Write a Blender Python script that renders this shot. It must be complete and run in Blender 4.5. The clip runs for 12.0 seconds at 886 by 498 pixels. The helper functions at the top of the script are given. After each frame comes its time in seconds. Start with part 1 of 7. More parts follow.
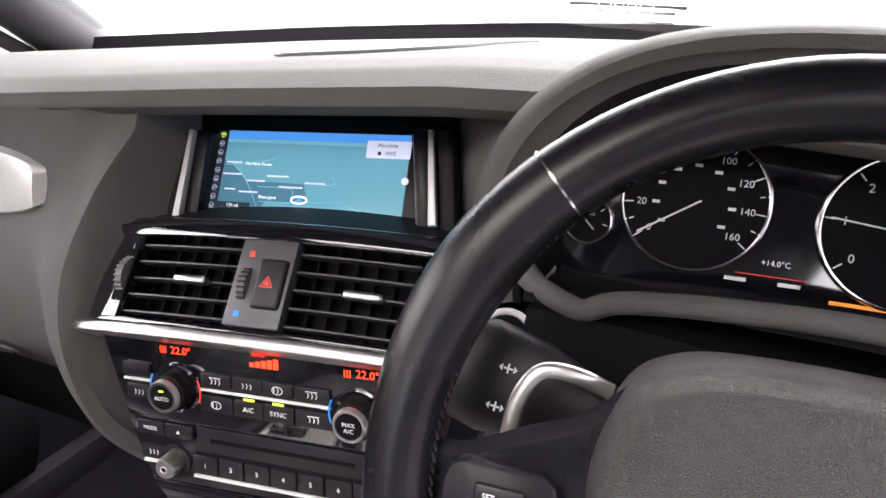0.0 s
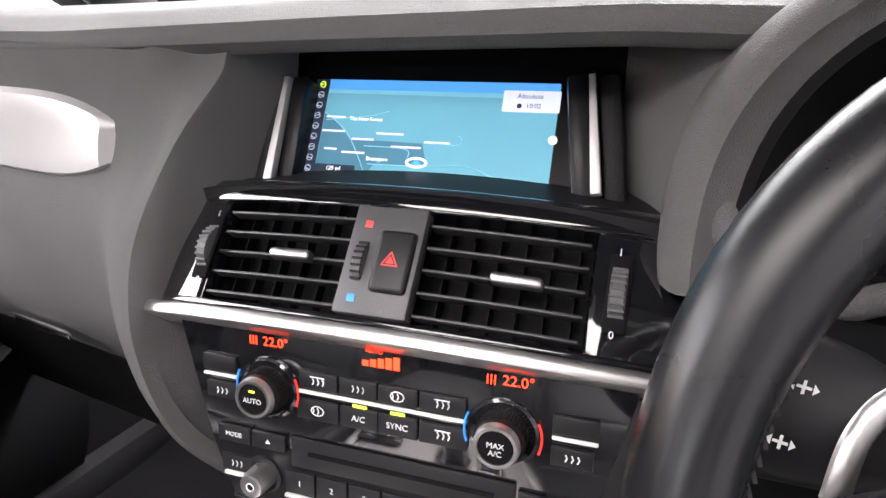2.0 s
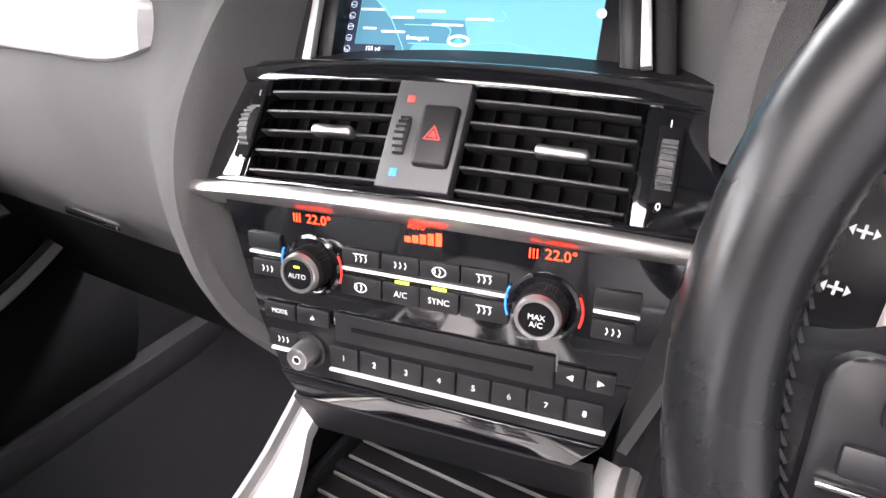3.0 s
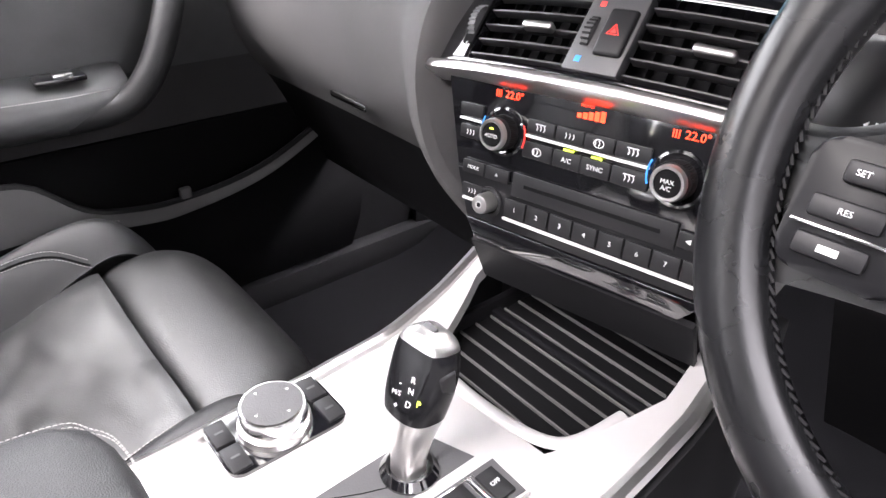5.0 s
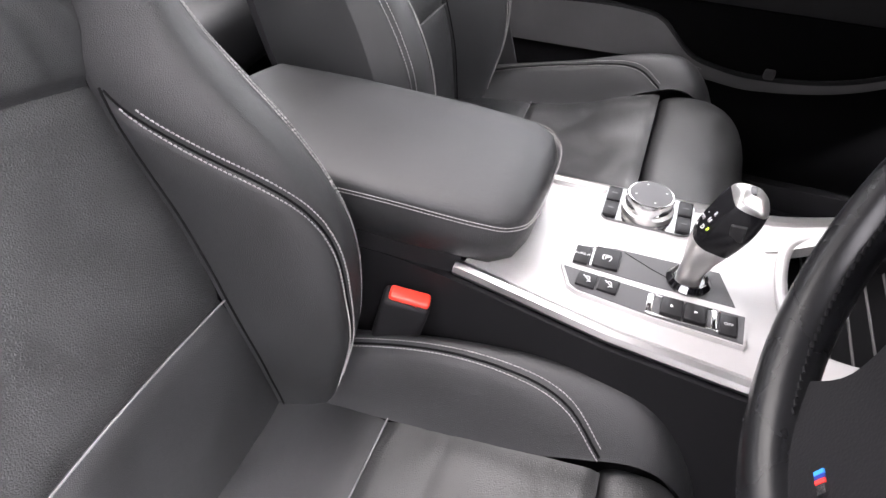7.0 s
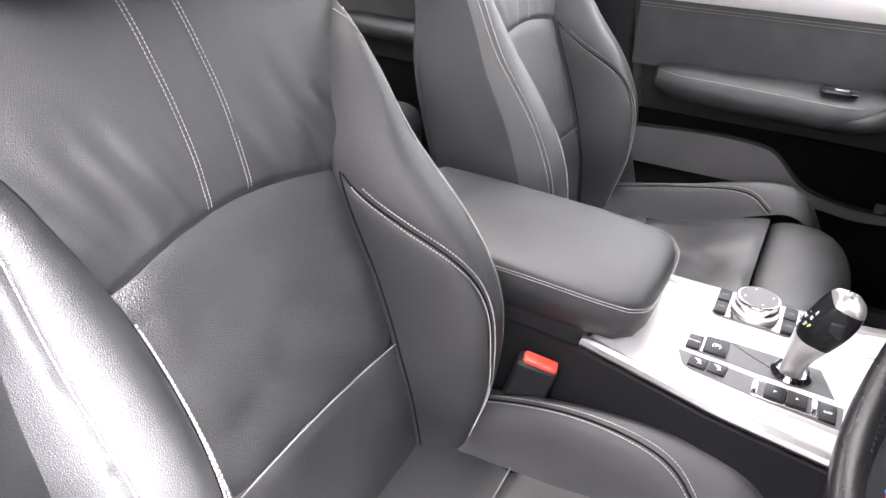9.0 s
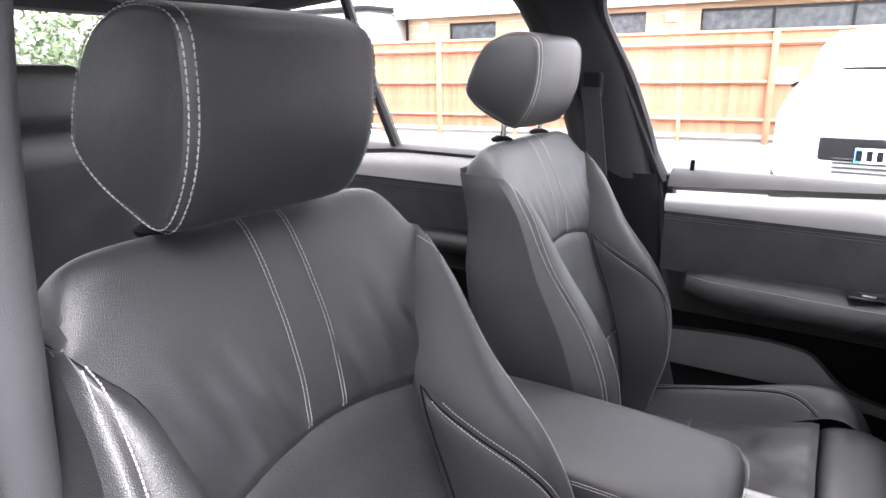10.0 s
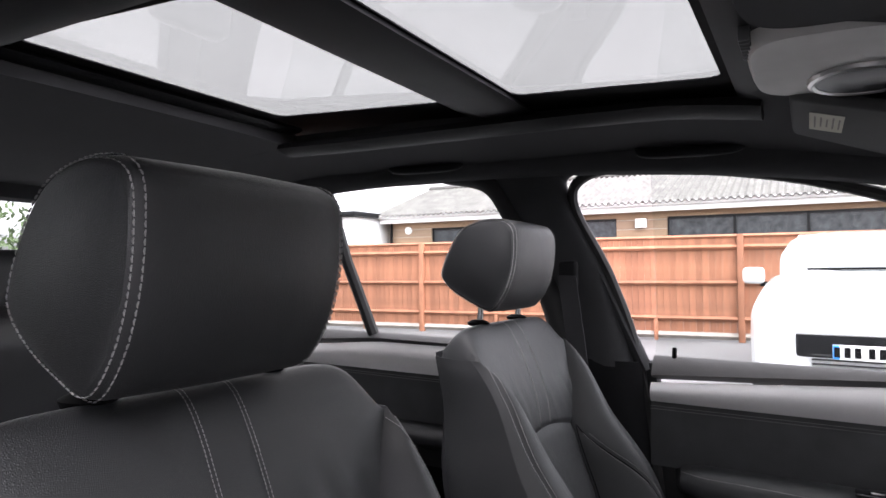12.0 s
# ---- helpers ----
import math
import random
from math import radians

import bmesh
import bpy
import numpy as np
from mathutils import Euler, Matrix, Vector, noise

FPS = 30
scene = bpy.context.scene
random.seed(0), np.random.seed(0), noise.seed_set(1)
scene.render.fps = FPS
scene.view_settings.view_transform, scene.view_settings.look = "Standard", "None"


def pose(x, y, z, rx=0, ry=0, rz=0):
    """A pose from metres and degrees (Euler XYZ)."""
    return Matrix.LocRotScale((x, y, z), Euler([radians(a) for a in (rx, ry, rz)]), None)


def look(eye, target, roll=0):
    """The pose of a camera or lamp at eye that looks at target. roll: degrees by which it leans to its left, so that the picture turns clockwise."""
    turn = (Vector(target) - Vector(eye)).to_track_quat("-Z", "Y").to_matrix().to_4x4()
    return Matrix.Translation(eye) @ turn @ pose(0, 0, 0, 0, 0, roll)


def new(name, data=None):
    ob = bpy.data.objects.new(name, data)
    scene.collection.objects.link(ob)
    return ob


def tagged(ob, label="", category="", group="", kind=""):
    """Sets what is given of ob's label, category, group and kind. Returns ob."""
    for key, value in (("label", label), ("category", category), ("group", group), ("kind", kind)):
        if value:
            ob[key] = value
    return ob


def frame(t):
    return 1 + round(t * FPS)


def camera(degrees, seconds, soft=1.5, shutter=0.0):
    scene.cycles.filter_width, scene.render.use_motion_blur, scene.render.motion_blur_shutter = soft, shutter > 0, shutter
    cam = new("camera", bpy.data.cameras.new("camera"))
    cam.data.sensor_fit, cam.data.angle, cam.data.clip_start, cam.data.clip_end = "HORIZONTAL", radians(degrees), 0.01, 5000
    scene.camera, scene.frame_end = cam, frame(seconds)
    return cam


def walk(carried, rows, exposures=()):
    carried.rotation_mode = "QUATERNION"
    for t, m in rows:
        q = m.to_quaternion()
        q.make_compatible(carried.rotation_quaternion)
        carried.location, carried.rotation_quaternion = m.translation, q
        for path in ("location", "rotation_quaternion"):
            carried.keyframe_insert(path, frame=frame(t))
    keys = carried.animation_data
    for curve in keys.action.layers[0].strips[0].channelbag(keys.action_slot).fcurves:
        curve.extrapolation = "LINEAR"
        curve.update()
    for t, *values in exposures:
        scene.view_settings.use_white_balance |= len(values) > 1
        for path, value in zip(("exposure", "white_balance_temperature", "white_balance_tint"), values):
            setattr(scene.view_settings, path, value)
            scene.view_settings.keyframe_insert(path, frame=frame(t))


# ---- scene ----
cam = camera(68.2, 12.0)
PATH = [
    (0, (0.302, -0.357, 1.294), (-0.422, 1.349, 0.542), 1.3),
    (0.5, (0.22, -0.31, 1.289), (-0.579, 1.35, 0.509), 0.8),
    (1, (0.185, -0.283, 1.29), (-0.61, 1.378, 0.508), 0.7),
    (1.5, (0.187, -0.286, 1.278), (-0.609, 1.374, 0.497), 1.1),
    (2, (0.192, -0.305, 1.238), (-0.622, 1.355, 0.475), 1.6),
    (2.5, (0.191, -0.31, 1.223), (-0.616, 1.293, 0.341), 1.4),
    (3, (0.192, -0.317, 1.211), (-0.657, 1.209, 0.237), 0.8),
    (3.2, (0.197, -0.322, 1.207), (-0.672, 1.17, 0.197), 0.7),
    (4.8, (0.291, -0.415, 1.195), (-0.943, 0.761, 0.15), 1.8),
    (5, (0.306, -0.421, 1.195), (-0.981, 0.699, 0.152), 1.8),
    (5.5, (0.367, -0.433, 1.215), (-1.103, 0.383, 0.132), 1.5),
    (6, (0.435, -0.425, 1.243), (-1.167, 0.02, 0.131), 1.5),
    (6.5, (0.503, -0.366, 1.259), (-1.076, -0.469, 0.035), 2.1),
    (7, (0.573, -0.3, 1.263), (-0.829, -0.793, -0.075), 1.7),
    (7.2, (0.607, -0.288, 1.267), (-0.741, -0.814, -0.114), 2.0),
    (8.8, (0.713, -0.285, 1.305), (-0.675, -1.08, 0.105), 1.1),
    (9, (0.726, -0.292, 1.317), (-0.739, -1.133, 0.245), 1.0),
    (9.5, (0.753, -0.323, 1.345), (-0.829, -1.242, 0.537), 0.7),
    (10, (0.782, -0.353, 1.352), (-0.876, -1.328, 0.806), 0.7),
    (10.5, (0.78, -0.368, 1.336), (-0.932, -1.386, 1.146), 1.0),
    (11, (0.773, -0.355, 1.321), (-0.93, -1.377, 1.558), 0.6),
    (11.5, (0.763, -0.358, 1.319), (-0.939, -1.365, 1.613), 0.4),
    (12, (0.747, -0.359, 1.322), (-0.999, -1.334, 1.373), 1.0),
]
walk(cam, [(t, look(eye, target, roll)) for t, eye, target, roll in PATH], [(t, stops, 6650 if t < 4 else 6500 if t < 9.8 else 6300, 20) for t, stops in ((0.0, 4.35), (1.2, 4.25), (2.0, 4.8), (3.0, 5.4), (5.0, 5.15), (6.0, 4.4), (7.0, 4.55), (9.0, 5.0), (9.5, 4.9), (10.0, 4.2), (10.5, 3.6), (11.0, 3.1), (12.0, 2.75))])

# ---- world and light ----
world = bpy.data.worlds.new("overcast_sky")
scene.world = world
world.use_nodes = True
wn = world.node_tree.nodes
wl = world.node_tree.links
sky = wn.new("ShaderNodeTexSky")
sky.sky_type = "NISHITA"
sky.sun_disc = False
sky.sun_elevation = radians(55)
sky.sun_rotation = radians(30)
sky.air_density, sky.dust_density, sky.ozone_density = 1.0, 4.0, 1.0
grey = wn.new("ShaderNodeHueSaturation")
grey.inputs["Saturation"].default_value = 0.06
wl.new(sky.outputs[0], grey.inputs["Color"])
wl.new(grey.outputs[0], wn["Background"].inputs[0])
wn["Background"].inputs[1].default_value = 0.14
sun_data = bpy.data.lights.new("sun", "SUN")
sun_data.energy, sun_data.angle, sun_data.color = 0.8, radians(60), (1.0, 0.98, 0.96)
sun = new("sun", sun_data)
sun.matrix_world = look((0, 0, 20), (1.2, 3.4, 14.6))

# ---- materials ----


def principled(name):
    m = bpy.data.materials.new(name)
    m.use_nodes = True
    return m, m.node_tree.nodes, m.node_tree.links, m.node_tree.nodes["Principled BSDF"]


def mk(name, col, rough=0.5, metal=0.0, vary=0.15, vscale=9.0, fine=300.0, bump=0.0, grain="noise", coat=0.0, spec=0.5, rvary=0.12, glow=0.0, per_piece=0.0, wrinkle=0.0):
    """A surface with coarse colour change, fine grain, uneven gloss and relief."""
    m, n, l, b = principled(name)
    b.inputs["Roughness"].default_value, b.inputs["Metallic"].default_value = rough, metal
    b.inputs["Specular IOR Level"].default_value, b.inputs["Coat Weight"].default_value = spec, coat
    b.inputs["Coat Roughness"].default_value = 0.05
    co = n.new("ShaderNodeTexCoord")
    big = n.new("ShaderNodeTexNoise")
    big.inputs["Scale"].default_value, big.inputs["Detail"].default_value = vscale, 5.0
    l.new(co.outputs["Object"], big.inputs["Vector"])
    ramp = n.new("ShaderNodeMapRange")
    ramp.inputs["From Min"].default_value, ramp.inputs["From Max"].default_value = 0.3, 0.7
    ramp.inputs["To Min"].default_value, ramp.inputs["To Max"].default_value = 1 - vary, 1 + vary
    l.new(big.outputs["Fac"], ramp.inputs["Value"])
    mul = n.new("ShaderNodeVectorMath")
    mul.operation = "SCALE"
    mul.inputs[0].default_value = col[:3]
    l.new(ramp.outputs[0], mul.inputs["Scale"])
    last = mul
    if per_piece:
        info = n.new("ShaderNodeObjectInfo")
        r2 = n.new("ShaderNodeMapRange")
        r2.inputs["To Min"].default_value, r2.inputs["To Max"].default_value = 1 - per_piece, 1 + per_piece
        l.new(info.outputs["Random"], r2.inputs["Value"])
        last = n.new("ShaderNodeVectorMath")
        last.operation = "SCALE"
        l.new(mul.outputs[0], last.inputs[0])
        l.new(r2.outputs[0], last.inputs["Scale"])
    l.new(last.outputs[0], b.inputs["Base Color"])
    rr = n.new("ShaderNodeMapRange")
    rr.inputs["To Min"].default_value, rr.inputs["To Max"].default_value = max(0.02, rough * (1 - rvary)), min(1, rough * (1 + rvary))
    l.new(big.outputs["Fac"], rr.inputs["Value"])
    l.new(rr.outputs[0], b.inputs["Roughness"])
    if bump:
        bp = n.new("ShaderNodeBump")
        bp.inputs["Strength"].default_value, bp.inputs["Distance"].default_value = bump, 0.001
        if grain == "cells":
            g = n.new("ShaderNodeTexVoronoi")
            g.feature = "DISTANCE_TO_EDGE"
            g.inputs["Scale"].default_value = fine
            l.new(co.outputs["Object"], g.inputs["Vector"])
            g2, add = n.new("ShaderNodeTexNoise"), n.new("ShaderNodeMath")
            g2.inputs["Scale"].default_value, g2.inputs["Detail"].default_value = fine * 0.16, 6.0
            add.operation = "MULTIPLY_ADD"
            add.inputs[1].default_value = wrinkle
            l.new(co.outputs["Object"], g2.inputs["Vector"])
            l.new(g2.outputs["Fac"], add.inputs[0])
            l.new(g.outputs["Distance"], add.inputs[2])
            l.new(add.outputs[0], bp.inputs["Height"])
        else:
            g = n.new("ShaderNodeTexNoise")
            g.inputs["Scale"].default_value, g.inputs["Detail"].default_value = fine, 3.0
            l.new(co.outputs["Object"], g.inputs["Vector"])
            l.new(g.outputs["Fac"], bp.inputs["Height"])
        l.new(bp.outputs[0], b.inputs["Normal"])
    if glow:
        b.inputs["Emission Color"].default_value = (*col[:3], 1)
        b.inputs["Emission Strength"].default_value = glow
    return m


def glass(name, tint=(1, 1, 1), rough=0.0):
    m, n, l, b = principled(name)
    for x in list(n):
        if x.type == "BSDF_PRINCIPLED":
            n.remove(x)
    out = n["Material Output"]
    tr, gl, mx, fr = n.new("ShaderNodeBsdfTransparent"), n.new("ShaderNodeBsdfGlossy"), n.new("ShaderNodeMixShader"), n.new("ShaderNodeLayerWeight")
    pw, sc = n.new("ShaderNodeMath"), n.new("ShaderNodeMapRange")
    pw.operation, pw.inputs[1].default_value = "POWER", 4.0
    sc.inputs["To Min"].default_value, sc.inputs["To Max"].default_value = 0.02, 0.55
    tr.inputs[0].default_value = (*tint, 1)
    gl.inputs["Roughness"].default_value = 0.02
    fr.inputs["Blend"].default_value = 0.5
    l.new(fr.outputs["Facing"], pw.inputs[0])
    l.new(pw.outputs[0], sc.inputs["Value"])
    l.new(sc.outputs[0], mx.inputs[0])
    l.new(tr.outputs[0], mx.inputs[1])
    l.new(gl.outputs[0], mx.inputs[2])
    l.new(mx.outputs[0], out.inputs[0])
    return m


LEATHER = mk("black_leather", (0.0100, 0.0108, 0.0115), 0.49, spec=0.72, vary=0.3, vscale=14, fine=620, bump=0.5, grain="cells", rvary=0.25, wrinkle=0.45)
LEATHER_PERF = mk("worn_leather", (0.0115, 0.0123, 0.0127), 0.48, spec=0.75, vary=0.35, vscale=22, fine=440, bump=0.8, grain="cells", rvary=0.35, wrinkle=1.1)
# paler and glossier than LEATHER: light on the cushions is put into the colour
LEATHER_SEAT_LIT = mk("lightened_polished_leather", (0.0150, 0.0158, 0.0160), 0.38, spec=1.0, vary=0.3, vscale=22, fine=440, bump=0.5, grain="cells", rvary=0.35, wrinkle=0.8)
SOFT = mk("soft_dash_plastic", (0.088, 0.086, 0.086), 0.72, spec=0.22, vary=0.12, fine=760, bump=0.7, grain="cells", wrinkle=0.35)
HARD = mk("hard_black_plastic", (0.009, 0.009, 0.010), 0.55, fine=600, bump=0.3, spec=0.18)
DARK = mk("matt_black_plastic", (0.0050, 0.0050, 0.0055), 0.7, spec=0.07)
PIANO = mk("piano_black", (0.004, 0.004, 0.005), 0.07, vary=0.05, coat=1.0, rvary=0.3, spec=1.0)
PANEL = mk("satin_black_panel", (0.007, 0.007, 0.008), 0.30, vary=0.05, spec=0.28)
BUTTON = mk("button_black", (0.010, 0.010, 0.011), 0.42, spec=0.35)
GREYPLATE = mk("grey_plate", (0.06, 0.06, 0.062), 0.45, fine=800, bump=0.2)
ALU = mk("satin_aluminium", (0.62, 0.61, 0.60), 0.32, metal=1.0, vary=0.06, fine=900, bump=0.06)
# brighter copy of SILVER that holds the outdoor light the door trim reflects
DOORSILVER_LIT = mk("lit_silver_door_trim", (0.72, 0.71, 0.70), 0.42, metal=0.1, vary=0.05, fine=900, bump=0.05)
SILVER = mk("silver_painted_trim", (0.50, 0.49, 0.485), 0.36, metal=0.4, vary=0.06, fine=900, bump=0.05)
CHROME = mk("chrome", (0.8, 0.8, 0.8), 0.16, metal=1.0, vary=0.03)
STITCH = mk("pale_thread", (0.26, 0.255, 0.25), 0.8, vary=0.2, vscale=400)
# far paler than LEATHER: side light on the door is put into the colour
DOORSKIN_LIT = mk("lit_door_leather", (0.048, 0.050, 0.051), 0.45, vary=0.2, vscale=14, fine=620, bump=0.35, grain="cells", wrinkle=0.8)
DOORLOW = mk("grained_door_plastic", (0.034, 0.034, 0.035), 0.6, vary=0.1, fine=900, bump=0.4, spec=0.3)
BRIGHTLINE = mk("bright_satin_line", (0.72, 0.72, 0.71), 0.35, metal=0.2, vary=0.03)
PIPING = mk("grey_piping", (0.13, 0.13, 0.13), 0.6, vary=0.15)
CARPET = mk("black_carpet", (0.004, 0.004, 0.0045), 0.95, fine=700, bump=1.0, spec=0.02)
LINER = mk("anthracite_headliner", (0.036, 0.036, 0.038), 0.95, fine=900, bump=0.5)
PILLAR = mk("pillar_fabric", (0.042, 0.043, 0.045), 0.9, fine=900, bump=0.5)
RUBBER = mk("black_rubber", (0.022, 0.022, 0.022), 0.65, fine=500, bump=0.3)
WHITE = mk("white_print", (0.75, 0.75, 0.75), 0.5, vary=0.02)
REDGLOW = mk("red_display_glow", (1.0, 0.04, 0.01), 0.5, vary=0.0, glow=0.16)
GREENGLOW = mk("green_indicator", (0.55, 0.8, 0.05), 0.5, vary=0.0, glow=0.10)
# red and blue print carry a faint glow, though print is no lamp
REDPRINT = mk("red_print", (0.75, 0.04, 0.03), 0.5, vary=0.02, glow=0.02)
BLUEPRINT = mk("blue_print", (0.03, 0.25, 0.75), 0.5, vary=0.02, glow=0.01)
BUCKLE_RED = mk("red_buckle_button", (0.75, 0.05, 0.03), 0.35, vary=0.06)
GLASS = glass("clear_glass", (0.93, 0.95, 0.94))
SCREENGLASS = glass("tinted_windscreen_glass", (0.72, 0.74, 0.73))
SUNGLASS = glass("sunroof_glass", (0.50, 0.505, 0.49))

# ---- mesh helpers ----
UP = Vector((0, 0, 1))


def thing(name, label, category, at=(0, 0, 0), group="", kind=""):
    e = new(name)
    e.empty_display_size = 0.05
    e.matrix_world = pose(*at)
    return tagged(e, label, category, group, kind)


def part(name, bm, material, parent=None, label="", smooth=True, m=None):
    """Links a bmesh as one mesh object under a thing or a part."""
    if m is not None:
        bmesh.ops.transform(bm, matrix=m, verts=bm.verts)
    bmesh.ops.recalc_face_normals(bm, faces=bm.faces)
    me = bpy.data.meshes.new(name)
    bm.to_mesh(me)
    bm.free()
    me.materials.append(material)
    if smooth:
        me.shade_smooth()
        me.set_sharp_from_angle(angle=radians(38))
    ob = new(name, me)
    if parent is not None:
        ob.parent = parent
        if parent.type == "EMPTY":
            ob.matrix_parent_inverse = parent.matrix_basis.inverted()
    if label:
        ob["label"] = label
    return ob


def raw(verts, faces):
    bm = bmesh.new()
    vs = [bm.verts.new(v) for v in verts]
    for f in faces:
        bm.faces.new([vs[i] for i in f])
    return bm


def join(*bms):
    out = bmesh.new()
    for b in bms:
        me = bpy.data.meshes.new("tmp")
        b.to_mesh(me)
        b.free()
        out.from_mesh(me)
        bpy.data.meshes.remove(me)
    return out


def bx(cx, cy, cz, sx, sy, sz, bevel=0.0, seg=2, m=None):
    bm = bmesh.new()
    bmesh.ops.create_cube(bm, size=1, matrix=Matrix.Translation((cx, cy, cz)) @ Matrix.Diagonal((sx, sy, sz, 1)))
    if bevel:
        bmesh.ops.bevel(bm, geom=bm.edges[:], offset=min(bevel, 0.49 * min(sx, sy, sz)), segments=seg, affect="EDGES", profile=0.5)
    if m is not None:
        bmesh.ops.transform(bm, matrix=m, verts=bm.verts)
    return bm


def prism(outline, z0, z1, bevel=0.0, seg=2, m=None):
    """An outline in x, y raised from z0 to z1, its upper edge rounded."""
    bm = bmesh.new()
    lo = [bm.verts.new((x, y, z0)) for x, y in outline]
    hi = [bm.verts.new((x, y, z1)) for x, y in outline]
    k = len(outline)
    bm.faces.new(lo[::-1])
    bm.faces.new(hi)
    for i in range(k):
        bm.faces.new((lo[i], lo[(i + 1) % k], hi[(i + 1) % k], hi[i]))
    if bevel:
        ed = [e for e in bm.edges if all(abs(v.co.z - z1) < 1e-9 for v in e.verts)]
        bmesh.ops.bevel(bm, geom=ed, offset=bevel, segments=seg, affect="EDGES", profile=0.5)
    if m is not None:
        bmesh.ops.transform(bm, matrix=m, verts=bm.verts)
    return bm


def rrect(w, h, r, n=5, cx=0.0, cy=0.0):
    out = []
    r = min(r, w / 2 - 1e-5, h / 2 - 1e-5)
    for qx, qy, a0 in ((1, 1, 0), (-1, 1, 90), (-1, -1, 180), (1, -1, 270)):
        for i in range(n + 1):
            a = radians(a0 + 90 * i / n)
            out.append((cx + qx * (w / 2 - r) + r * math.cos(a), cy + qy * (h / 2 - r) + r * math.sin(a)))
    return out


def lathe(profile, seg=32, m=None):
    """Radius, height pairs turned about z."""
    bm = bmesh.new()
    rings = []
    for r, z in profile:
        if r < 1e-6:
            rings.append([bm.verts.new((0, 0, z))])
        else:
            rings.append([bm.verts.new((r * math.cos(2 * math.pi * i / seg), r * math.sin(2 * math.pi * i / seg), z)) for i in range(seg)])
    for a, b in zip(rings, rings[1:]):
        for i in range(seg):
            j = (i + 1) % seg
            q = [a[i % len(a)], a[j % len(a)], b[j % len(b)], b[i % len(b)]]
            q = [v for k, v in enumerate(q) if v not in q[:k]]
            if len(q) > 2:
                bm.faces.new(q)
    for ring, flip in ((rings[0], True), (rings[-1], False)):
        if len(ring) > 1:
            bm.faces.new(ring[::-1] if flip else ring)
    if m is not None:
        bmesh.ops.transform(bm, matrix=m, verts=bm.verts)
    return bm


def tube(pts, r, seg=8, closed=False, flat=1.0):
    """A round bar along points; r may be a list."""
    pts = [Vector(p) for p in pts]
    k = len(pts)
    bm = bmesh.new()
    rings = []
    ref = None
    for i, p in enumerate(pts):
        t = (pts[(i + 1) % k] - pts[i - 1]) if closed else (pts[min(i + 1, k - 1)] - pts[max(i - 1, 0)])
        t.normalize()
        if ref is None:
            ref = t.cross(UP)
            if ref.length < 1e-3:
                ref = t.cross(Vector((1, 0, 0)))
        side = (ref - t * ref.dot(t)).normalized()
        ref = side
        up = t.cross(side)
        rad = r[i] if isinstance(r, (list, tuple)) else r
        rings.append([bm.verts.new(p + rad * (math.cos(2 * math.pi * j / seg) * side + flat * math.sin(2 * math.pi * j / seg) * up)) for j in range(seg)])
    for i in range(k if closed else k - 1):
        a, b = rings[i], rings[(i + 1) % k]
        for j in range(seg):
            bm.faces.new((a[j], a[(j + 1) % seg], b[(j + 1) % seg], b[j]))
    if not closed:
        bm.faces.new(rings[0][::-1])
        bm.faces.new(rings[-1])
    return bm


def dashes(pts, r=0.00044, pitch=0.0038, closed=False):
    """A row of single stitches along points."""
    pts = [Vector(p) for p in pts] + ([Vector(pts[0])] if closed else [])
    bm = bmesh.new()
    d = 0.0
    for a, b in zip(pts, pts[1:]):
        t = b - a
        L = t.length
        if L < 1e-7:
            continue
        t = t / L
        s = t.cross(UP if abs(t.z) < 0.9 else Vector((1, 0, 0))).normalized()
        n = s.cross(t)
        while d < L:
            c = a + t * d
            h = pitch * 0.40
            v = [bm.verts.new(c + t * x * h + s * y * r + n * z * r) for x, y, z in ((-1, -1, 0), (-1, 1, 0), (1, 1, 0), (1, -1, 0), (0, -1, 1), (0, 1, 1))]
            for f in ((0, 1, 2, 3), (0, 4, 5, 1), (3, 2, 5, 4), (0, 3, 4), (1, 5, 2)):
                bm.faces.new([v[i] for i in f])
            d += pitch
        d -= L
    return bm


def curve(keys, n=24, closed=False):
    """Points of a smooth line through the keys."""
    keys = [Vector(k) for k in keys]
    k = len(keys)
    out = []
    for i in range(k if closed else k - 1):
        if closed:
            a, b, c, d = keys[i - 1], keys[i], keys[(i + 1) % k], keys[(i + 2) % k]
        else:
            a, b, c, d = keys[max(i - 1, 0)], keys[i], keys[i + 1], keys[min(i + 2, k - 1)]
        steps = max(2, n // (k if closed else k - 1))
        for s in range(steps):
            t = s / steps
            out.append(0.5 * ((2 * b) + (c - a) * t + (2 * a - 5 * b + 4 * c - d) * t * t + (3 * b - a - 3 * c + d) * t ** 3))
    if not closed:
        out.append(keys[-1])
    return out


def lerp(x, keys):
    """Smooth value at x from (x, value) keys."""
    if x <= keys[0][0]:
        return keys[0][1]
    for (a, u), (b, v) in zip(keys, keys[1:]):
        if x <= b:
            t = (x - a) / (b - a)
            return u + (v - u) * (t * t * (3 - 2 * t))
    return keys[-1][1]


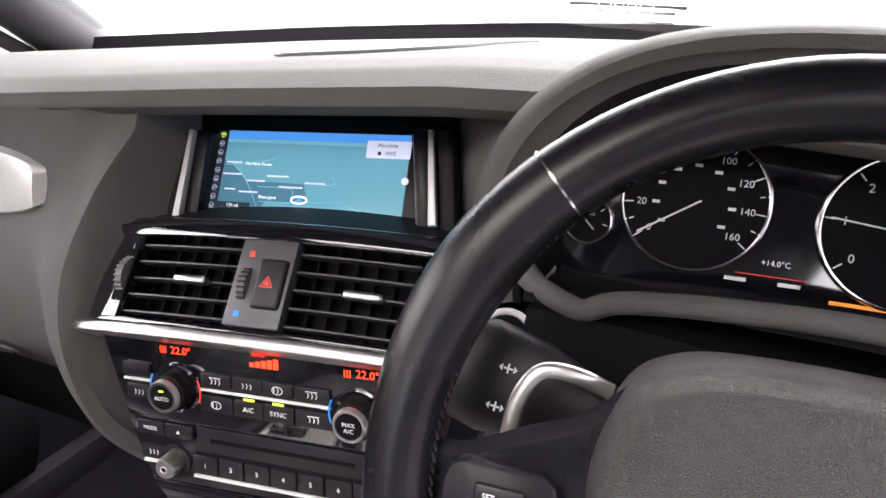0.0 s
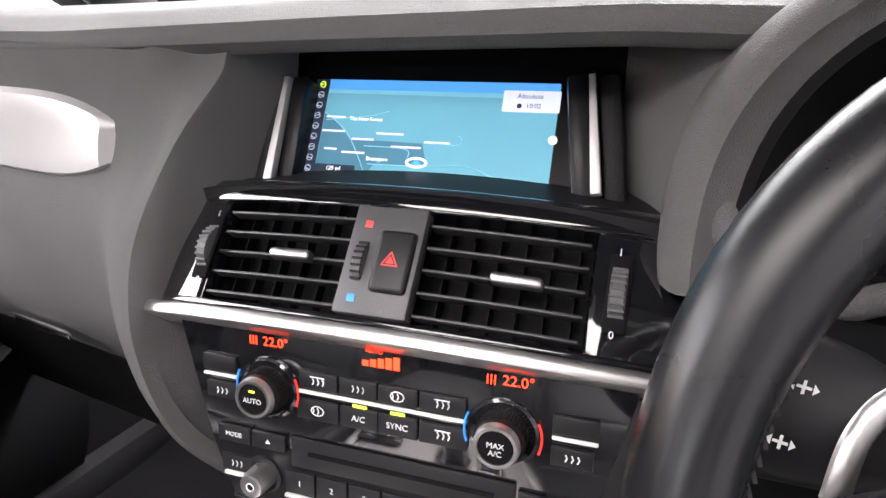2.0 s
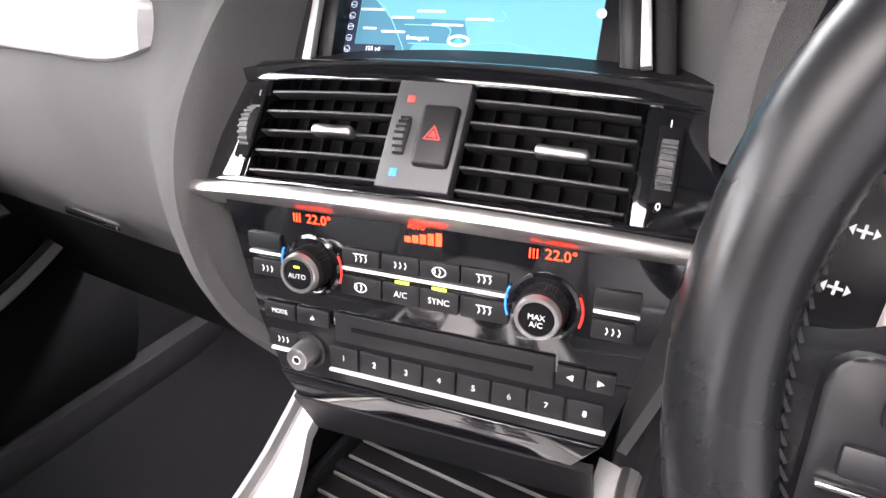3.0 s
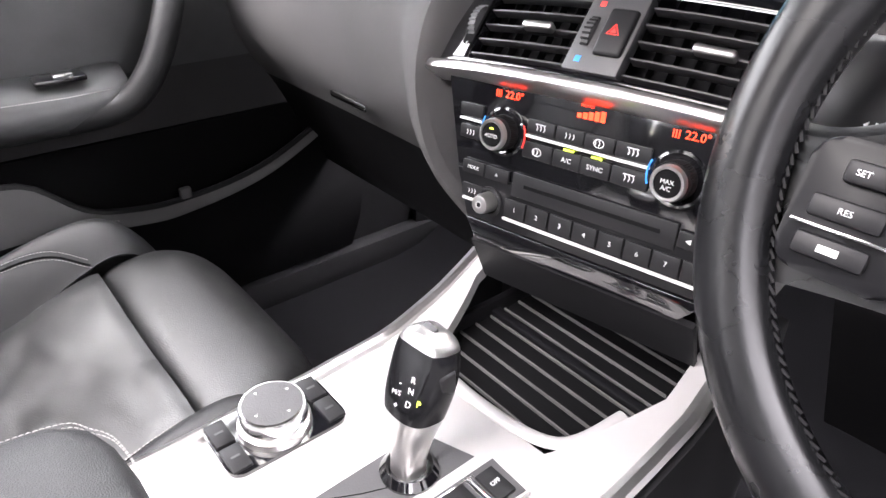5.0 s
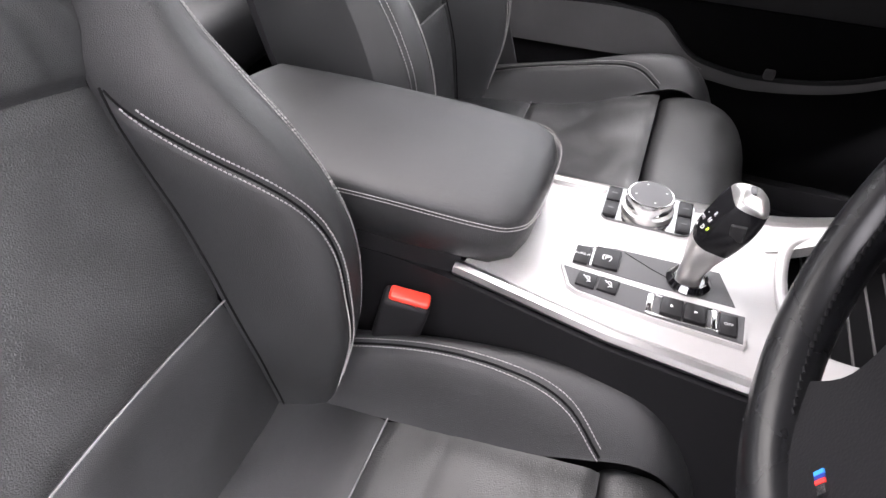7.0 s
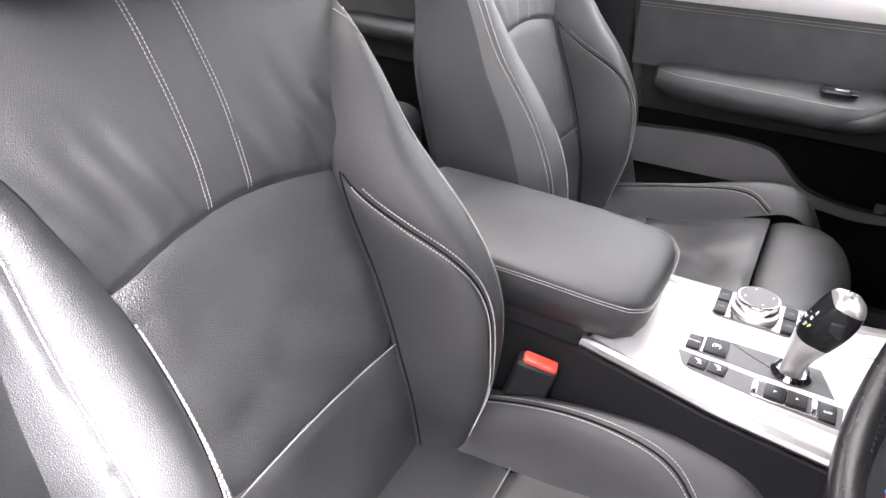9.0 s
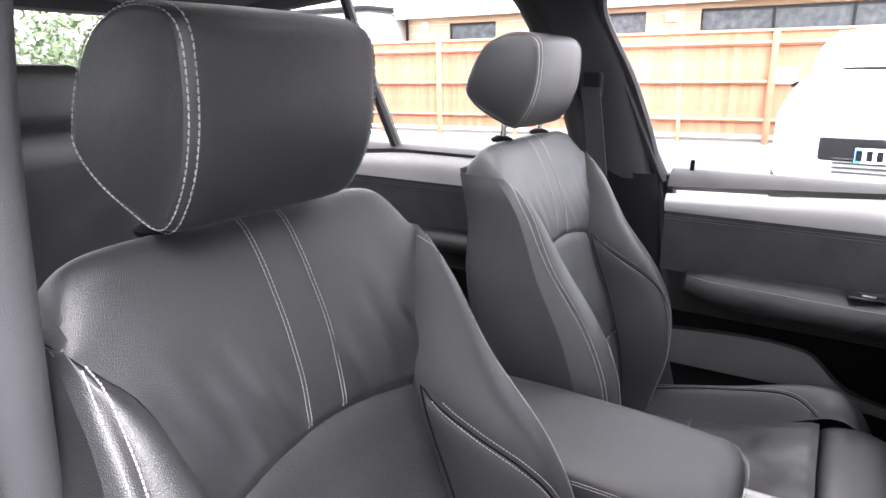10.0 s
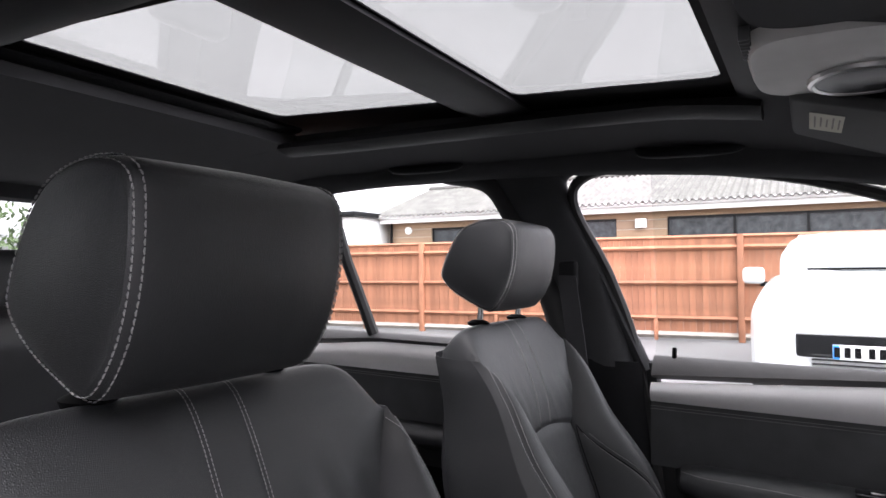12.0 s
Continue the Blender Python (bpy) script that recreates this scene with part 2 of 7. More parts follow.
def flow(x, keys):
    """A line without flats through (x, value) keys."""
    if x <= keys[0][0]:
        return keys[0][1]
    if x >= keys[-1][0]:
        return keys[-1][1]
    n = len(keys)
    for i in range(n - 1):
        (a, u), (b, v) = keys[i], keys[i + 1]
        if x <= b:
            s = (v - u) / (b - a)
            s0 = (u - keys[i - 1][1]) / (a - keys[i - 1][0]) if i else s
            s1 = (keys[i + 2][1] - v) / (keys[i + 2][0] - b) if i + 2 < n else s
            m0, m1 = (s0 + s) / 2, (s + s1) / 2
            t, h = (x - a) / (b - a), b - a
            return u * (1 + 2 * t) * (1 - t) ** 2 + m0 * h * t * (1 - t) ** 2 + v * t * t * (3 - 2 * t) + m1 * h * t * t * (t - 1)


def lin(x, keys):
    if x <= keys[0][0]:
        return keys[0][1]
    for (a, u), (b, v) in zip(keys, keys[1:]):
        if x <= b:
            return u + (v - u) * (x - a) / (b - a)
    return keys[-1][1]


def sheet(f, nu, nv, thick=0.0, m=None):
    """A grid of f(u, v), u and v from 0 to 1; with a thickness, a closed slab below its surface."""
    P = [[Vector(f(i / nu, j / nv)) for j in range(nv + 1)] for i in range(nu + 1)]
    bm = bmesh.new()
    V = [[bm.verts.new(p) for p in row] for row in P]
    for i in range(nu):
        for j in range(nv):
            bm.faces.new((V[i][j], V[i + 1][j], V[i + 1][j + 1], V[i][j + 1]))
    if thick:
        W = []
        for i in range(nu + 1):
            row = []
            for j in range(nv + 1):
                du = P[min(i + 1, nu)][j] - P[max(i - 1, 0)][j]
                dv = P[i][min(j + 1, nv)] - P[i][max(j - 1, 0)]
                nrm = du.cross(dv)
                nrm = nrm.normalized() if nrm.length > 1e-12 else UP
                row.append(bm.verts.new(P[i][j] - nrm * thick))
            W.append(row)
        for i in range(nu):
            for j in range(nv):
                bm.faces.new((W[i][j], W[i][j + 1], W[i + 1][j + 1], W[i + 1][j]))
        for i in range(nu):
            bm.faces.new((V[i][0], W[i][0], W[i + 1][0], V[i + 1][0]))
            bm.faces.new((V[i][nv], V[i + 1][nv], W[i + 1][nv], W[i][nv]))
        for j in range(nv):
            bm.faces.new((V[0][j], V[0][j + 1], W[0][j + 1], W[0][j]))
            bm.faces.new((V[nu][j], W[nu][j], W[nu][j + 1], V[nu][j + 1]))
    if m is not None:
        bmesh.ops.transform(bm, matrix=m, verts=bm.verts)
    return bm


def loft(rings, caps=True):
    """Closed rings of equal length, joined one to the next."""
    bm = bmesh.new()
    R = [[bm.verts.new(p) for p in ring] for ring in rings]
    k = len(R[0])
    for a, b in zip(R, R[1:]):
        for i in range(k):
            bm.faces.new((a[i], a[(i + 1) % k], b[(i + 1) % k], b[i]))
    if caps:
        bm.faces.new(R[0][::-1])
        bm.faces.new(R[-1])
    return bm


def words(text, size, m, depth=0.0003, align="CENTER"):
    cu = bpy.data.curves.new("words", "FONT")
    cu.body, cu.size, cu.extrude, cu.align_x, cu.align_y = text, size, depth, align, "CENTER"
    cu.resolution_u = 3
    ob = bpy.data.objects.new("words", cu)
    scene.collection.objects.link(ob)
    bpy.context.view_layer.update()
    me = bpy.data.meshes.new_from_object(ob.evaluated_get(bpy.context.evaluated_depsgraph_get()))
    bm = bmesh.new()
    bm.from_mesh(me)
    bpy.data.objects.remove(ob)
    bpy.data.curves.remove(cu)
    bpy.data.meshes.remove(me)
    bmesh.ops.transform(bm, matrix=m, verts=bm.verts)
    return bm


def basis(o, x, y):
    """A frame at o with its x and y along the given ways, z out of the face."""
    x, y = Vector(x).normalized(), Vector(y)
    z = x.cross(y).normalized()
    y = z.cross(x)
    return Matrix(((x.x, y.x, z.x, o[0]), (x.y, y.y, z.y, o[1]), (x.z, y.z, z.z, o[2]), (0, 0, 0, 1)))

# ---- car shell ----
# x to the car's right, y ahead, origin below the centre stack; the ground is z = 0
S = pose(0.008, 0.002, 1.081, 0, -3.0, 7.6)      # the driver-turned centre stack


def SP(a, d, z):
    return S @ Vector((a, d, z - 1.081))


def bend(bm, k, x0=0.0):
    for v in bm.verts:
        v.co.z -= k * (v.co.x - x0) ** 2
    return bm


car = thing("car_shell", "dark anthracite car interior shell with black roof lining", "car body", (0, 0, 0), kind="structure")

# floor with tunnel and sills
def floor_at(u, v):
    x = -0.78 + 1.56 * u
    y = 0.75 - 2.85 * v
    z = 0.40 + 0.10 * math.exp(-(x / 0.13) ** 2) + (0.30 * max(0, (y - 0.35) / 0.4) ** 1.5 if y > 0.35 else 0)
    return (x, y, z)


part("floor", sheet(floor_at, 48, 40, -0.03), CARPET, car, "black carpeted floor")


def roof_z(x, y):
    z = lerp(y, [(-2.1, 1.505), (-1.4, 1.588), (-0.6, 1.598), (-0.1, 1.548), (0.15, 1.46)])
    return z - 0.22 * (abs(x) / 0.72) ** 4 * 0.42


def roof_strip(x0, x1, y0, y1, nu=16, nv=24):
    return sheet(lambda u, v: (x0 + (x1 - x0) * u, y0 + (y1 - y0) * v, roof_z(x0 + (x1 - x0) * u, y0 + (y1 - y0) * v)), nu, nv, -0.03)


SRX, SRY0, SRY1 = 0.342, -1.335, -0.470       # sunroof opening
part("ceiling", join(roof_strip(-0.66, -SRX - 0.035, -2.1, 0.15), roof_strip(SRX + 0.035, 0.66, -2.1, 0.15),
                     roof_strip(-SRX - 0.035, SRX + 0.035, SRY1 + 0.03, 0.15), roof_strip(-SRX - 0.035, SRX + 0.035, -2.1, SRY0 - 0.04)), LINER, car, "black fabric roof lining")

# sunroof: frame, two panes, cross beam, side rails
roof = thing("sunroof", "panoramic sunroof with two pale glass panes", "sunroof", (0, -0.9, 1.65), kind="structure")


def rail(x, y0, y1, w, h, dz=0.0):
    return sheet(lambda u, v: (x + w * (u - 0.5), y0 + (y1 - y0) * v, roof_z(x, y0 + (y1 - y0) * v) + dz - h * math.sin(math.pi * u) * 0.5), 8, 30, h * 0.6)


for sx in (-1, 1):
    part("rail", rail(sx * (SRX + 0.03), SRY0 - 0.05, SRY1 + 0.05, 0.075, 0.022, 0.004), HARD, roof)
def pane_z(y):
    return 1.624 - 0.024 * (y + 1.35) / 0.87


for y, w in ((SRY0 - 0.045, 0.07), (SRY1 + 0.045, 0.05), (-0.852, 0.116)):
    part("crossbeam", sheet(lambda u, v, y=y, w=w: (-SRX - 0.02 + 2 * (SRX + 0.02) * u, y + w * (v - 0.5), pane_z(y) - 0.002 - 0.007 * math.sin(math.pi * v) ** 0.6), 12, 10, 0.008), HARD, roof)
for y0, y1 in ((-1.312, -0.914), (-0.790, -0.468)):
    ob = part("pane", sheet(lambda u, v, y0=y0, y1=y1: (-0.39 + 0.78 * u, y0 - 0.055 + (y1 - y0 + 0.11) * v, pane_z(y0 - 0.055 + (y1 - y0 + 0.11) * v) + 0.007), 10, 6, 0.005), SUNGLASS, roof, "pale tinted roof glass")
    ob.visible_shadow = False
    cyy = (y0 + y1) / 2
    ya, yb = (y0 - 0.14, -0.853) if y0 < -1 else (-0.851, y1 + 0.14)
    inner, outer = rrect(0.524, y1 - y0, 0.022, 6), rrect(1.0, yb - ya, 0.002, 6, 0, (ya + yb) / 2 - cyy)
    k = len(inner)
    part("black_border", raw([(x, cyy + y, pane_z(cyy + y) + dz) for dz in (0.0, 0.002) for ring in (inner, outer) for x, y in ring],
                             [f for i in range(k) for f in ((i, (i + 1) % k, k + (i + 1) % k, k + i), (2 * k + i, 3 * k + i, 3 * k + (i + 1) % k, 2 * k + (i + 1) % k), (i, 2 * k + i, 2 * k + (i + 1) % k, (i + 1) % k))]), DARK, roof, "printed black glass border", smooth=False)


# side of the car: pillars, roof rail, sill
def pillar(name, keys, w, d, mat, parent, label=""):
    """A tapered pillar along keys; w across the side, d inward."""
    pts = curve(keys, 20)
    rings = []
    for i, p in enumerate(pts):
        t = i / (len(pts) - 1)
        ww = w[0] + (w[1] - w[0]) * t
        dd = d
        ring = [(p.x + dd * math.cos(a), p.y + ww * math.sin(a), p.z) for a in [2 * math.pi * j / 16 for j in range(16)]]
        rings.append(ring)
    return part(name, loft(rings), mat, parent, label)


side_left = thing("wall_left", "dark inner side of the car with pillars", "car side", (-0.75, -0.6, 0.4), kind="structure")
side_right = thing("wall_right", "dark inner side of the car with an open doorway", "car side", (0.75, -0.6, 0.4), kind="structure")
for s, side in ((-1, side_left), (1, side_right)):
    # B pillar: upper trim, lower trim, rubber seal
    pillar("pillar_trim", [(s * 0.735, -0.755, 1.105), (s * 0.72, -0.81, 1.30), (s * 0.675, -0.905, 1.48), (s * 0.64, -0.93, 1.56)], (0.062, 0.085), 0.028, PILLAR, side, "grey fabric upper pillar trim")
    pillar("pillar_base", [(s * 0.745, -0.72, 0.40), (s * 0.748, -0.735, 0.75), (s * 0.742, -0.76, 1.118)], (0.11, 0.098), 0.035, HARD, side)
    part("seal", tube(curve([(s * 0.735, -0.615, 0.45), (s * 0.74, -0.635, 0.80), (s * 0.735, -0.680, 1.10), (s * 0.715, -0.745, 1.30), (s * 0.68, -0.820, 1.46), (s * 0.655, -0.79, 1.522), (s * 0.65, -0.68, 1.535), (s * 0.65, -0.40, 1.505), (s * 0.66, -0.15, 1.430), (s * 0.69, 0.10, 1.32), (s * 0.72, 0.33, 1.20), (s * 0.73, 0.45, 1.12)], 80), 0.012, 8), RUBBER, side, "black rubber door seal")
    part("roof_rail", tube(curve([(s * 0.665, 0.28, 1.345), (s * 0.645, 0.0, 1.458), (s * 0.625, -0.3, 1.530), (s * 0.62, -0.8, 1.566), (s * 0.62, -1.4, 1.556), (s * 0.63, -1.95, 1.495)], 40), 0.045, 12), LINER, side)
    part("a_pillar", tube(curve([(s * 0.725, 0.52, 1.14), (s * 0.70, 0.30, 1.30), (s * 0.655, 0.02, 1.48)], 20), [0.05] * 21, 12), PILLAR, side, "grey windscreen pillar")
    pillar("c_pillar", [(s * 0.72, -1.95, 1.0), (s * 0.70, -1.98, 1.25), (s * 0.64, -1.93, 1.50)], (0.18, 0.10), 0.03, LINER, side)
    part("lower_side", sheet(lambda u, v, s=s: (s * 0.76, -2.15 + 1.45 * u, 0.38 + 0.20 * v), 8, 4, 0.03), HARD, side)
    part("sill", bx(s * 0.76, -0.1, 0.42, 0.09, 1.25, 0.08, 0.02), DARK, side)

    part("kick_panel", sheet(lambda u, v, s=s: (s * (0.752 - 0.02 * math.sin(math.pi * u)), 0.40 + 0.40 * u, 0.38 + 0.80 * v), 10, 8, 0.02 * s), DARK, side)

# driver-side door opening: thick fabric-covered edge curving into the roof, with its seal
part("opening_trim", tube(curve([(0.620, -0.770, 0.932), (0.614, -0.763, 1.252), (0.610, -0.750, 1.382), (0.607, -0.737, 1.457), (0.605, -0.698, 1.512), (0.604, -0.630, 1.534), (0.600, -0.510, 1.547), (0.605, -0.310, 1.537), (0.618, -0.060, 1.472)], 60), 0.032, 14), PILLAR, side_right, "dark fabric edge of the door opening")
part("opening_seal", tube(curve([(0.652, -0.738, 0.932), (0.646, -0.732, 1.252), (0.642, -0.718, 1.382), (0.639, -0.705, 1.447), (0.639, -0.670, 1.497), (0.640, -0.610, 1.517), (0.644, -0.490, 1.527), (0.648, -0.290, 1.517)], 60), 0.016, 10), RUBBER, side_right, "rubber door seal")

# rear: tailgate frame and rear window, parcel zone
rear = thing("wall_rear", "dark tailgate with a small rear window", "car rear", (0, -2.15, 0.4), kind="structure")
part("panel", bx(0, -2.13, 0.72, 1.4, 0.05, 0.70, 0.02), HARD, rear)
part("upper_frame", bx(0, -2.10, 1.50, 1.3, 0.08, 0.07, 0.02), LINER, rear)
for s in (-1, 1):
    part("side_frame", bx(s * 0.62, -2.09, 1.28, 0.14, 0.06, 0.48, 0.02), LINER, rear)
ob = part("glass", bx(0, -2.13, 1.28, 1.2, 0.005, 0.44), GLASS, rear)
ob.visible_shadow = False

# front: windscreen with black band, bulkhead
front = thing("windscreen", "large raked windscreen with a black lower band", "windscreen", (0, 0.75, 1.1), kind="structure")


def wind(u, v, z0=1.262, dz=0.0):
    x = (-0.70 + 1.40 * u) * (1 - 0.10 * v)
    return (x, 0.66 - 0.22 * (x / 0.7) ** 2 - 0.62 * v, z0 - 0.05 + 0.31 * v + dz)


ob = part("glass", sheet(lambda u, v: wind(u, v), 16, 8, 0.005), SCREENGLASS, front)
ob.visible_shadow = False
part("lower_band", sheet(lambda u, v: (-0.74 + 1.48 * u, 0.618 - 0.20 * ((-0.74 + 1.48 * u) / 0.7) ** 2 + 0.010 * v, lin(-0.74 + 1.48 * u, [(-0.74, 1.176), (-0.32, 1.205), (0.03, 1.224), (0.26, 1.231), (0.74, 1.226)]) - 0.03 + 0.050 * v), 30, 3, 0.004), DARK, front, "black windscreen seal band")
part("bulkhead", bx(0, 0.78, 0.75, 1.5, 0.04, 0.85), DARK, front)
part("wiper", tube([(-0.55, 0.62, 1.20), (-0.1, 0.72, 1.225), (0.35, 0.70, 1.235)], 0.008, 6), RUBBER, front)

# ---- passenger door and rear door ----
def door_card(name, y0, y1, label, arm=True):
    d = thing(name, label, "car door", (-0.76, (y0 + y1) / 2, 0.42), kind="")
    L = y1 - y0

    def skin(z0, z1, x0, x1, bulge=0.0, n=6):
        return sheet(lambda u, v: (x0 + (x1 - x0) * v + bulge * math.sin(math.pi * v), y0 + L * u, z0 + (z1 - z0) * v), 20, n, 0.02)

    part("sill_cap", sheet(lambda u, v: (-0.775 + 0.06 * v + 0.004 * math.sin(math.pi * v), y0 + L * u, 1.128 + 0.010 * math.sin(math.pi * v) - 0.034 * v * v * (1 - 0.9 * min(1.0, u / 0.4))), 16, 8, -0.025), SOFT, d, "soft grained window sill")
    part("silver_trim", sheet(lambda u, v: (-0.716 + 0.014 * math.sin(math.pi * v) , y0 + L * u, 1.038 + (0.040 + 0.085 * min(u, 0.42)) * v + 0.004 * u), 16, 8, 0.012), DOORSILVER_LIT, d, "satin silver door trim")
    part("upper_card", skin(0.90, 1.044, -0.724, -0.722, 0.004), DOORSKIN_LIT, d, "black leather upper door panel")
    part("mid_card", skin(0.80, 0.92, -0.742, -0.735), DOORLOW, d, "grained black lower door panel")
    # near-black, with the shade low on the door put into the colour
    part("lower_card", skin(0.44, 0.80, -0.750, -0.735), DARK, d)
    for k in (0, 1):
        part("stitching", dashes([(-0.7165, y0 + L * i / 30, 1.028 - 0.006 * k + 0.004 * i / 30) for i in range(31)], 0.0009), STITCH, d)
    ob = part("window", sheet(lambda u, v: (-0.765 + 0.10 * v * v, y0 + L * u, 1.12 + 0.46 * v), 8, 8, 0.004), GLASS, d, "wound-up side window")
    ob.visible_shadow = False
    return d


door = door_card("passenger_door", -0.655, 0.50, "black passenger door with silver trim and leather armrest")
# armrest with pull handle rising at its front end
def arm_ring(y, zc, w, h):
    return [(-0.738 + w * max(0.0, math.cos(a)) * 1.0 + 0.0, y, zc + h * math.sin(a)) for a in [math.pi * (-0.5 + j / 12) for j in range(13)]] + [(-0.745, y, zc + h), (-0.745, y, zc - h)]


part("armrest", loft([arm_ring(y, z, w, h) for y, z, w, h in ((-0.605, 0.883, 0.012, 0.016), (-0.59, 0.879, 0.044, 0.032), (-0.54, 0.876, 0.066, 0.041), (-0.40, 0.873, 0.076, 0.044), (-0.25, 0.874, 0.080, 0.045), (-0.185, 0.880, 0.076, 0.042), (-0.165, 0.886, 0.062, 0.034))]), DOORSKIN_LIT, door, "black leather armrest with stitched edge")
part("arm_stitching", dashes([(-0.738 + lin(y, [(-0.59, 0.036), (-0.54, 0.061), (-0.25, 0.0745), (-0.18, 0.066)]), y, 0.899 + 0.002 * math.sin(y * 9)) for y in [-0.59 + 0.41 * i / 30 for i in range(31)]], 0.0009), STITCH, door)
sw = part("window_switch", bx(-0.690, -0.250, 0.917, 0.030, 0.066, 0.008, 0.003), PIANO, door)
part("rocker", bx(-0.688, -0.246, 0.922, 0.014, 0.026, 0.006, 0.002), CHROME, sw)
part("pull_handle", tube(curve([(-0.690, -0.255, 0.862), (-0.672, -0.18, 0.872), (-0.666, -0.135, 0.915), (-0.676, -0.096, 0.985), (-0.700, -0.070, 1.045)], 24), [0.024, 0.024, 0.024, 0.023, 0.022] + [0.021] * 20, 12), LEATHER, door, "curved leather pull handle")
part("lock_pin", lathe([(0.005, 0), (0.005, 0.022), (0.004, 0.025), (0, 0.025)], 10, pose(-0.745, -0.612, 1.128)), DARK, door)
spk = part("speaker_ring", lathe([(0.056, 0), (0.058, 0.006), (0.052, 0.009), (0.050, 0.004)], 40, basis((-0.742, -0.022, 0.983), (0, 1, 0), (0, 0, 1))), HARD, door)
part("speaker_badge", bx(-0.7345, -0.026, 0.938, 0.002, 0.036, 0.006, 0.0008), CHROME, spk, "small bright maker's strip")
part("speaker_mesh", lathe([(0.050, 0), (0.050, 0.004), (0, 0.005)], 40, basis((-0.742, -0.022, 0.983), (0, 1, 0), (0, 0, 1))), PANEL, spk)
# curved map pocket: proud lower panel with a sweeping upper edge
def pocket_top(y):
    return flow(y, [(-0.66, 0.768), (-0.345, 0.777), (-0.325, 0.770), (-0.262, 0.713), (-0.20, 0.694), (-0.133, 0.688), (0.022, 0.709), (0.154, 0.768), (0.22, 0.805)])


# pocket split by colour: lit upper band grey, shaded rest near-black
POCKET_LIT = mk("lit_pocket_plastic", (0.055, 0.055, 0.056), 0.6, fine=900, bump=0.4)
part("map_pocket", sheet(lambda u, v: (-0.742 + 0.055 * math.sin(math.pi * min(v, 0.72)), -0.645 + 0.87 * u, 0.45 + (pocket_top(-0.645 + 0.87 * u) - 0.45) * v), 40, 10, 0.012), DARK, door, "hard map pocket with a curved rim, its shade put into near-black")
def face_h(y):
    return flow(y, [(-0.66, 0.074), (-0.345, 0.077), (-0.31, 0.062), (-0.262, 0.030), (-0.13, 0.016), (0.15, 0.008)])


part("pocket_lit_band", sheet(lambda u, v: (-0.742 + 0.057 * math.sin(math.pi * (0.52 + 0.20 * v)) + 0.004, -0.640 + 0.80 * u, pocket_top(-0.640 + 0.80 * u) - face_h(-0.640 + 0.80 * u) * (1 - v)), 60, 6, 0.006), POCKET_LIT, door, "upper band of the map pocket, its light put into grey")
part("pocket_notch", bx(-0.700, -0.112, 0.700, 0.012, 0.020, 0.020, 0.004), POCKET_LIT, door)
part("pocket_rim", tube([(-0.700, -0.64 + 0.86 * i / 40, pocket_top(-0.64 + 0.86 * i / 40) + 0.001) for i in range(41)], 0.006, 8), HARD, door)
part("window_frame", tube(curve([(-0.745, -0.672, 1.10), (-0.732, -0.728, 1.22), (-0.712, -0.792, 1.36), (-0.692, -0.846, 1.475), (-0.676, -0.848, 1.530), (-0.668, -0.79, 1.556), (-0.660, -0.70, 1.560)], 30), 0.022, 10, flat=0.75), PILLAR, door, "black rear edge of the window frame")
part("door_end", bx(-0.752, -0.660, 0.78, 0.045, 0.035, 0.68, 0.012), HARD, door)
rear_door = door_card("rear_door", -1.75, -0.84, "black rear door with silver trim and window divider")
part("window_frame", tube(curve([(-0.745, -0.85, 1.11), (-0.725, -0.90, 1.28), (-0.690, -0.975, 1.45), (-0.668, -1.03, 1.525), (-0.66, -1.14, 1.550)], 24), 0.028, 10), RUBBER, rear_door)
part("divider", tube([(-0.735, -1.40, 1.13), (-0.70, -1.47, 1.33), (-0.665, -1.53, 1.56)], 0.016, 8), RUBBER, rear_door, "black rear window divider bar")
part("armrest", loft([arm_ring(y, 0.885, w, 0.032) for y, w in ((-1.45, 0.02), (-1.40, 0.06), (-1.2, 0.065), (-1.0, 0.065), (-0.96, 0.03))]), LEATHER, rear_door)
part("window_switch", bx(-0.695, -1.03, 0.919, 0.03, 0.06, 0.008, 0.002), CHROME, rear_door)

# closed rear door on the driver's side
near_door = thing("rear_door", "black rear door behind the driver's seat", "car door", (0.76, -1.30, 0.42))
part("card", sheet(lambda u, v: (0.745 + 0.02 * v * v, -1.75 + 0.93 * u, 0.40 + 0.72 * v), 8, 8, -0.03), HARD, near_door, "black door panel")
ob = part("window", sheet(lambda u, v: (0.765 - 0.10 * v * v, -1.75 + 0.93 * u, 1.12 + 0.44 * v), 8, 8, 0.004), GLASS, near_door, "wound-up side window")
ob.visible_shadow = False
part("window_frame", tube(curve([(0.745, -0.85, 1.11), (0.725, -0.90, 1.28), (0.690, -0.975, 1.45), (0.668, -1.03, 1.525)], 24), 0.028, 10), RUBBER, near_door)

# ---- dashboard ----
dash = thing("dashboard", "soft grained dark grey dashboard with silver trim", "dashboard", (0, 0.3, 0.9))


def lip_y(x):
    return lin(x, [(-0.74, -0.02), (-0.31, 0.03), (-0.16, 0.040), (0.02, 0.050), (0.14, 0.055), (0.25, 0.06), (0.74, 0.06)])


def lip_z(x):
    return lin(x, [(-0.74, 1.175), (-0.31, 1.195), (-0.16, 1.208), (-0.07, 1.216), (0.02, 1.223), (0.12, 1.231), (0.3, 1.235), (0.74, 1.21)])


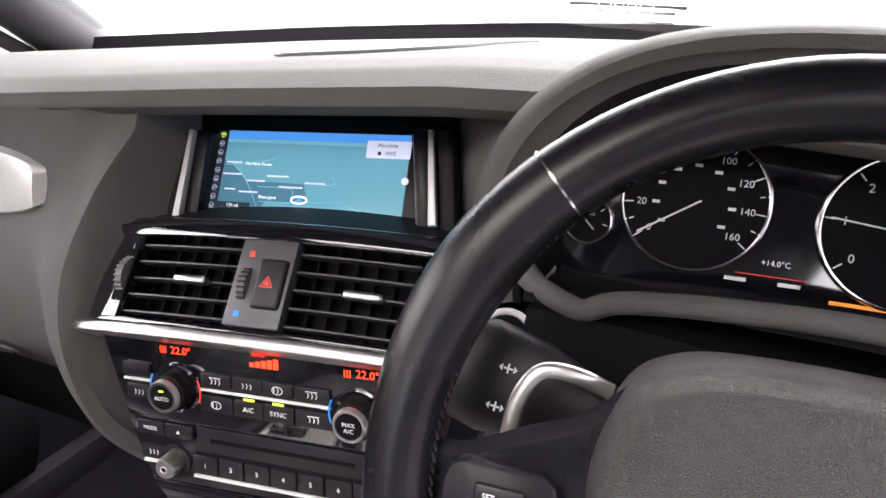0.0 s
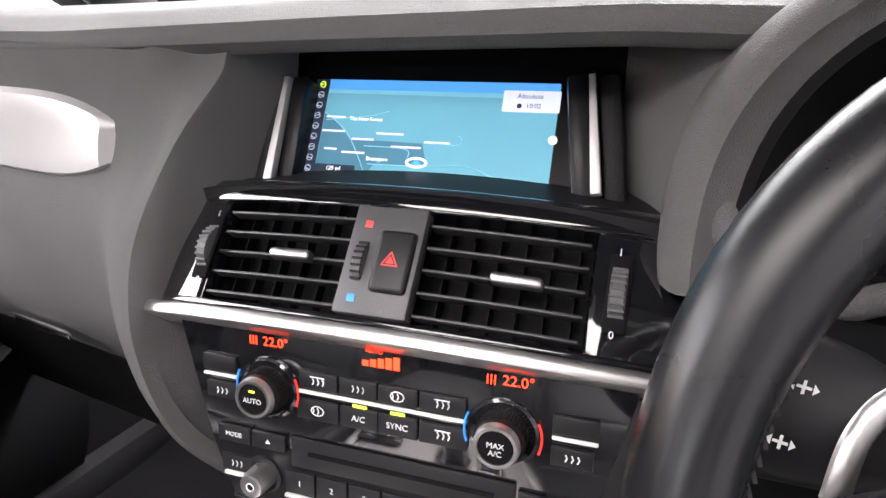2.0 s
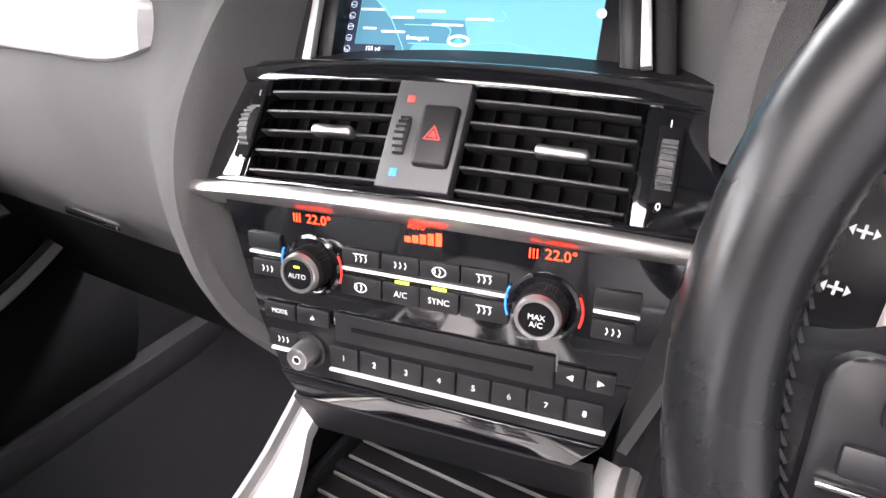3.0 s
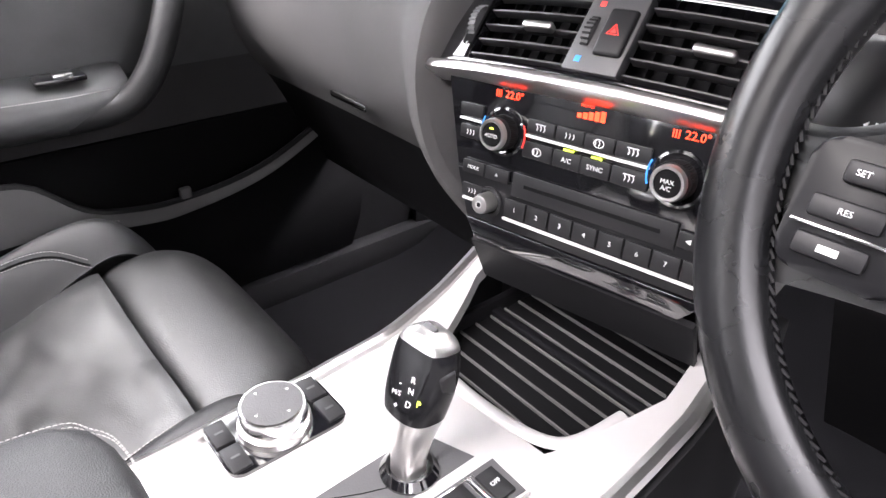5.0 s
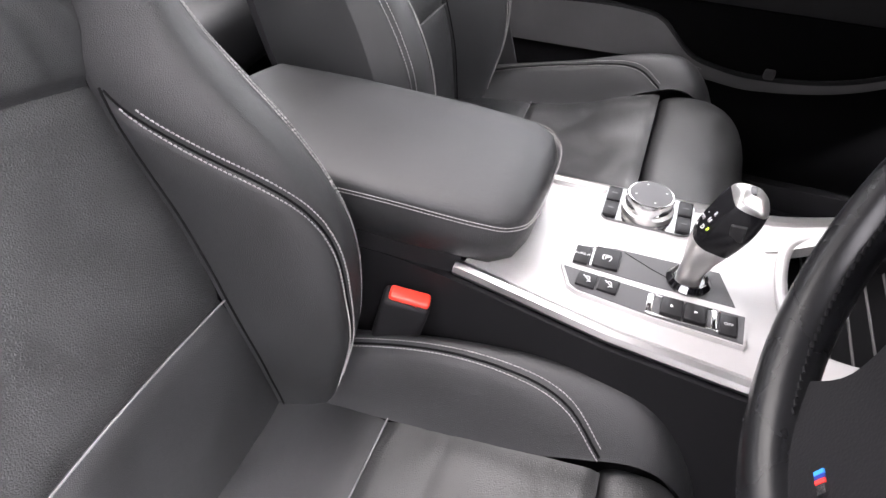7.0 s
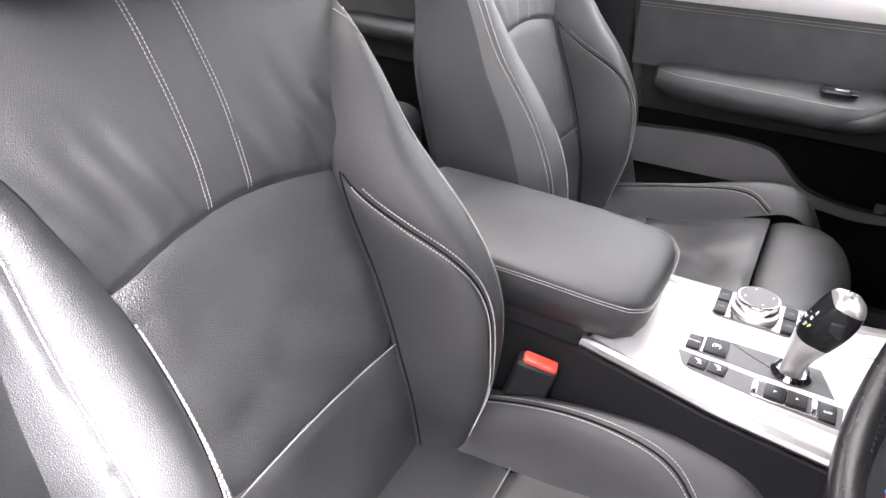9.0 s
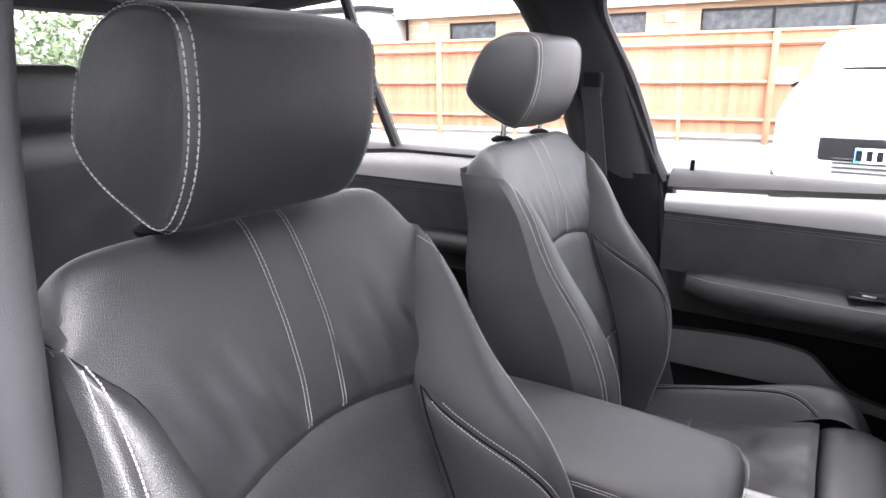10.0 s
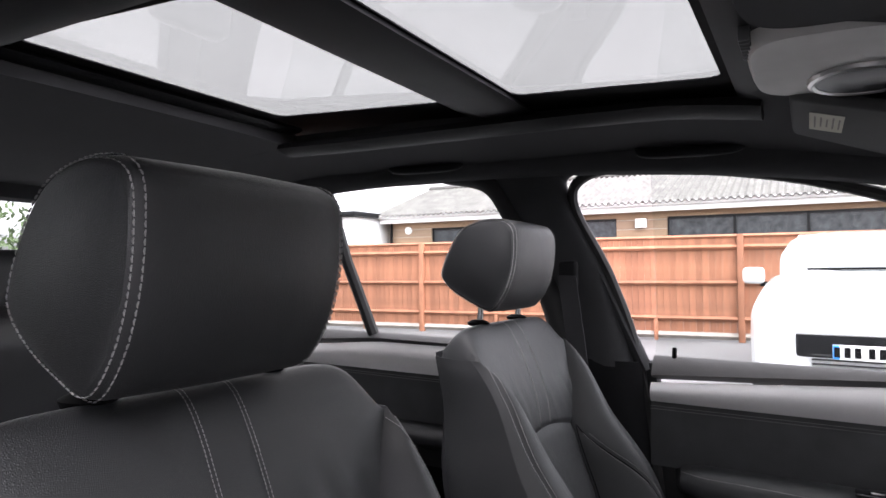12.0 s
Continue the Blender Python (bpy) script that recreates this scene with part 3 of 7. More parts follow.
def pad_keys(x):
    """Section of the pad from the windscreen to below the lip: share, y, z."""
    yl, zl = lip_y(x), lip_z(x)
    yw, zw = 0.61 - 0.20 * (x / 0.7) ** 2, rear_z(x)
    return [(0.0, yw, zw), (0.35, 0.5 * (yw + yl) + 0.02, min(zl + 0.018, zw + 0.010)), (0.62, yl + 0.07, zl + 0.013), (0.72, yl + 0.03, zl + 0.009), (0.80, yl + 0.006, zl - 0.002), (0.86, yl, zl - 0.014), (0.92, yl + 0.012, zl - 0.024), (1.0, yl + 0.15, zl - 0.028)]


def rear_z(x):
    return lin(x, [(-0.74, 1.176), (-0.32, 1.205), (0.03, 1.224), (0.26, 1.231), (0.74, 1.226)])


def pad_z(x, y):
    return lin(y, sorted((k[1], k[2]) for k in pad_keys(x)[:5]))


def pad(u, v):
    x = -0.74 + 1.48 * u
    keys = pad_keys(x)
    return (x, lin(v, [(k[0], k[1]) for k in keys]), lin(v, [(k[0], k[2]) for k in keys]))


part("upper_pad", sheet(pad, 60, 60, -0.015), SOFT, dash, "grey soft-touch upper dashboard pad")


# passenger-side face with the cheek that wraps the centre stack
def face_y(x, z):
    xr = flow(z, [(0.70, -0.108), (0.84, -0.118), (0.92, -0.138), (1.04, -0.169), (1.12, -0.174), (1.19, -0.152)])
    base = flow(z, [(0.70, 0.16), (0.85, 0.085), (0.93, 0.030), (1.0, 0.016), (1.06, 0.022), (1.12, 0.042), (1.18, 0.062)])
    cheek = flow(z, [(0.72, 0.06), (0.86, 0.075), (1.0, 0.070), (1.09, 0.050), (1.17, 0.012)])
    y = base - cheek * math.exp(-((x - xr) / 0.075) ** 2) - 0.03 * (x + 0.3) ** 2
    f = lerp(x, [(-0.215, 1.0), (-0.165, 0.0)]) * lerp(z, [(1.045, 0.0), (1.168, 1.0)])
    return y + (lip_y(x) + 0.0015 - y) * f


def face(u, v):
    z = 1.203 - 0.019 * lerp(u, [(0.86, 1.0), (0.97, 0.0)]) - 0.491 * v
    xr = flow(z, [(0.70, -0.108), (0.84, -0.118), (0.92, -0.138), (1.04, -0.169), (1.12, -0.174), (1.19, -0.152)])
    x = -0.735 + (xr + 0.735) * u
    return (x, face_y(x, z), z)


part("passenger_face", sheet(lambda u, v: face(u, 0.66 * v), 60, 40, -0.012), SOFT, dash, "grained passenger-side dashboard face")
# same face continued in near-black: footwell shade put into the colour
part("lower_face", sheet(lambda u, v: face(0.80 * u, 0.66 + 0.34 * v), 30, 14, -0.012), DARK, dash, "lower glovebox area with footwell shade in its near-black colour")
part("cheek_foot", sheet(lambda u, v: face(0.80 + 0.20 * u, 0.66 + 0.34 * v), 20, 14, -0.012), SOFT, dash)


def blade(u, v):
    x = -0.73 + 0.472 * u
    h = 0.038 * (1 - 0.60 * max(0.0, (u - 0.78) / 0.22) ** 2.6)
    z = 1.105 + 0.008 * u + (v - 0.5) * 2 * h
    return (x, face_y(x, z) - 0.003 - 0.007 * math.cos((v - 0.5) * math.pi) ** 0.5 if 0 < v < 1 and u < 1 else face_y(x, z) + 0.004, z)


part("silver_blade", sheet(blade, 40, 12, 0.01), SILVER, dash, "satin silver trim blade")
part("glovebox_handle", bx(-0.42, 0.035, 0.905, 0.085, 0.006, 0.010, 0.003, m=pose(0, 0, 0)), CHROME, dash)
# speaker grille on top, following the pad
def grille_at(inset, dz):
    """A lens-shaped field that narrows towards the driver."""
    def f(u, v):
        x = -0.135 + inset + (0.222 - 2 * inset) * u
        a = 1 - (2 * lerp(u, [(0.0, 0.0), (0.30, 0.46), (1.0, 1.0)]) - 1) ** 6
        y0 = lin(x, [(-0.137, 0.200), (-0.088, 0.162), (-0.012, 0.188), (0.059, 0.235), (0.075, 0.300), (0.09, 0.42)])
        y1 = lin(x, [(-0.18, 0.30), (-0.096, 0.385), (0.0, 0.415), (0.075, 0.446), (0.09, 0.452)])
        m = 0.5 * (y0 + y1)
        y = m + (v - 0.5) * max(0.004, (y1 - y0) * max(0.0, a) ** 0.4 - 1.3 * inset)
        return (x, y, pad_z(x, y) + dz)
    return f


part("speaker_rim", sheet(grille_at(0.0, 0.0016), 40, 12, 0.004), SOFT, dash)
part("speaker_grille", sheet(grille_at(0.008, 0.0028), 40, 12, 0.003), GREYPLATE, dash, "perforated grey speaker grille")


# driver's side: binnacle hood, cluster, lower panel
def hood(u, v):
    a = math.pi * (1.06 - 1.16 * u)
    cx, rx, rz = 0.372, lin(v, [(0, 0.188), (0.06, 0.199), (0.18, 0.211), (0.5, 0.230), (1, 0.25)]), lin(v, [(0, 0.138), (0.06, 0.147), (0.18, 0.152), (0.5, 0.154), (1, 0.150)])
    x = cx + rx * math.copysign(abs(math.cos(a)) ** 0.72, math.cos(a))
    z = 1.122 + rz * math.copysign(abs(math.sin(a)) ** 0.85, math.sin(a))
    y = lin(v, [(0, 0.045), (0.12, 0.034), (0.3, 0.048), (1, 0.34)])
    return (x, y, z - 0.02 * max(0, v - 0.3))


part("binnacle_hood", sheet(hood, 64, 28, -0.004), SOFT, dash, "arched hood over the instruments")


def hoodin(u, v):
    a = math.pi * (1.06 - 1.16 * u)
    x = 0.372 + lin(v, [(0, 0.187), (1, 0.172)]) * math.copysign(abs(math.cos(a)) ** 0.72, math.cos(a))
    z = 1.122 + lin(v, [(0, 0.139), (1, 0.085)]) * math.copysign(abs(math.sin(a)) ** 0.85, math.sin(a))
    return (x, 0.040 + 0.09 * v, z)


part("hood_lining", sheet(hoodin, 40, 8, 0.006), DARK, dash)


def drv(u, v):
    x = 0.205 + 0.53 * u
    keys = [(0, 0.118, 1.075), (0.12, 0.05, 1.090), (0.2, 0.012, 1.085), (0.32, -0.005, 1.050), (0.6, 0.02, 0.93), (1, 0.16, 0.72)]
    return (x, lin(v, [(k[0], k[1]) for k in keys]) + 0.02 * math.sin(u * 3), lin(v, [(k[0], k[2]) for k in keys]) + 0.014 * math.cos(u * 5.5))


# lit cowl edge and the dark below it are put into the colours
part("driver_face", sheet(drv, 30, 36, -0.012), DARK, dash, "lower dashboard by the steering column, darkened below its lit edge")
part("cowl_lip", tube(curve([(0.172, 0.060, 1.165), (0.181, 0.046, 1.128), (0.200, 0.034, 1.112), (0.219, 0.022, 1.108), (0.240, 0.020, 1.104), (0.264, 0.020, 1.114), (0.323, 0.022, 1.121), (0.398, 0.022, 1.125), (0.48, 0.024, 1.118), (0.55, 0.03, 1.125)], 60), [0.0075 + 0.0050 * math.exp(-(i / 9) ** 2) for i in range(61)], 14), SOFT, dash, "curved lip below the instruments, grey as its lit edge")
part("cowl_face", sheet(lambda u, v: (0.20 + 0.36 * u, 0.020 + 0.10 * v, 1.108 + 0.012 * min(1.0, u * 3) - 0.03 * v), 20, 6, 0.006), DARK, dash)
# cheeks that run from the dashboard into the centre stack
def cheek_left(u, v):
    z = 0.74 + 0.455 * v
    xr = flow(z, [(0.70, -0.108), (0.84, -0.118), (0.92, -0.138), (1.04, -0.169), (1.12, -0.174), (1.19, -0.152)])
    e = Vector((xr, face_y(xr, z), z))
    k = lerp(z, [(1.085, 0.0), (1.105, 1.0)])
    i = S @ Vector((-0.158 + 0.034 * k, 0.035 + k * (0.062 + 0.3 * (z - 1.10)), z - 1.081))
    return e.lerp(i, u ** 1.3) + Vector((0, -0.006 * math.sin(math.pi * u), 0)) * k


part("stack_cheek", sheet(cheek_left, 14, 60, 0.006), SOFT, dash, "grained cheek beside the display")


def cheek_right(u, v):
    z = 1.104 + 0.106 * v
    q = (z - 1.122) / 0.146
    sa = math.copysign(min(1.0, abs(q)) ** (1 / 0.85), q)
    e = Vector((0.372 - 0.203 * math.sqrt(max(0.0, 1 - sa * sa)) ** 0.72, 0.036, z))
    i = S @ Vector((0.117, 0.110 + 0.3 * max(0.0, z - 1.10), z - 1.081))
    return i.lerp(e, u) + Vector((0, 0.012 * math.sin(math.pi * u), 0))


part("stack_cheek", sheet(cheek_right, 16, 20, 0.006), SOFT, dash, "grained cheek beside the instruments")
part("lower_cheek", sheet(lambda u, v: S @ Vector((0.128 + 0.075 * v, 0.030 + 0.12 * u, -0.24 + 0.215 * v)), 6, 12, 0.008), SOFT, dash)

# ---- seats ----


def seat(name, cx, dy, label, ext, hz):
    """A sports seat; cx the middle, dy shifts it along the car."""
    s = thing(name, label, "car seat", (cx, dy - 0.45, 0.44), group="front seats")

    def yc(z):
        return flow(z, [(0.55, -0.618), (0.63, -0.618), (0.743, -0.621), (0.825, -0.639), (0.893, -0.662), (0.954, -0.686), (1.015, -0.707), (1.087, -0.722), (1.132, -0.737), (1.18, -0.758), (1.232, -0.780)]) + dy

    def half(z):
        return flow(z, [(0.55, 0.200), (0.66, 0.225), (0.75, 0.252), (0.86, 0.262), (0.95, 0.250), (1.0, 0.239), (1.06, 0.223), (1.12, 0.213), (1.155, 0.209), (1.172, 0.205), (1.232, 0.203)])

    def mid(z):
        return flow(z, [(0.55, 0.152), (0.63, 0.150), (0.70, 0.138), (0.78, 0.129), (0.90, 0.132), (1.015, 0.134), (1.087, 0.154), (1.132, 0.170), (1.155, 0.188), (1.172, 0.201), (1.2, 0.203)])

    def crest(z):
        """Distance from the middle at which the bolster's double seam runs."""
        return mid(z) + (half(z) - mid(z)) * flow(z, [(0.60, 0.50), (0.73, 0.46), (0.80, 0.41), (0.88, 0.39), (0.91, 0.34), (0.935, 0.26), (0.965, 0.14), (1.0, 0.03), (1.018, 0.0)])

    def edge(z):
        """Distance from the middle of the outer double seam."""
        return flow(z, [(0.66, 0.205), (0.72, 0.220), (0.80, 0.229), (0.90, 0.227), (1.0, 0.216), (1.1, 0.205), (1.155, 0.200), (1.172, 0.197)])

    def swell(z):
        """How far the bolster stands in front of the centre panel's edge."""
        return flow(z, [(0.55, 0.034), (0.66, 0.058), (0.728, 0.077), (0.784, 0.092), (0.832, 0.103), (0.866, 0.108), (0.90, 0.108), (0.934, 0.105), (0.965, 0.097), (1.0, 0.082), (1.04, 0.062), (1.08, 0.046), (1.12, 0.034), (1.15, 0.020), (1.17, 0.006)])

    def back(x, z):
        """Depth of the front of the backrest at x from the middle."""
        ax, m, h = abs(x), mid(z), half(z)
        y = yc(z) + 0.008 - 0.005 * math.cos(min(1, ax / m) * math.pi / 2)
        if ax > m:
            t = min(1.0, (ax - m) / max(1e-4, h - m))
            y += swell(z) * math.sin(min(1.0, t / 0.46) * math.pi / 2) ** 0.85
            if t > 0.46:
                y -= (0.014 + 0.30 * swell(z)) * ((t - 0.46) / 0.54) ** 2.4
        return y

    SEAM = 0.0045

    def pillow(t, w=0.07):
        e = min(t, 1 - t)
        return -SEAM * math.exp(-(e / w) ** 2 * 2)

    def bpanel(x_of, z0, z1, nu=18, nv=24, creases=0.0):
        def f(u, v):
            z = z0(u) + (z1(u) - z0(u)) * v
            x = x_of(u, z)
            y = back(x, z) + pillow(u) + pillow(v, 0.05)
            w = 0.0012 * noise.noise(Vector((x * 18, z * 18, cx * 9)))
            w += creases * 0.0055 * noise.noise(Vector((x * 42 + 0.8 * math.sin(z * 26), z * 5.5, cx * 5))) * math.exp(-((z - 1.09) / 0.05) ** 2) * lin(abs(x), [(0.0, 0.15), (0.04, 0.5), (0.10, 1.0), (0.16, 0.7), (0.19, 0.2)])
            return (cx + x, y + w, z)
        return sheet(f, nu, nv, -0.012)

    arch = lambda u: 1.016 + 0.020 * math.sin(math.pi * u)
    lum = lambda u: 0.814
    one = lambda k: (lambda u: k)
    def shoulder(u, v):
        """The upper panel, which rolls over the top to the rear shell."""
        z0 = 1.172
        s = 2 * u - 1
        if v < 0.62:
            z = arch(u) + (z0 - arch(u)) * v / 0.62
            x = mid(z) * s
            y = back(x, z) + pillow(u) * lin(v, [(0.02, 1), (0.16, 0)]) + pillow(min(0.5, v), 0.04)
            y += 0.0012 * noise.noise(Vector((x * 18, z * 18, cx * 9)))
            y += (0.0110 if ext == 0 else 0.0035) * noise.noise(Vector((x * 42 + 0.8 * math.sin(z * 26), z * 5.5, cx * 5))) * math.exp(-((z - 1.082) / 0.045) ** 2) * lin(abs(x), [(0.0, 0.1), (0.04, 0.4), (0.10, 1.0), (0.16, 0.7), (0.20, 0.2)])
            return (cx + x, y, z)
        a = (v - 0.62) / 0.38 * math.pi
        x = mid(z0) * s * (1 - 0.09 * (a / math.pi) ** 2)
        yf, yb = back(mid(z0) * s, z0), yc(z0) - 0.080
        lift = 0.050 * max(0.0, 1 - abs(s) ** 10) ** 0.5
        return (cx + x, yf + (yb - yf) * a / math.pi, z0 + lift * math.sin(a))

    part("lumbar_panel", bpanel(lambda u, z: mid(z) * (2 * u - 1), one(0.60), lum), LEATHER, s)
    part("back_panel", bpanel(lambda u, z: mid(z) * (2 * u - 1), lum, arch, 22, 26), LEATHER_PERF, s, "worn grained centre panel")
    part("shoulder_panel", sheet(shoulder, 76, 80, -0.010), LEATHER, s, "creased leather shoulder panel with two stitch lines")
    part("lumbar_piping", tube([(cx + mid(0.814) * (2 * i / 20 - 1), back(mid(0.814) * (2 * i / 20 - 1), 0.814) - 0.0015, 0.814) for i in range(21)], 0.0010, 6), PIPING, s, "pale lumbar piping")

    for sg in (-1, 1):
        def wing(u, v, sg=sg):
            z = 0.60 + 0.574 * v
            h, m, c = half(z), mid(z), crest(z)
            if u < 0.26:
                x = m + (c - m) * u / 0.26
                y = back(x, z) - SEAM * math.exp(-(u / 0.03) ** 2) + 0.006 * math.sin(math.pi * u / 0.26) * 0.5 * min(1.0, (c - m) / 0.03)
            elif u < 0.66:
                t = (u - 0.26) / 0.40
                x = c + (h - c) * math.sin(t * math.pi / 2)
                y = back(x, z)
            if u < 0.66:
                y -= 0.0032 * math.exp(-((x - c) / 0.0036) ** 2) * (z < 1.03) + SEAM * math.exp(-((x - m) / 0.003) ** 2) * (z >= 1.03) + 0.004 * math.exp(-((x - edge(z)) / 0.0032) ** 2) * (z < 1.15)
            else:
                t = (u - 0.66) / 0.34
                yb = yc(z) - flow(z, [(0.6, 0.10), (1.0, 0.095), (1.22, 0.07)])
                x = h - flow(z, [(1.0, 0.022), (1.18, 0.012)]) * t ** 3
                y = back(h, z) + (yb - back(h, z)) * t
            return (cx + sg * x, y, z)
        part("bolster", sheet(wing, 84, 84, -0.002 * sg), LEATHER, s, "padded leather bolster with a double seam")
        # dark cords laid in for the shade of the seam grooves
        for nm, at, z0, z1 in (("bolster_seam_shade", crest, 0.63, 1.014), ("panel_seam_shade", mid, 0.62, 1.016)):
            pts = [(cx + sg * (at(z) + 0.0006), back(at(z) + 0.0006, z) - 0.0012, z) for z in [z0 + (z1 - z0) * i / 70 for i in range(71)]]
            part(nm, tube(pts, 0.0011, 6), DARK, s, "seam with a dark cord for its shade")
        for off in (-0.0037, 0.0037):
            pts = []
            for i in range(81):
                z = 0.64 + 0.362 * i / 80
                # the rows stay level with the seam where it runs across the bolster
                run = (crest(z + 0.002) - crest(z - 0.002)) / 0.004
                k = 1 / math.sqrt(1 + run * run)
                k *= lin(z, [(0.95, 1.0), (1.0, 0.55)])
                x, zz = max(mid(z) + 0.001, crest(z) + off * k), z - off * run * k
                pts.append((cx + sg * x, max(back(x, zz), back(x + 0.002, zz)) + 0.0009, zz))
            part("seam_stitching", dashes(pts, 0.0008, 0.0042), STITCH, s)
        pts = []
        for i in range(25):
            x = sg * 0.0215
            pp = shoulder(0.5 + x / 0.4, 0.03 + 0.85 * i / 24)
            pts.append((cx + x, pp[1] + 0.0008, pp[2] + 0.0006))
        part("centre_stitching", join(dashes(pts), dashes([(p[0] + sg * 0.0042, p[1], p[2]) for p in pts])), STITCH, s, "double row of pale stitching")
        # outer double seam from the shoulder down
        for off in (-0.0032, 0.0032):
            pts = []
            for i in range(60):
                z = 0.69 + 0.475 * i / 59
                x = min(edge(z) + off, half(z) - 0.0006)
                pts.append((cx + sg * x, back(x, z) + 0.0010, z))
            part("edge_stitching", dashes(pts, 0.0006, 0.0042), STITCH, s)
    # rear shell
    part("rear_shell", sheet(lambda u, v: (cx + (2 * u - 1) * (half(0.55 + 0.63 * v) - 0.018), yc(0.55 + 0.63 * v) - flow(0.55 + 0.63 * v, [(0.6, 0.10), (1.0, 0.095), (1.22, 0.07)]) - 0.02 * math.cos((u - 0.5) * 3), 0.55 + 0.63 * v), 16, 20, 0.012), HARD, s, "hard plastic seat back shell")

    # cushion
    def top(x, y):
        """Height of the cushion at x from the middle, y along it from the hip."""
        ax = abs(x)
        z = flow(y, [(-0.05, 0.628), (0.08, 0.640), (0.20, 0.655), (0.345, 0.682), (0.42, 0.692), (0.46, 0.684), (0.485, 0.655)])
        b = flow(y, [(-0.05, 0.030), (0.06, 0.058), (0.20, 0.080), (0.32, 0.070), (0.41, 0.045), (0.475, 0.010)]) * (0.74 if ext else 1.0)
        m = 0.168
        if ax > m:
            t = (ax - m) / 0.092
            z += b * math.sin(min(1, t / 0.6) * math.pi / 2) ** 1.2
            if t > 0.6:
                z -= 0.06 * ((t - 0.6) / 0.4) ** 2
        else:
            z -= 0.008 * math.cos(ax / m * math.pi / 2)
        return z + (flow(y, [(0.05, -0.008), (0.2, -0.006), (0.36, 0.020), (0.46, 0.020)]) if ext else 0.0)

    Y0 = -0.622 + 0.6 * dy

    def cpanel(x0, x1, y0, y1, mat, nm, lab="", nu=20, nv=24):
        def f(u, v):
            y = y0 + (y1 - y0) * v
            x = x0 + (x1 - x0) * u
            z = top(x, y) + pillow(u) + pillow(v, 0.05)
            w = 0.0016 * noise.noise(Vector((x * 14 + 3, y * 9, cx * 7))) + 0.0028 * abs(noise.noise(Vector((x * 9 + y * 13, y * 24 - x * 11, cx * 3))))
            return (cx + x, Y0 + y, z + w)
        part(nm, sheet(f, nu, nv, 0.012), mat, s, lab)

    cpanel(-0.168, 0.168, -0.05, 0.135, LEATHER, "hip_panel")
    cpanel(-0.168, 0.168, 0.135, 0.363, LEATHER_SEAT_LIT, "seat_panel", "creased leather seat panel", 40, 40)

    # thigh support: a full rounded roll in front
    def roll(u, v):
        x = -0.178 + 0.356 * u
        a = v * math.pi
        edge = 1 - abs(2 * u - 1) ** 10
        yy = 0.362 + (0.112 + ext) * (1 - math.cos(a)) / 2 - 0.03 * abs(2 * u - 1) ** 5 * v
        zz = 0.570 + (top(x * 0.6, 0.36 + 0.06 * v) + 0.005 - 0.010 * v - 0.570) * (math.sin(a) ** (0.17 if v < 0.5 else 0.42) if 0 < v < 1 else 0) * (0.94 + 0.06 * edge)
        return (cx + x, Y0 + yy, zz)
    part("thigh_support", sheet(roll, 30, 26, 0.01), LEATHER_SEAT_LIT, s, "rounded leather thigh support")
    part("hip_piping", tube([(cx - 0.168 + 0.336 * i / 20, Y0 + 0.135, top(-0.168 + 0.336 * i / 20, 0.135) - 0.0012) for i in range(21)], 0.0009, 6), PIPING, s, "pale piping across the seat")

    def cseam(y):
        return flow(y, [(-0.05, 0.198), (0.10, 0.214), (0.25, 0.210), (0.32, 0.196), (0.362, 0.172)])

    for sg in (-1, 1):
        def cwing(u, v, sg=sg):
            y = -0.06 + 0.535 * v
            m = 0.168 + 0.016 * max(0.0, min(1.0, (y - 0.30) / 0.17))
            front = max(0.0, (y - 0.36) / 0.115)
            if u < 0.6:
                t = u / 0.6
                x = m + (0.262 - m) * math.sin(t * math.pi / 2) * (1 - 0.12 * front ** 2)
                z = top(x, y) - SEAM * math.exp(-(t / 0.06) ** 2)
                if y < 0.36:
                    z -= 0.0032 * math.exp(-((x - cseam(y)) / 0.0035) ** 2)
                z -= 0.085 * front ** 2.5
                return (cx + sg * x, Y0 + y, z)
            t = (u - 0.6) / 0.4
            x = m + (0.262 - m) * (1 - 0.12 * front ** 2)
            return (cx + sg * (x - 0.012 * t), Y0 + y, top(x, y) - 0.085 * front ** 2.5 - 0.15 * t * (1 - 0.6 * front))
        part("cushion_bolster", sheet(cwing, 48, 48, 0.010 * sg), LEATHER, s, "stitched leather cushion bolster")
        # near-black cord stands for shade in the cushion seam
        part("cushion_seam_shade", tube([(cx + sg * cseam(y), Y0 + y, top(cseam(y), y) - 0.0016) for y in [-0.02 + 0.378 * i / 40 for i in range(41)]], 0.0014, 6), DARK, s, "seam with a dark cord for its shade")
        for off in (-0.0038, 0.0038):
            pts = []
            for i in range(41):
                y = -0.02 + 0.378 * i / 40
                x = cseam(y) + off
                pts.append((cx + sg * x, Y0 + y, top(x, y) + 0.0006))
            part("cushion_stitching", dashes(pts, 0.0006, 0.0042), STITCH, s)
        part("edge_stitching", dashes([(cx + sg * 0.2440, Y0 + y, top(0.2440, y) + 0.0008) for y in [0.0 + 0.42 * i / 40 for i in range(41)]], 0.0006, 0.0042), STITCH, s)
        part("side_valance", bx(cx + sg * 0.245, Y0 + 0.17, 0.525, 0.03, 0.48, 0.09, 0.012), HARD, s)
        part("seat_rail", bx(cx + sg * 0.19, Y0 + 0.18, 0.445, 0.04, 0.56, 0.05, 0.006), DARK, s)
    part("seat_pan", bx(cx, Y0 + 0.20, 0.545, 0.46, 0.46, 0.10, 0.02), DARK, s)

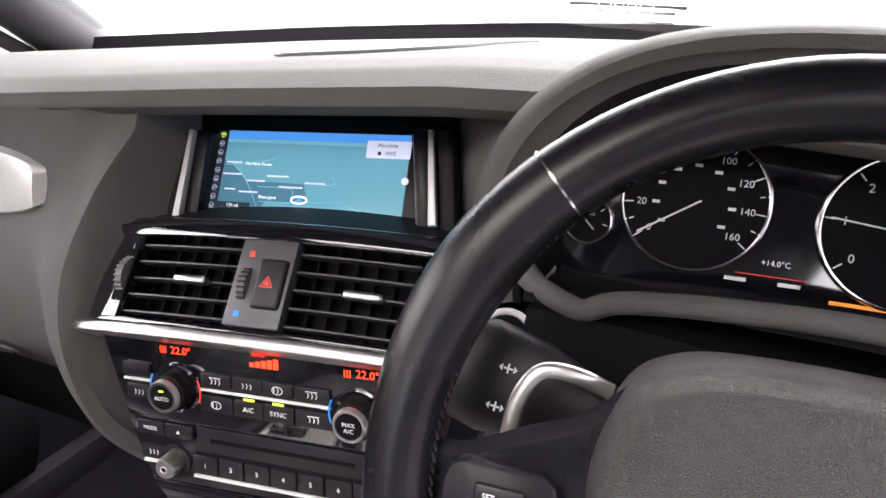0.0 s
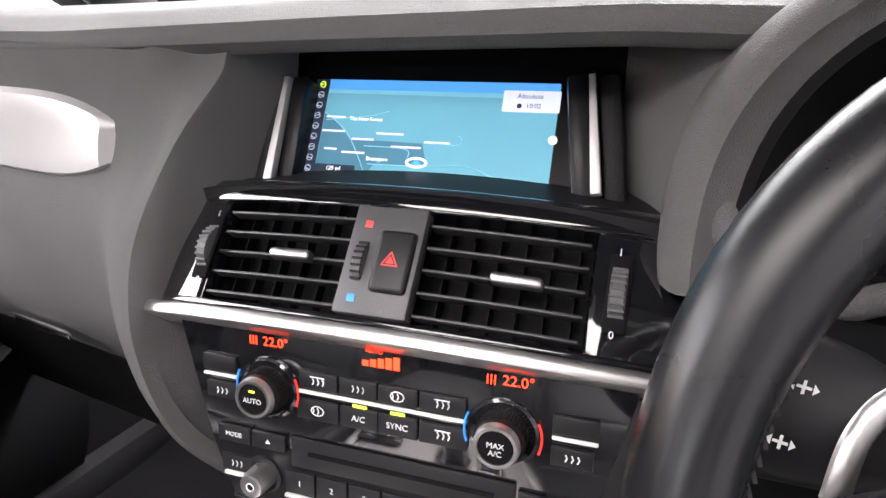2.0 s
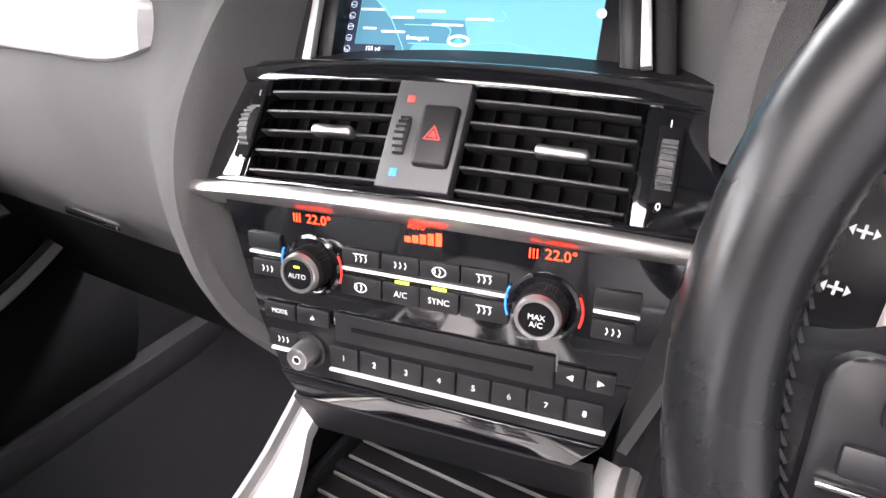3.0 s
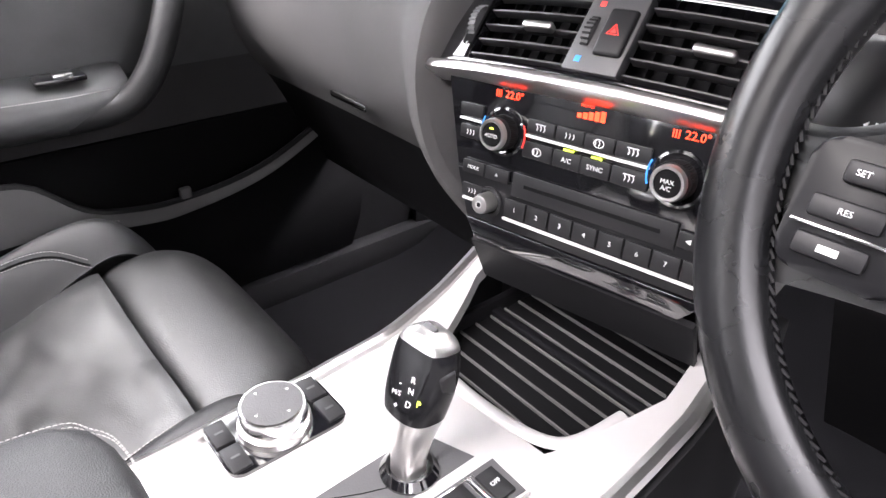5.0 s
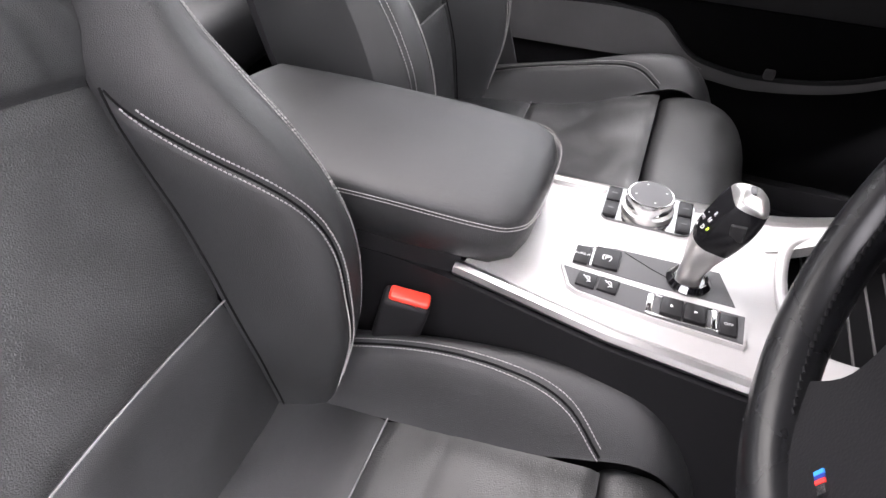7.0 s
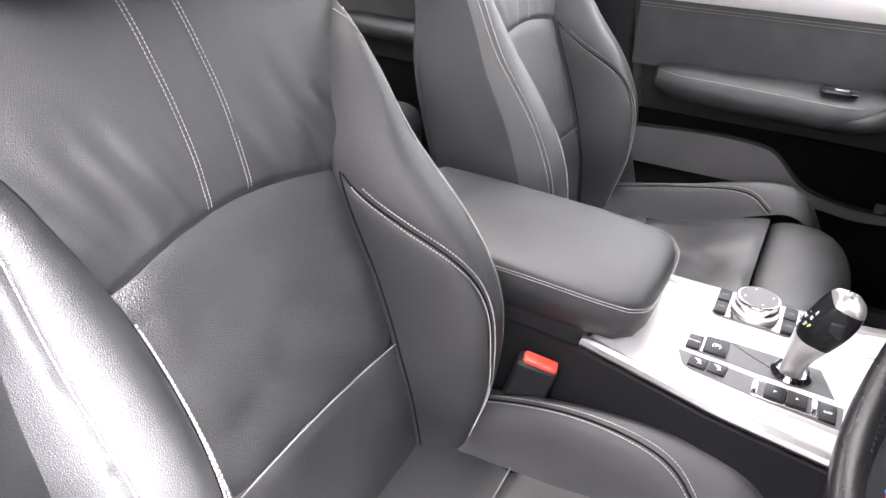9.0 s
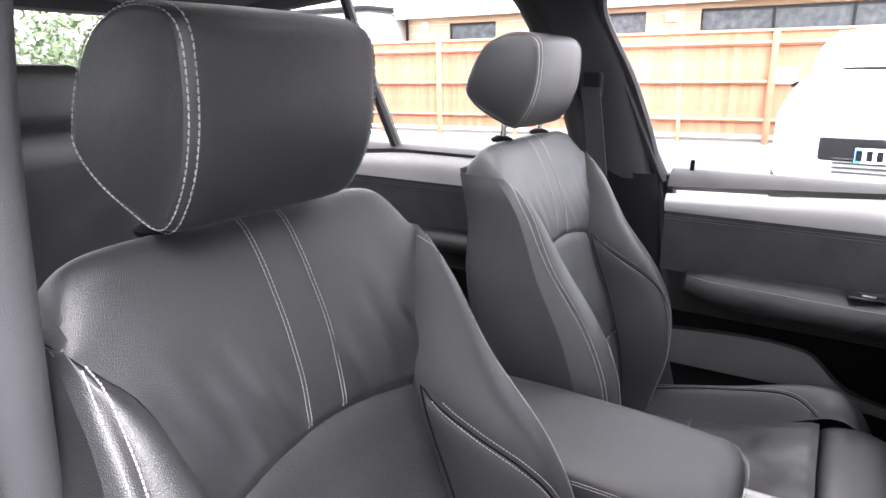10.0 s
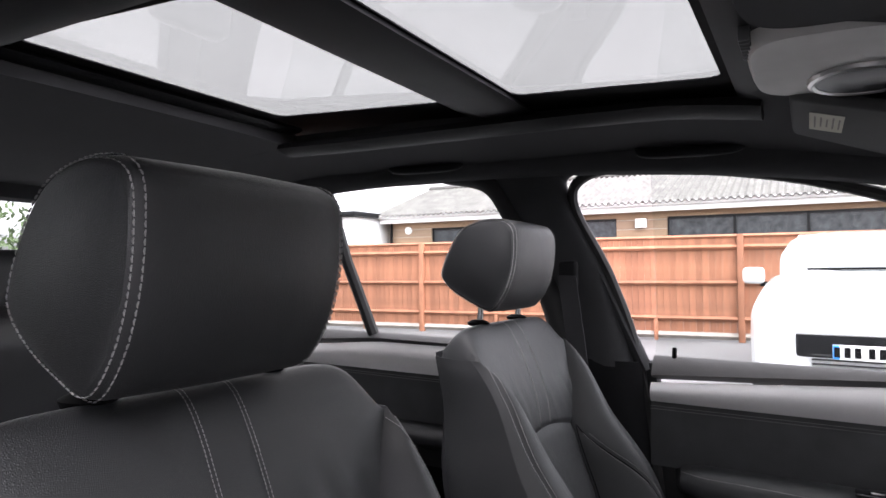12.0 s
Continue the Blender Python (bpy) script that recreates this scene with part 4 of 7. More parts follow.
    # headrest
    def hr_ring(x, k):
        prof = [(-0.045, 0.010), (-0.088, 0.034), (-0.118, 0.064), (-0.120, 0.090), (-0.102, 0.140), (-0.076, 0.178), (-0.035, 0.197), (0.010, 0.196), (0.031, 0.180), (0.036, 0.150), (0.034, 0.100), (0.022, 0.050), (0.000, 0.010), (-0.020, 0.000)]
        ring = curve([(0, y, z) for y, z in prof], 52, True)
        cy, cz = -0.035, 0.098
        return [(cx + 0.020 + x, -0.738 + dy * 1.25 + cy + 0.90 * (p.y - cy) * k, hz + 0.80 * (cz + (p.z - cz) * k)) for p in ring]
    hw = 0.102
    part("headrest", loft([hr_ring(x, k) for x, k in ((-hw, 0.90), (-hw + 0.004, 0.965), (-hw + 0.014, 1.0), (-hw + 0.06, 1.012), (0, 1.018), (hw - 0.06, 1.012), (hw - 0.014, 1.0), (hw - 0.004, 0.965), (hw, 0.90))]), LEATHER, s, "padded leather headrest with pale double stitching")
    for sg in (-1, 1):
        for x, k in ((hw - 0.0015, 0.955), (hw - 0.0075, 1.000)):
            part("headrest_stitching", dashes(hr_ring(sg * x, k), 0.0007, 0.0055, True), STITCH, s)
        part("headrest_post", tube([(cx + sg * 0.085, -0.806 + dy, 1.190), (cx + sg * 0.085, -0.800 + dy, hz + 0.03)], 0.0055, 10), CHROME, s)
        part("post_collar", lathe([(0.018, 0), (0.020, 0.005), (0.012, 0.009), (0.008, 0.010)], 20, pose(cx + sg * 0.085, -0.806 + dy, 1.2185)), DARK, s)
    return s


seat("sports_seat", 0.375, 0.0, "black leather sports seat with pale stitching and creased shoulders", 0.0, 1.231)
seat("sports_seat", -0.375, -0.058, "black leather sports seat with extended thigh support", 0.050, 1.245)

# rear bench
bench = thing("rear_bench", "black leather rear bench in shadow", "rear seat", (0, -1.6, 0.5))
for x in (-0.44, 0.0, 0.44):
    part("cushion", bx(x, -1.38, 0.66, 0.42, 0.50, 0.16, 0.05, 4), LEATHER, bench)
    part("backrest", bx(0, 0, 0, 0.42, 0.14, 0.58, 0.05, 4, m=pose(x, -1.72, 0.95, -18)), LEATHER, bench)
    part("headrest", bx(x, -1.83, 1.27, 0.24, 0.09, 0.14, 0.04, 4), LEATHER, bench)

# ---- centre console ----
console = thing("centre_console", "silver topped centre console with black sides", "console", (0.02, -0.25, 0.45))
CT = 0.803


def edge_r(y):
    return lin(y, [(-0.52, 0.096), (-0.435, 0.108), (-0.285, 0.140), (-0.125, 0.158), (-0.03, 0.158), (0.03, 0.150)])


def edge_l(y):
    return lin(y, [(-0.52, -0.080), (-0.37, -0.083), (-0.229, -0.088), (-0.129, -0.095), (-0.06, -0.105), (0.0, -0.118), (0.03, -0.125)])


def arm_z(y):
    return CT + 0.040 * max(0, (y + 0.16) / 0.18) ** 1.5


part("silver_top", sheet(lambda u, v: (edge_l(-0.45 + 0.325 * v) + (edge_r(-0.45 + 0.325 * v) - edge_l(-0.45 + 0.325 * v)) * u, -0.45 + 0.325 * v - 0.010 * math.sin(math.pi * u) * (v > 0.99), CT - 0.006 * (2 * u - 1) ** 4), 30, 20, 0.012), SILVER, console, "satin silver console top")
for f, sg in ((edge_l, -1), (edge_r, 1)):
    part("silver_arm", sheet(lambda u, v, f=f, sg=sg: (f(-0.150 + 0.188 * v) - sg * (0.062 - 0.039 * min(1.0, v * 1.6)) * (1 - u if sg > 0 else u), -0.150 + 0.188 * v, arm_z(-0.150 + 0.188 * v) + 0.0007 - 0.006 * ((1 - (1 - u if sg > 0 else u) * 0.45) ** 4)), 8, 16, 0.012), SILVER, console)
    part("silver_edge", tube([(f(y), y, arm_z(y) - 0.006) for y in [-0.45 + 0.49 * i / 40 for i in range(41)]], 0.008, 8), ALU, console)
    part("side_wall", sheet(lambda u, v, f=f, sg=sg: (f(-0.62 + 0.72 * u) + sg * 0.012 * math.sin(v * 2) , -0.62 + 0.72 * u, (arm_z(-0.62 + 0.72 * u) - 0.014) * (1 - v) + 0.46 * v), 24, 10, 0.012), HARD, console, "black console side")
RIBM = mk("rib_plastic", (0.11, 0.11, 0.108), 0.4)
# storage tray with ribbed shutter
part("tray_floor", bx(0.02, -0.03, 0.772, 0.235, 0.215, 0.01), DARK, console)
for i in range(9):
    y = -0.105 + 0.021 * i
    part("rib", bx(0.018, y, 0.7785, 0.185, 0.0016, 0.004, 0.0006), RIBM, console)
part("tray_wall", join(bx(-0.080, -0.03, 0.780, 0.008, 0.20, 0.028, 0.002), bx(0.122, -0.03, 0.780, 0.008, 0.20, 0.028, 0.002), bx(0.02, -0.130, 0.778, 0.21, 0.008, 0.028, 0.002)), PANEL, console)
part("tray_lip", tube(curve([(-0.075, -0.095, 0.806), (-0.045, -0.128, 0.805), (0.03, -0.135, 0.804), (0.10, -0.118, 0.805), (0.118, -0.06, 0.812)], 30), 0.0065, 10, flat=0.55), SILVER, console, "bright tray rim")
part("tray_back", bx(0.01, 0.075, 0.82, 0.24, 0.01, 0.12), DARK, console)
part("tray_step", bx(0.020, -0.012, 0.7795, 0.200, 0.012, 0.009, 0.003), PANEL, console, "glossy bar across the tray")
# centre armrest
def arm_sec(y, hw, zt, h):
    cxx = 0.012
    pts = [(cxx + a, z) for a, z in ((-hw, zt - h * 0.55), (-hw + 0.003, zt - 0.018), (-hw + 0.012, zt - 0.004), (-hw * 0.5, zt + 0.003), (0, zt + 0.005), (hw * 0.5, zt + 0.003), (hw - 0.012, zt - 0.004), (hw - 0.003, zt - 0.018), (hw, zt - h * 0.55), (hw - 0.012, zt - h * 0.9), (hw * 0.5, zt - h), (-hw * 0.5, zt - h), (-hw + 0.012, zt - h * 0.9))]
    return [(p.x, y, p.z) for p in curve([(x, 0, z) for x, z in pts], 52, True)]


armrest = thing("console_bin", "black leather topped storage bin behind the console", "storage bin", (0.012, -0.6, 0.8))
part("lid", loft([arm_sec(y, w, z, h) for y, w, z, h in ((-0.384, 0.045, 0.860, 0.030), (-0.388, 0.070, 0.867, 0.050), (-0.397, 0.088, 0.873, 0.066), (-0.418, 0.100, 0.878, 0.076), (-0.50, 0.105, 0.882, 0.080), (-0.65, 0.104, 0.886, 0.080), (-0.745, 0.094, 0.890, 0.070), (-0.765, 0.08, 0.882, 0.05))]), LEATHER, armrest, "padded leather lid")
for dzz in (0.0, 0.004):
    part("stitching", dashes(curve([(0.1185, -0.75, 0.868 - dzz), (0.1170, -0.55, 0.872 - dzz), (0.1125, -0.43, 0.867 - dzz), (0.096, -0.394, 0.860 - dzz), (0.06, -0.3815, 0.856 - dzz), (-0.04, -0.3815, 0.856 - dzz), (-0.074, -0.394, 0.860 - dzz), (-0.0885, -0.43, 0.867 - dzz), (-0.093, -0.6, 0.872 - dzz)], 80)), STITCH, armrest)
part("box", bx(0.012, -0.62, 0.72, 0.19, 0.36, 0.22, 0.02), HARD, armrest)


# ---- centre stack: display ----
SCREEN_BLUE = mk("map_blue", (0.072, 0.215, 0.275), 0.12, vary=0.03, vscale=30, coat=0.15, glow=0.055)
SCREEN_LAND = mk("map_land", (0.040, 0.120, 0.165), 0.12, vary=0.05, vscale=40, coat=0.15, glow=0.055)
SCREEN_SKY = mk("map_sky_band", (0.05, 0.24, 0.62), 0.12, vary=0.1, coat=0.15, glow=0.055)
SCREEN_PALE = mk("map_box", (0.42, 0.47, 0.58), 0.12, vary=0.03, coat=0.15, glow=0.055)
SCREEN_TEXT = mk("map_text", (0.70, 0.75, 0.80), 0.3, vary=0.0, glow=0.055)
SCREEN_LINE = mk("map_road", (0.10, 0.30, 0.38), 0.3, vary=0.0, glow=0.055)
SCREEN_DARK = mk("map_dark", (0.02, 0.03, 0.05), 0.2, vary=0.0, glow=0.02)

SF = S @ basis((-0.018, 0.1065, 0.057), (1, 0, 0), (0, 0.524, 0.852))
screen = thing("navigation_display", "wide navigation display showing a blue map", "display", SP(-0.02, 0.13, 1.10))
part("housing", prism(rrect(0.232, 0.102, 0.006), -0.03, -0.002, 0.002, m=SF), PANEL, screen, "black display housing")
lit = part("map", prism(rrect(0.187, 0.077, 0.001), -0.002, -0.0012, m=SF), SCREEN_BLUE, screen, "lit blue map", smooth=False)
part("icon_column", prism(rrect(0.011, 0.077, 0.001, cx=-0.088), -0.001, -0.0008, m=SF), SCREEN_DARK, lit, smooth=False)
for i in range(9):
    part("icon", join(tube([(-0.0900, 0.034 - 0.0083 * i, -0.0005), (-0.0862, 0.0345 - 0.0083 * i - 0.001 * (i % 3), -0.0005)], 0.00025, 4), tube([(-0.088 + 0.0024 * math.cos(a), 0.034 - 0.0083 * i + 0.0024 * math.sin(a), -0.0005) for a in [k * math.pi / 4 for k in range(8)]], 0.00022, 4, True)), SCREEN_PALE if i else GREENGLOW, lit, m=SF)
for i, (y0, y1, c) in enumerate(((0.0305, 0.0385, SCREEN_SKY), (0.0275, 0.0305, SCREEN_LINE))):
    part("sky_band", raw([(-0.0820, y0, -0.0009 + 0.0001 * i), (0.0930, y0 - 0.0006, -0.0009), (0.0930, y1, -0.0009), (-0.0820, y1, -0.0009)], [(0, 1, 2, 3)]), c, lit, smooth=False, m=SF)
part("land", raw([(x, y, -0.0008) for x, y in ((-0.082, 0.012), (-0.070, 0.004), (-0.058, -0.008), (-0.030, -0.0085), (0.000, -0.009), (0.006, -0.026), (-0.035, -0.0265), (-0.042, -0.0370), (-0.082, -0.0370))], [tuple(range(9))]), SCREEN_LAND, lit, smooth=False, m=SF)
for pts in ([(-0.080, 0.006), (-0.045, 0.010), (-0.030, 0.014)], [(-0.082, 0.012), (-0.062, -0.002), (-0.048, -0.022), (-0.040, -0.037)], [(-0.040, -0.0265), (0.0, -0.026), (0.035, -0.024), (0.060, -0.032), (0.090, -0.0355)], [(-0.045, -0.013), (-0.012, -0.014), (-0.01, -0.022)], [(0.008, -0.008), (0.026, -0.009), (0.029, -0.005), (0.026, -0.002)]):
    part("road", tube(curve([(x, y, -0.0006) for x, y in pts], 16), 0.00030, 4), SCREEN_LINE, lit, m=SF)
for t, x, y, sz in (("The New Forest", -0.047, 0.0075, 0.0040), ("Bransgore", -0.033, -0.0225, 0.0042), ("125 yd", -0.067, -0.0315, 0.0044), ("Absolute", 0.0735, 0.0285, 0.0050), ("10:02", 0.0765, 0.0215, 0.0048)):
    if t == "Absolute":
        part("time_box", prism(rrect(0.040, 0.0155, 0.0008, cx=0.0745, cy=0.025), -0.0009, -0.0007, m=SF), SCREEN_PALE, lit, smooth=False)
        part("clock_dot", lathe([(0.0018, -0.0007), (0.0018, -0.0005), (0, -0.0005)], 14, SF @ pose(0.0665, 0.0215, 0)), SCREEN_DARK, lit)
    if t == "125 yd":
        part("scale_box", prism(rrect(0.033, 0.0068, 0.0006, cx=-0.066, cy=-0.0318), -0.0008, -0.0006, m=SF), SCREEN_DARK, lit, smooth=False)
    dark = t in ("Absolute", "10:02")
    part("map_text", words(t, sz, SF @ pose(x, y, -0.0004), 0.00008), SCREEN_DARK if dark else SCREEN_TEXT, lit, smooth=False)
for x, y, w in ((-0.072, 0.0085, 0.018), (-0.072, -0.0025, 0.021), (-0.047, -0.008, 0.020), (-0.026, -0.003, 0.024), (-0.072, -0.0165, 0.012), (-0.053, -0.0185, 0.021), (-0.012, -0.0125, 0.026), (0.011, -0.0080, 0.022)):
    part("map_label", prism(rrect(w * 0.9, 0.0015, 0.0006, cx=x, cy=y), -0.0006, -0.0004, m=SF), SCREEN_PALE, lit, "pale bar of illegible writing", smooth=False)
part("car_marker", tube([(-0.002 + 0.0075 * math.cos(a), -0.0235 + 0.0032 * math.sin(a), -0.0003) for a in [k * math.pi / 10 for k in range(20)]], 0.0009, 6, True), SCREEN_TEXT, lit, m=SF)
part("car_arrow", raw([(-0.006, -0.0255, -0.0003), (-0.002, -0.0205, -0.0003), (0.002, -0.0255, -0.0003)], [(0, 1, 2)]), SCREEN_SKY, lit, smooth=False, m=SF)
part("side_mark", lathe([(0.0032, -0.0012), (0.0032, -0.0006), (0, -0.0006)], 16, SF @ pose(0.0925, -0.002, 0)), SCREEN_PALE, lit)
for x, t, yy in ((-0.107, 0, -0.009), (0.1215, 8, -0.003)):
    part("chrome_strip", prism([(-0.0022, 0.040), (0.0022, 0.040), (0.0036, -0.040), (-0.0036, -0.040)][::-1], -0.004, 0.003, 0.0015, m=SF @ pose(x, yy, 0.018, 0, 0, t)), SILVER, screen, "bright chrome side strip")
    part("side_post", bx(0, 0, 0, 0.014, 0.086, 0.03, 0.004, 2, m=SF @ pose(x + (0.009 if x < 0 else -0.010), yy, 0.0, 3, 0, t)), PANEL, screen)
    part("outer_post", bx(0, 0, 0, 0.014, 0.086, 0.03, 0.004, 2, m=SF @ pose(x - (0.011 if x < 0 else -0.011), yy, 0.0, 3, 0, t)), HARD, screen)
# recess round the display: grained side cheeks, roof and shelf
part("recess_back", sheet(lambda u, v: S @ Vector((-0.19 + 0.38 * u, 0.155, 0.0 + 0.13 * v)), 4, 4, 0.01), DARK, screen)
part("shelf", sheet(lambda u, v: S @ Vector((-0.165 + 0.345 * u, 0.038 + 0.066 * v, 0.0345 - 0.004 * v - 0.42 * (-0.165 + 0.345 * u) ** 2)), 24, 6, 0.012), HARD, screen, "black shelf below the display")

# ---- centre vents ----
VF = S @ basis((-0.005, 0.0035, -0.004), (1, 0, 0), (0, 0.677, 0.736))
BOW = 0.55
vents = thing("centre_air_vents", "piano black twin air vents with a hazard switch", "air vent", SP(-0.005, 0.03, 1.03))


def vpart(name, bm, mat, parent, label="", smooth=True):
    return part(name, bend(bm, BOW), mat, parent, label, smooth, VF)


def strips(x0, x1, y0, y1, z0, z1, bevel=0.002, n=10):
    """A bar cut into short lengths so that it can bow."""
    bm = bx((x0 + x1) / 2, (y0 + y1) / 2, (z0 + z1) / 2, x1 - x0, y1 - y0, z1 - z0, bevel)
    for i in range(1, n):
        x = x0 + (x1 - x0) * i / n
        bmesh.ops.bisect_plane(bm, geom=bm.verts[:] + bm.edges[:] + bm.faces[:], plane_co=(x, 0, 0), plane_no=(1, 0, 0))
    return bm


def tilt_left(bm):
    """Lets the outer half of the cheek fall away towards the door."""
    for w in bm.verts:
        if w.co.x < -0.150 and w.co.z > -0.02:
            w.co.z -= 0.2 * (-0.150 - w.co.x)
    return bm


SLATM = mk("vent_slat_black", (0.030, 0.030, 0.031), 0.35, vary=0.05, spec=0.6)
vpart("back_plate", strips(-0.165, 0.165, -0.048, 0.042, -0.034, -0.030, 0), DARK, vents)
TOPBAR = [(0.0565, -0.034), (0.0565, -0.012), (0.0558, -0.0042), (0.0545, -0.0026), (0.0470, 0.0016), (0.0450, 0.0022), (0.0385, 0.0018), (0.0370, 0.0008), (0.0362, -0.030)]
vpart("top_bar", sheet(lambda u, v: (-0.172 + 0.378 * u, lin(v * 8, [(i, p[0]) for i, p in enumerate(TOPBAR)]) - (0.0 if v < 0.45 else 0.012 * max(0.0, (u - 0.88) / 0.12)), lin(v * 8, [(i, p[1]) for i, p in enumerate(TOPBAR)])), 40, 16, -0.002), PIANO, vents, "glossy black upper frame")
vpart("lower_bar", strips(-0.160, 0.160, -0.0385, -0.0340, -0.030, 0.003, 0.0015, 16), PIANO, vents)
for sg in (-1, 1):
    vpart("end_cheek", tilt_left(strips(-0.1695, -0.1275, -0.046, 0.040, -0.030, 0.0015, 0.005, 8)) if sg < 0 else strips(0.1195, 0.206, -0.042, 0.040, -0.030, 0.0, 0.005, 8), PIANO, vents, "glossy black end cheek")
    w = vpart("thumb_wheel", bend(lathe([(0.0150, -0.0045), (0.0165, -0.0035), (0.0165, 0.0035), (0.0150, 0.0045)], 36, pose(sg * 0.1355, 0.002, -0.006, 0, 90, 0)), 0), GREYPLATE, vents)
    for i in range(11):
        a = radians(20 + 14 * i)
        part("ridge", bend(bx(sg * 0.1355, 0.002 + 0.0168 * math.cos(a), -0.006 + 0.0168 * math.sin(a), 0.0085, 0.0014, 0.0014), BOW), GREYPLATE, w, m=VF)
    vpart("wheel_slot", bx(sg * 0.1355, 0.002, 0.0015, 0.013, 0.046, 0.004, 0.0015), DARK, vents)
    for y, t in ((0.0255, "I"), (-0.0225, "0")):
        part("mark", bend(words(t, 0.006, pose(sg * 0.1345, y, 0.0040)), BOW), WHITE, vents, smooth=False, m=VF)
    x0, x1 = (-0.127, -0.028) if sg < 0 else (0.022, 0.118)
    for i in range(5):
        y = -0.0285 + 0.0143 * i
        vpart("slat", strips(x0, x1, y - 0.0010, y + 0.0010, -0.010, 0.0005, 0.0008, 6), SLATM, vents, "thin dark vent slat")
    for i in range(6):
        x = x0 + (x1 - x0) * (i + 0.5) / 6
        vpart("vane", bx(x, -0.001, -0.022, 0.0016, 0.074, 0.010), DARK, vents)
    tx = -0.066 if sg < 0 else 0.080
    tab = vpart("vent_tab", bx(tx, -0.0002, 0.003, 0.030, 0.0068, 0.010, 0.0025, 3), ALU, vents, "satin aluminium vent tab")
vpart("switch_plate", bx(-0.0035, 0.002, -0.002, 0.0475, 0.070, 0.012, 0.0012), GREYPLATE, vents, "matt grey centre plate")
hz = vpart("hazard_button", bx(0.0055, 0.001, 0.0052, 0.0235, 0.0395, 0.006, 0.0035, 3), BUTTON, vents)
for s0, s1 in ((0.0062, 0.0048), (0.0030, 0.0)):
    tri = [(0.0045 + r * math.cos(a) * 1.05, 0.0005 + r * math.sin(a)) for r in (s0,) for a in (radians(90), radians(210), radians(330))]
    inner = [(0.0045 + s1 * math.cos(a) * 1.05, 0.0005 + s1 * math.sin(a)) for a in (radians(90), radians(210), radians(330))]
    vs = [(x, y, 0.0084) for x, y in tri] + [(x, y, 0.0084) for x, y in inner]
    fs = [(0, 1, 4, 3), (1, 2, 5, 4), (2, 0, 3, 5)] if s1 else [(0, 1, 2)]
    part("red_triangle", bend(raw(vs if s1 else vs[:3], fs), BOW), REDPRINT, hz, "red warning triangle", smooth=False, m=VF)
tw = vpart("temperature_wheel", lathe([(0.0165, -0.0035), (0.0180, -0.0025), (0.0180, 0.0025), (0.0165, 0.0035)], 36, pose(-0.0165, 0.000, -0.009, 0, 90, 0)), GREYPLATE, vents)
for i in range(11):
    a = radians(25 + 13 * i)
    part("ridge", bend(bx(-0.0165, 0.0183 * math.cos(a), -0.009 + 0.0183 * math.sin(a), 0.0066, 0.0013, 0.0013), BOW), HARD, tw, m=VF)
vpart("red_mark", bx(-0.0165, 0.0245, 0.0041, 0.005, 0.0045, 0.0006, 0.0002), REDPRINT, vents)
vpart("blue_mark", bx(-0.0165, -0.0235, 0.0041, 0.005, 0.0050, 0.0006, 0.0002), BLUEPRINT, vents)
vpart("silver_strip", strips(-0.176, 0.172, -0.0485, -0.0385, -0.022, 0.005, 0.0035, 20), ALU, vents, "satin silver strip below the vents")

# ---- climate and radio panel ----
CF = S @ basis((-0.005, -0.0215, -0.103), (1, 0, 0), (0, 0.139, 0.99))


def cpart(name, bm, mat, parent, label="", smooth=True):
    return part(name, bm, mat, parent, label, smooth, CF)


panel = thing("climate_panel", "black climate control panel with two round knobs", "control panel", SP(-0.005, -0.02, 0.95))
cpart("fascia", prism([(-0.150, 0.060), (-0.128, -0.030), (0.134, -0.030), (0.156, 0.060)], -0.03, 0.0, 0.001), PIANO, panel, "glossy black fascia")
for t, x, y, sz in (("22.0°", -0.0735, 0.0445, 0.0090), ("22.0°", 0.0865, 0.0450, 0.0090), ("AUTO", -0.0035, 0.0500, 0.0042)):
    cpart("red_digits", words(t, sz, pose(x, y, 0.0004), 0.0001), REDGLOW, panel, "glowing red digits", False)
for x in (-0.090, 0.0705):
    for k in range(3):
        cpart("heat_mark", bx(x + 0.0022 * (k - 1), 0.0445, 0.0004, 0.0008, 0.006, 0.0003), REDGLOW, panel)
cpart("fan_bars", join(*[bx(-0.0095 + 0.0052 * i, 0.0415 + 0.0006 * i, 0.0004, 0.0040, 0.0035 + 0.0012 * i, 0.0003) for i in range(5)]), REDGLOW, panel)


def btn(parent, x, y, w, h, legend="", size=0.0055, mat=None, d=0.0028, icon=0):
    b = cpart("button", bx(x, y, d / 2, w, h, d, 0.0009), mat or BUTTON, parent)
    if legend:
        cpart("legend", words(legend, size, pose(x, y, d + 0.0001), 0.0001), WHITE, b, "white printed legend", False)
    if icon:
        k = []
        for i in range(3):
            k.append(tube([(x - 0.0035 + 0.0035 * i, y - 0.0022, d + 0.0001), (x - 0.0025 + 0.0035 * i, y, d + 0.0001), (x - 0.0035 + 0.0035 * i, y + 0.0022, d + 0.0001)], 0.00045, 4))
        if icon == 2:
            k.append(tube([(x - 0.005, y + 0.003, d + 0.0001), (x + 0.005, y + 0.003, d + 0.0001)], 0.0004, 4))
        if icon == 3:
            k.append(tube([(x + 0.0045 * math.cos(a), y + 0.0033 * math.sin(a), d + 0.0001) for a in [q * math.pi / 5 for q in range(10)]], 0.0004, 4, True))
        cpart("legend", join(*k), WHITE, b, "white symbol")
    return b


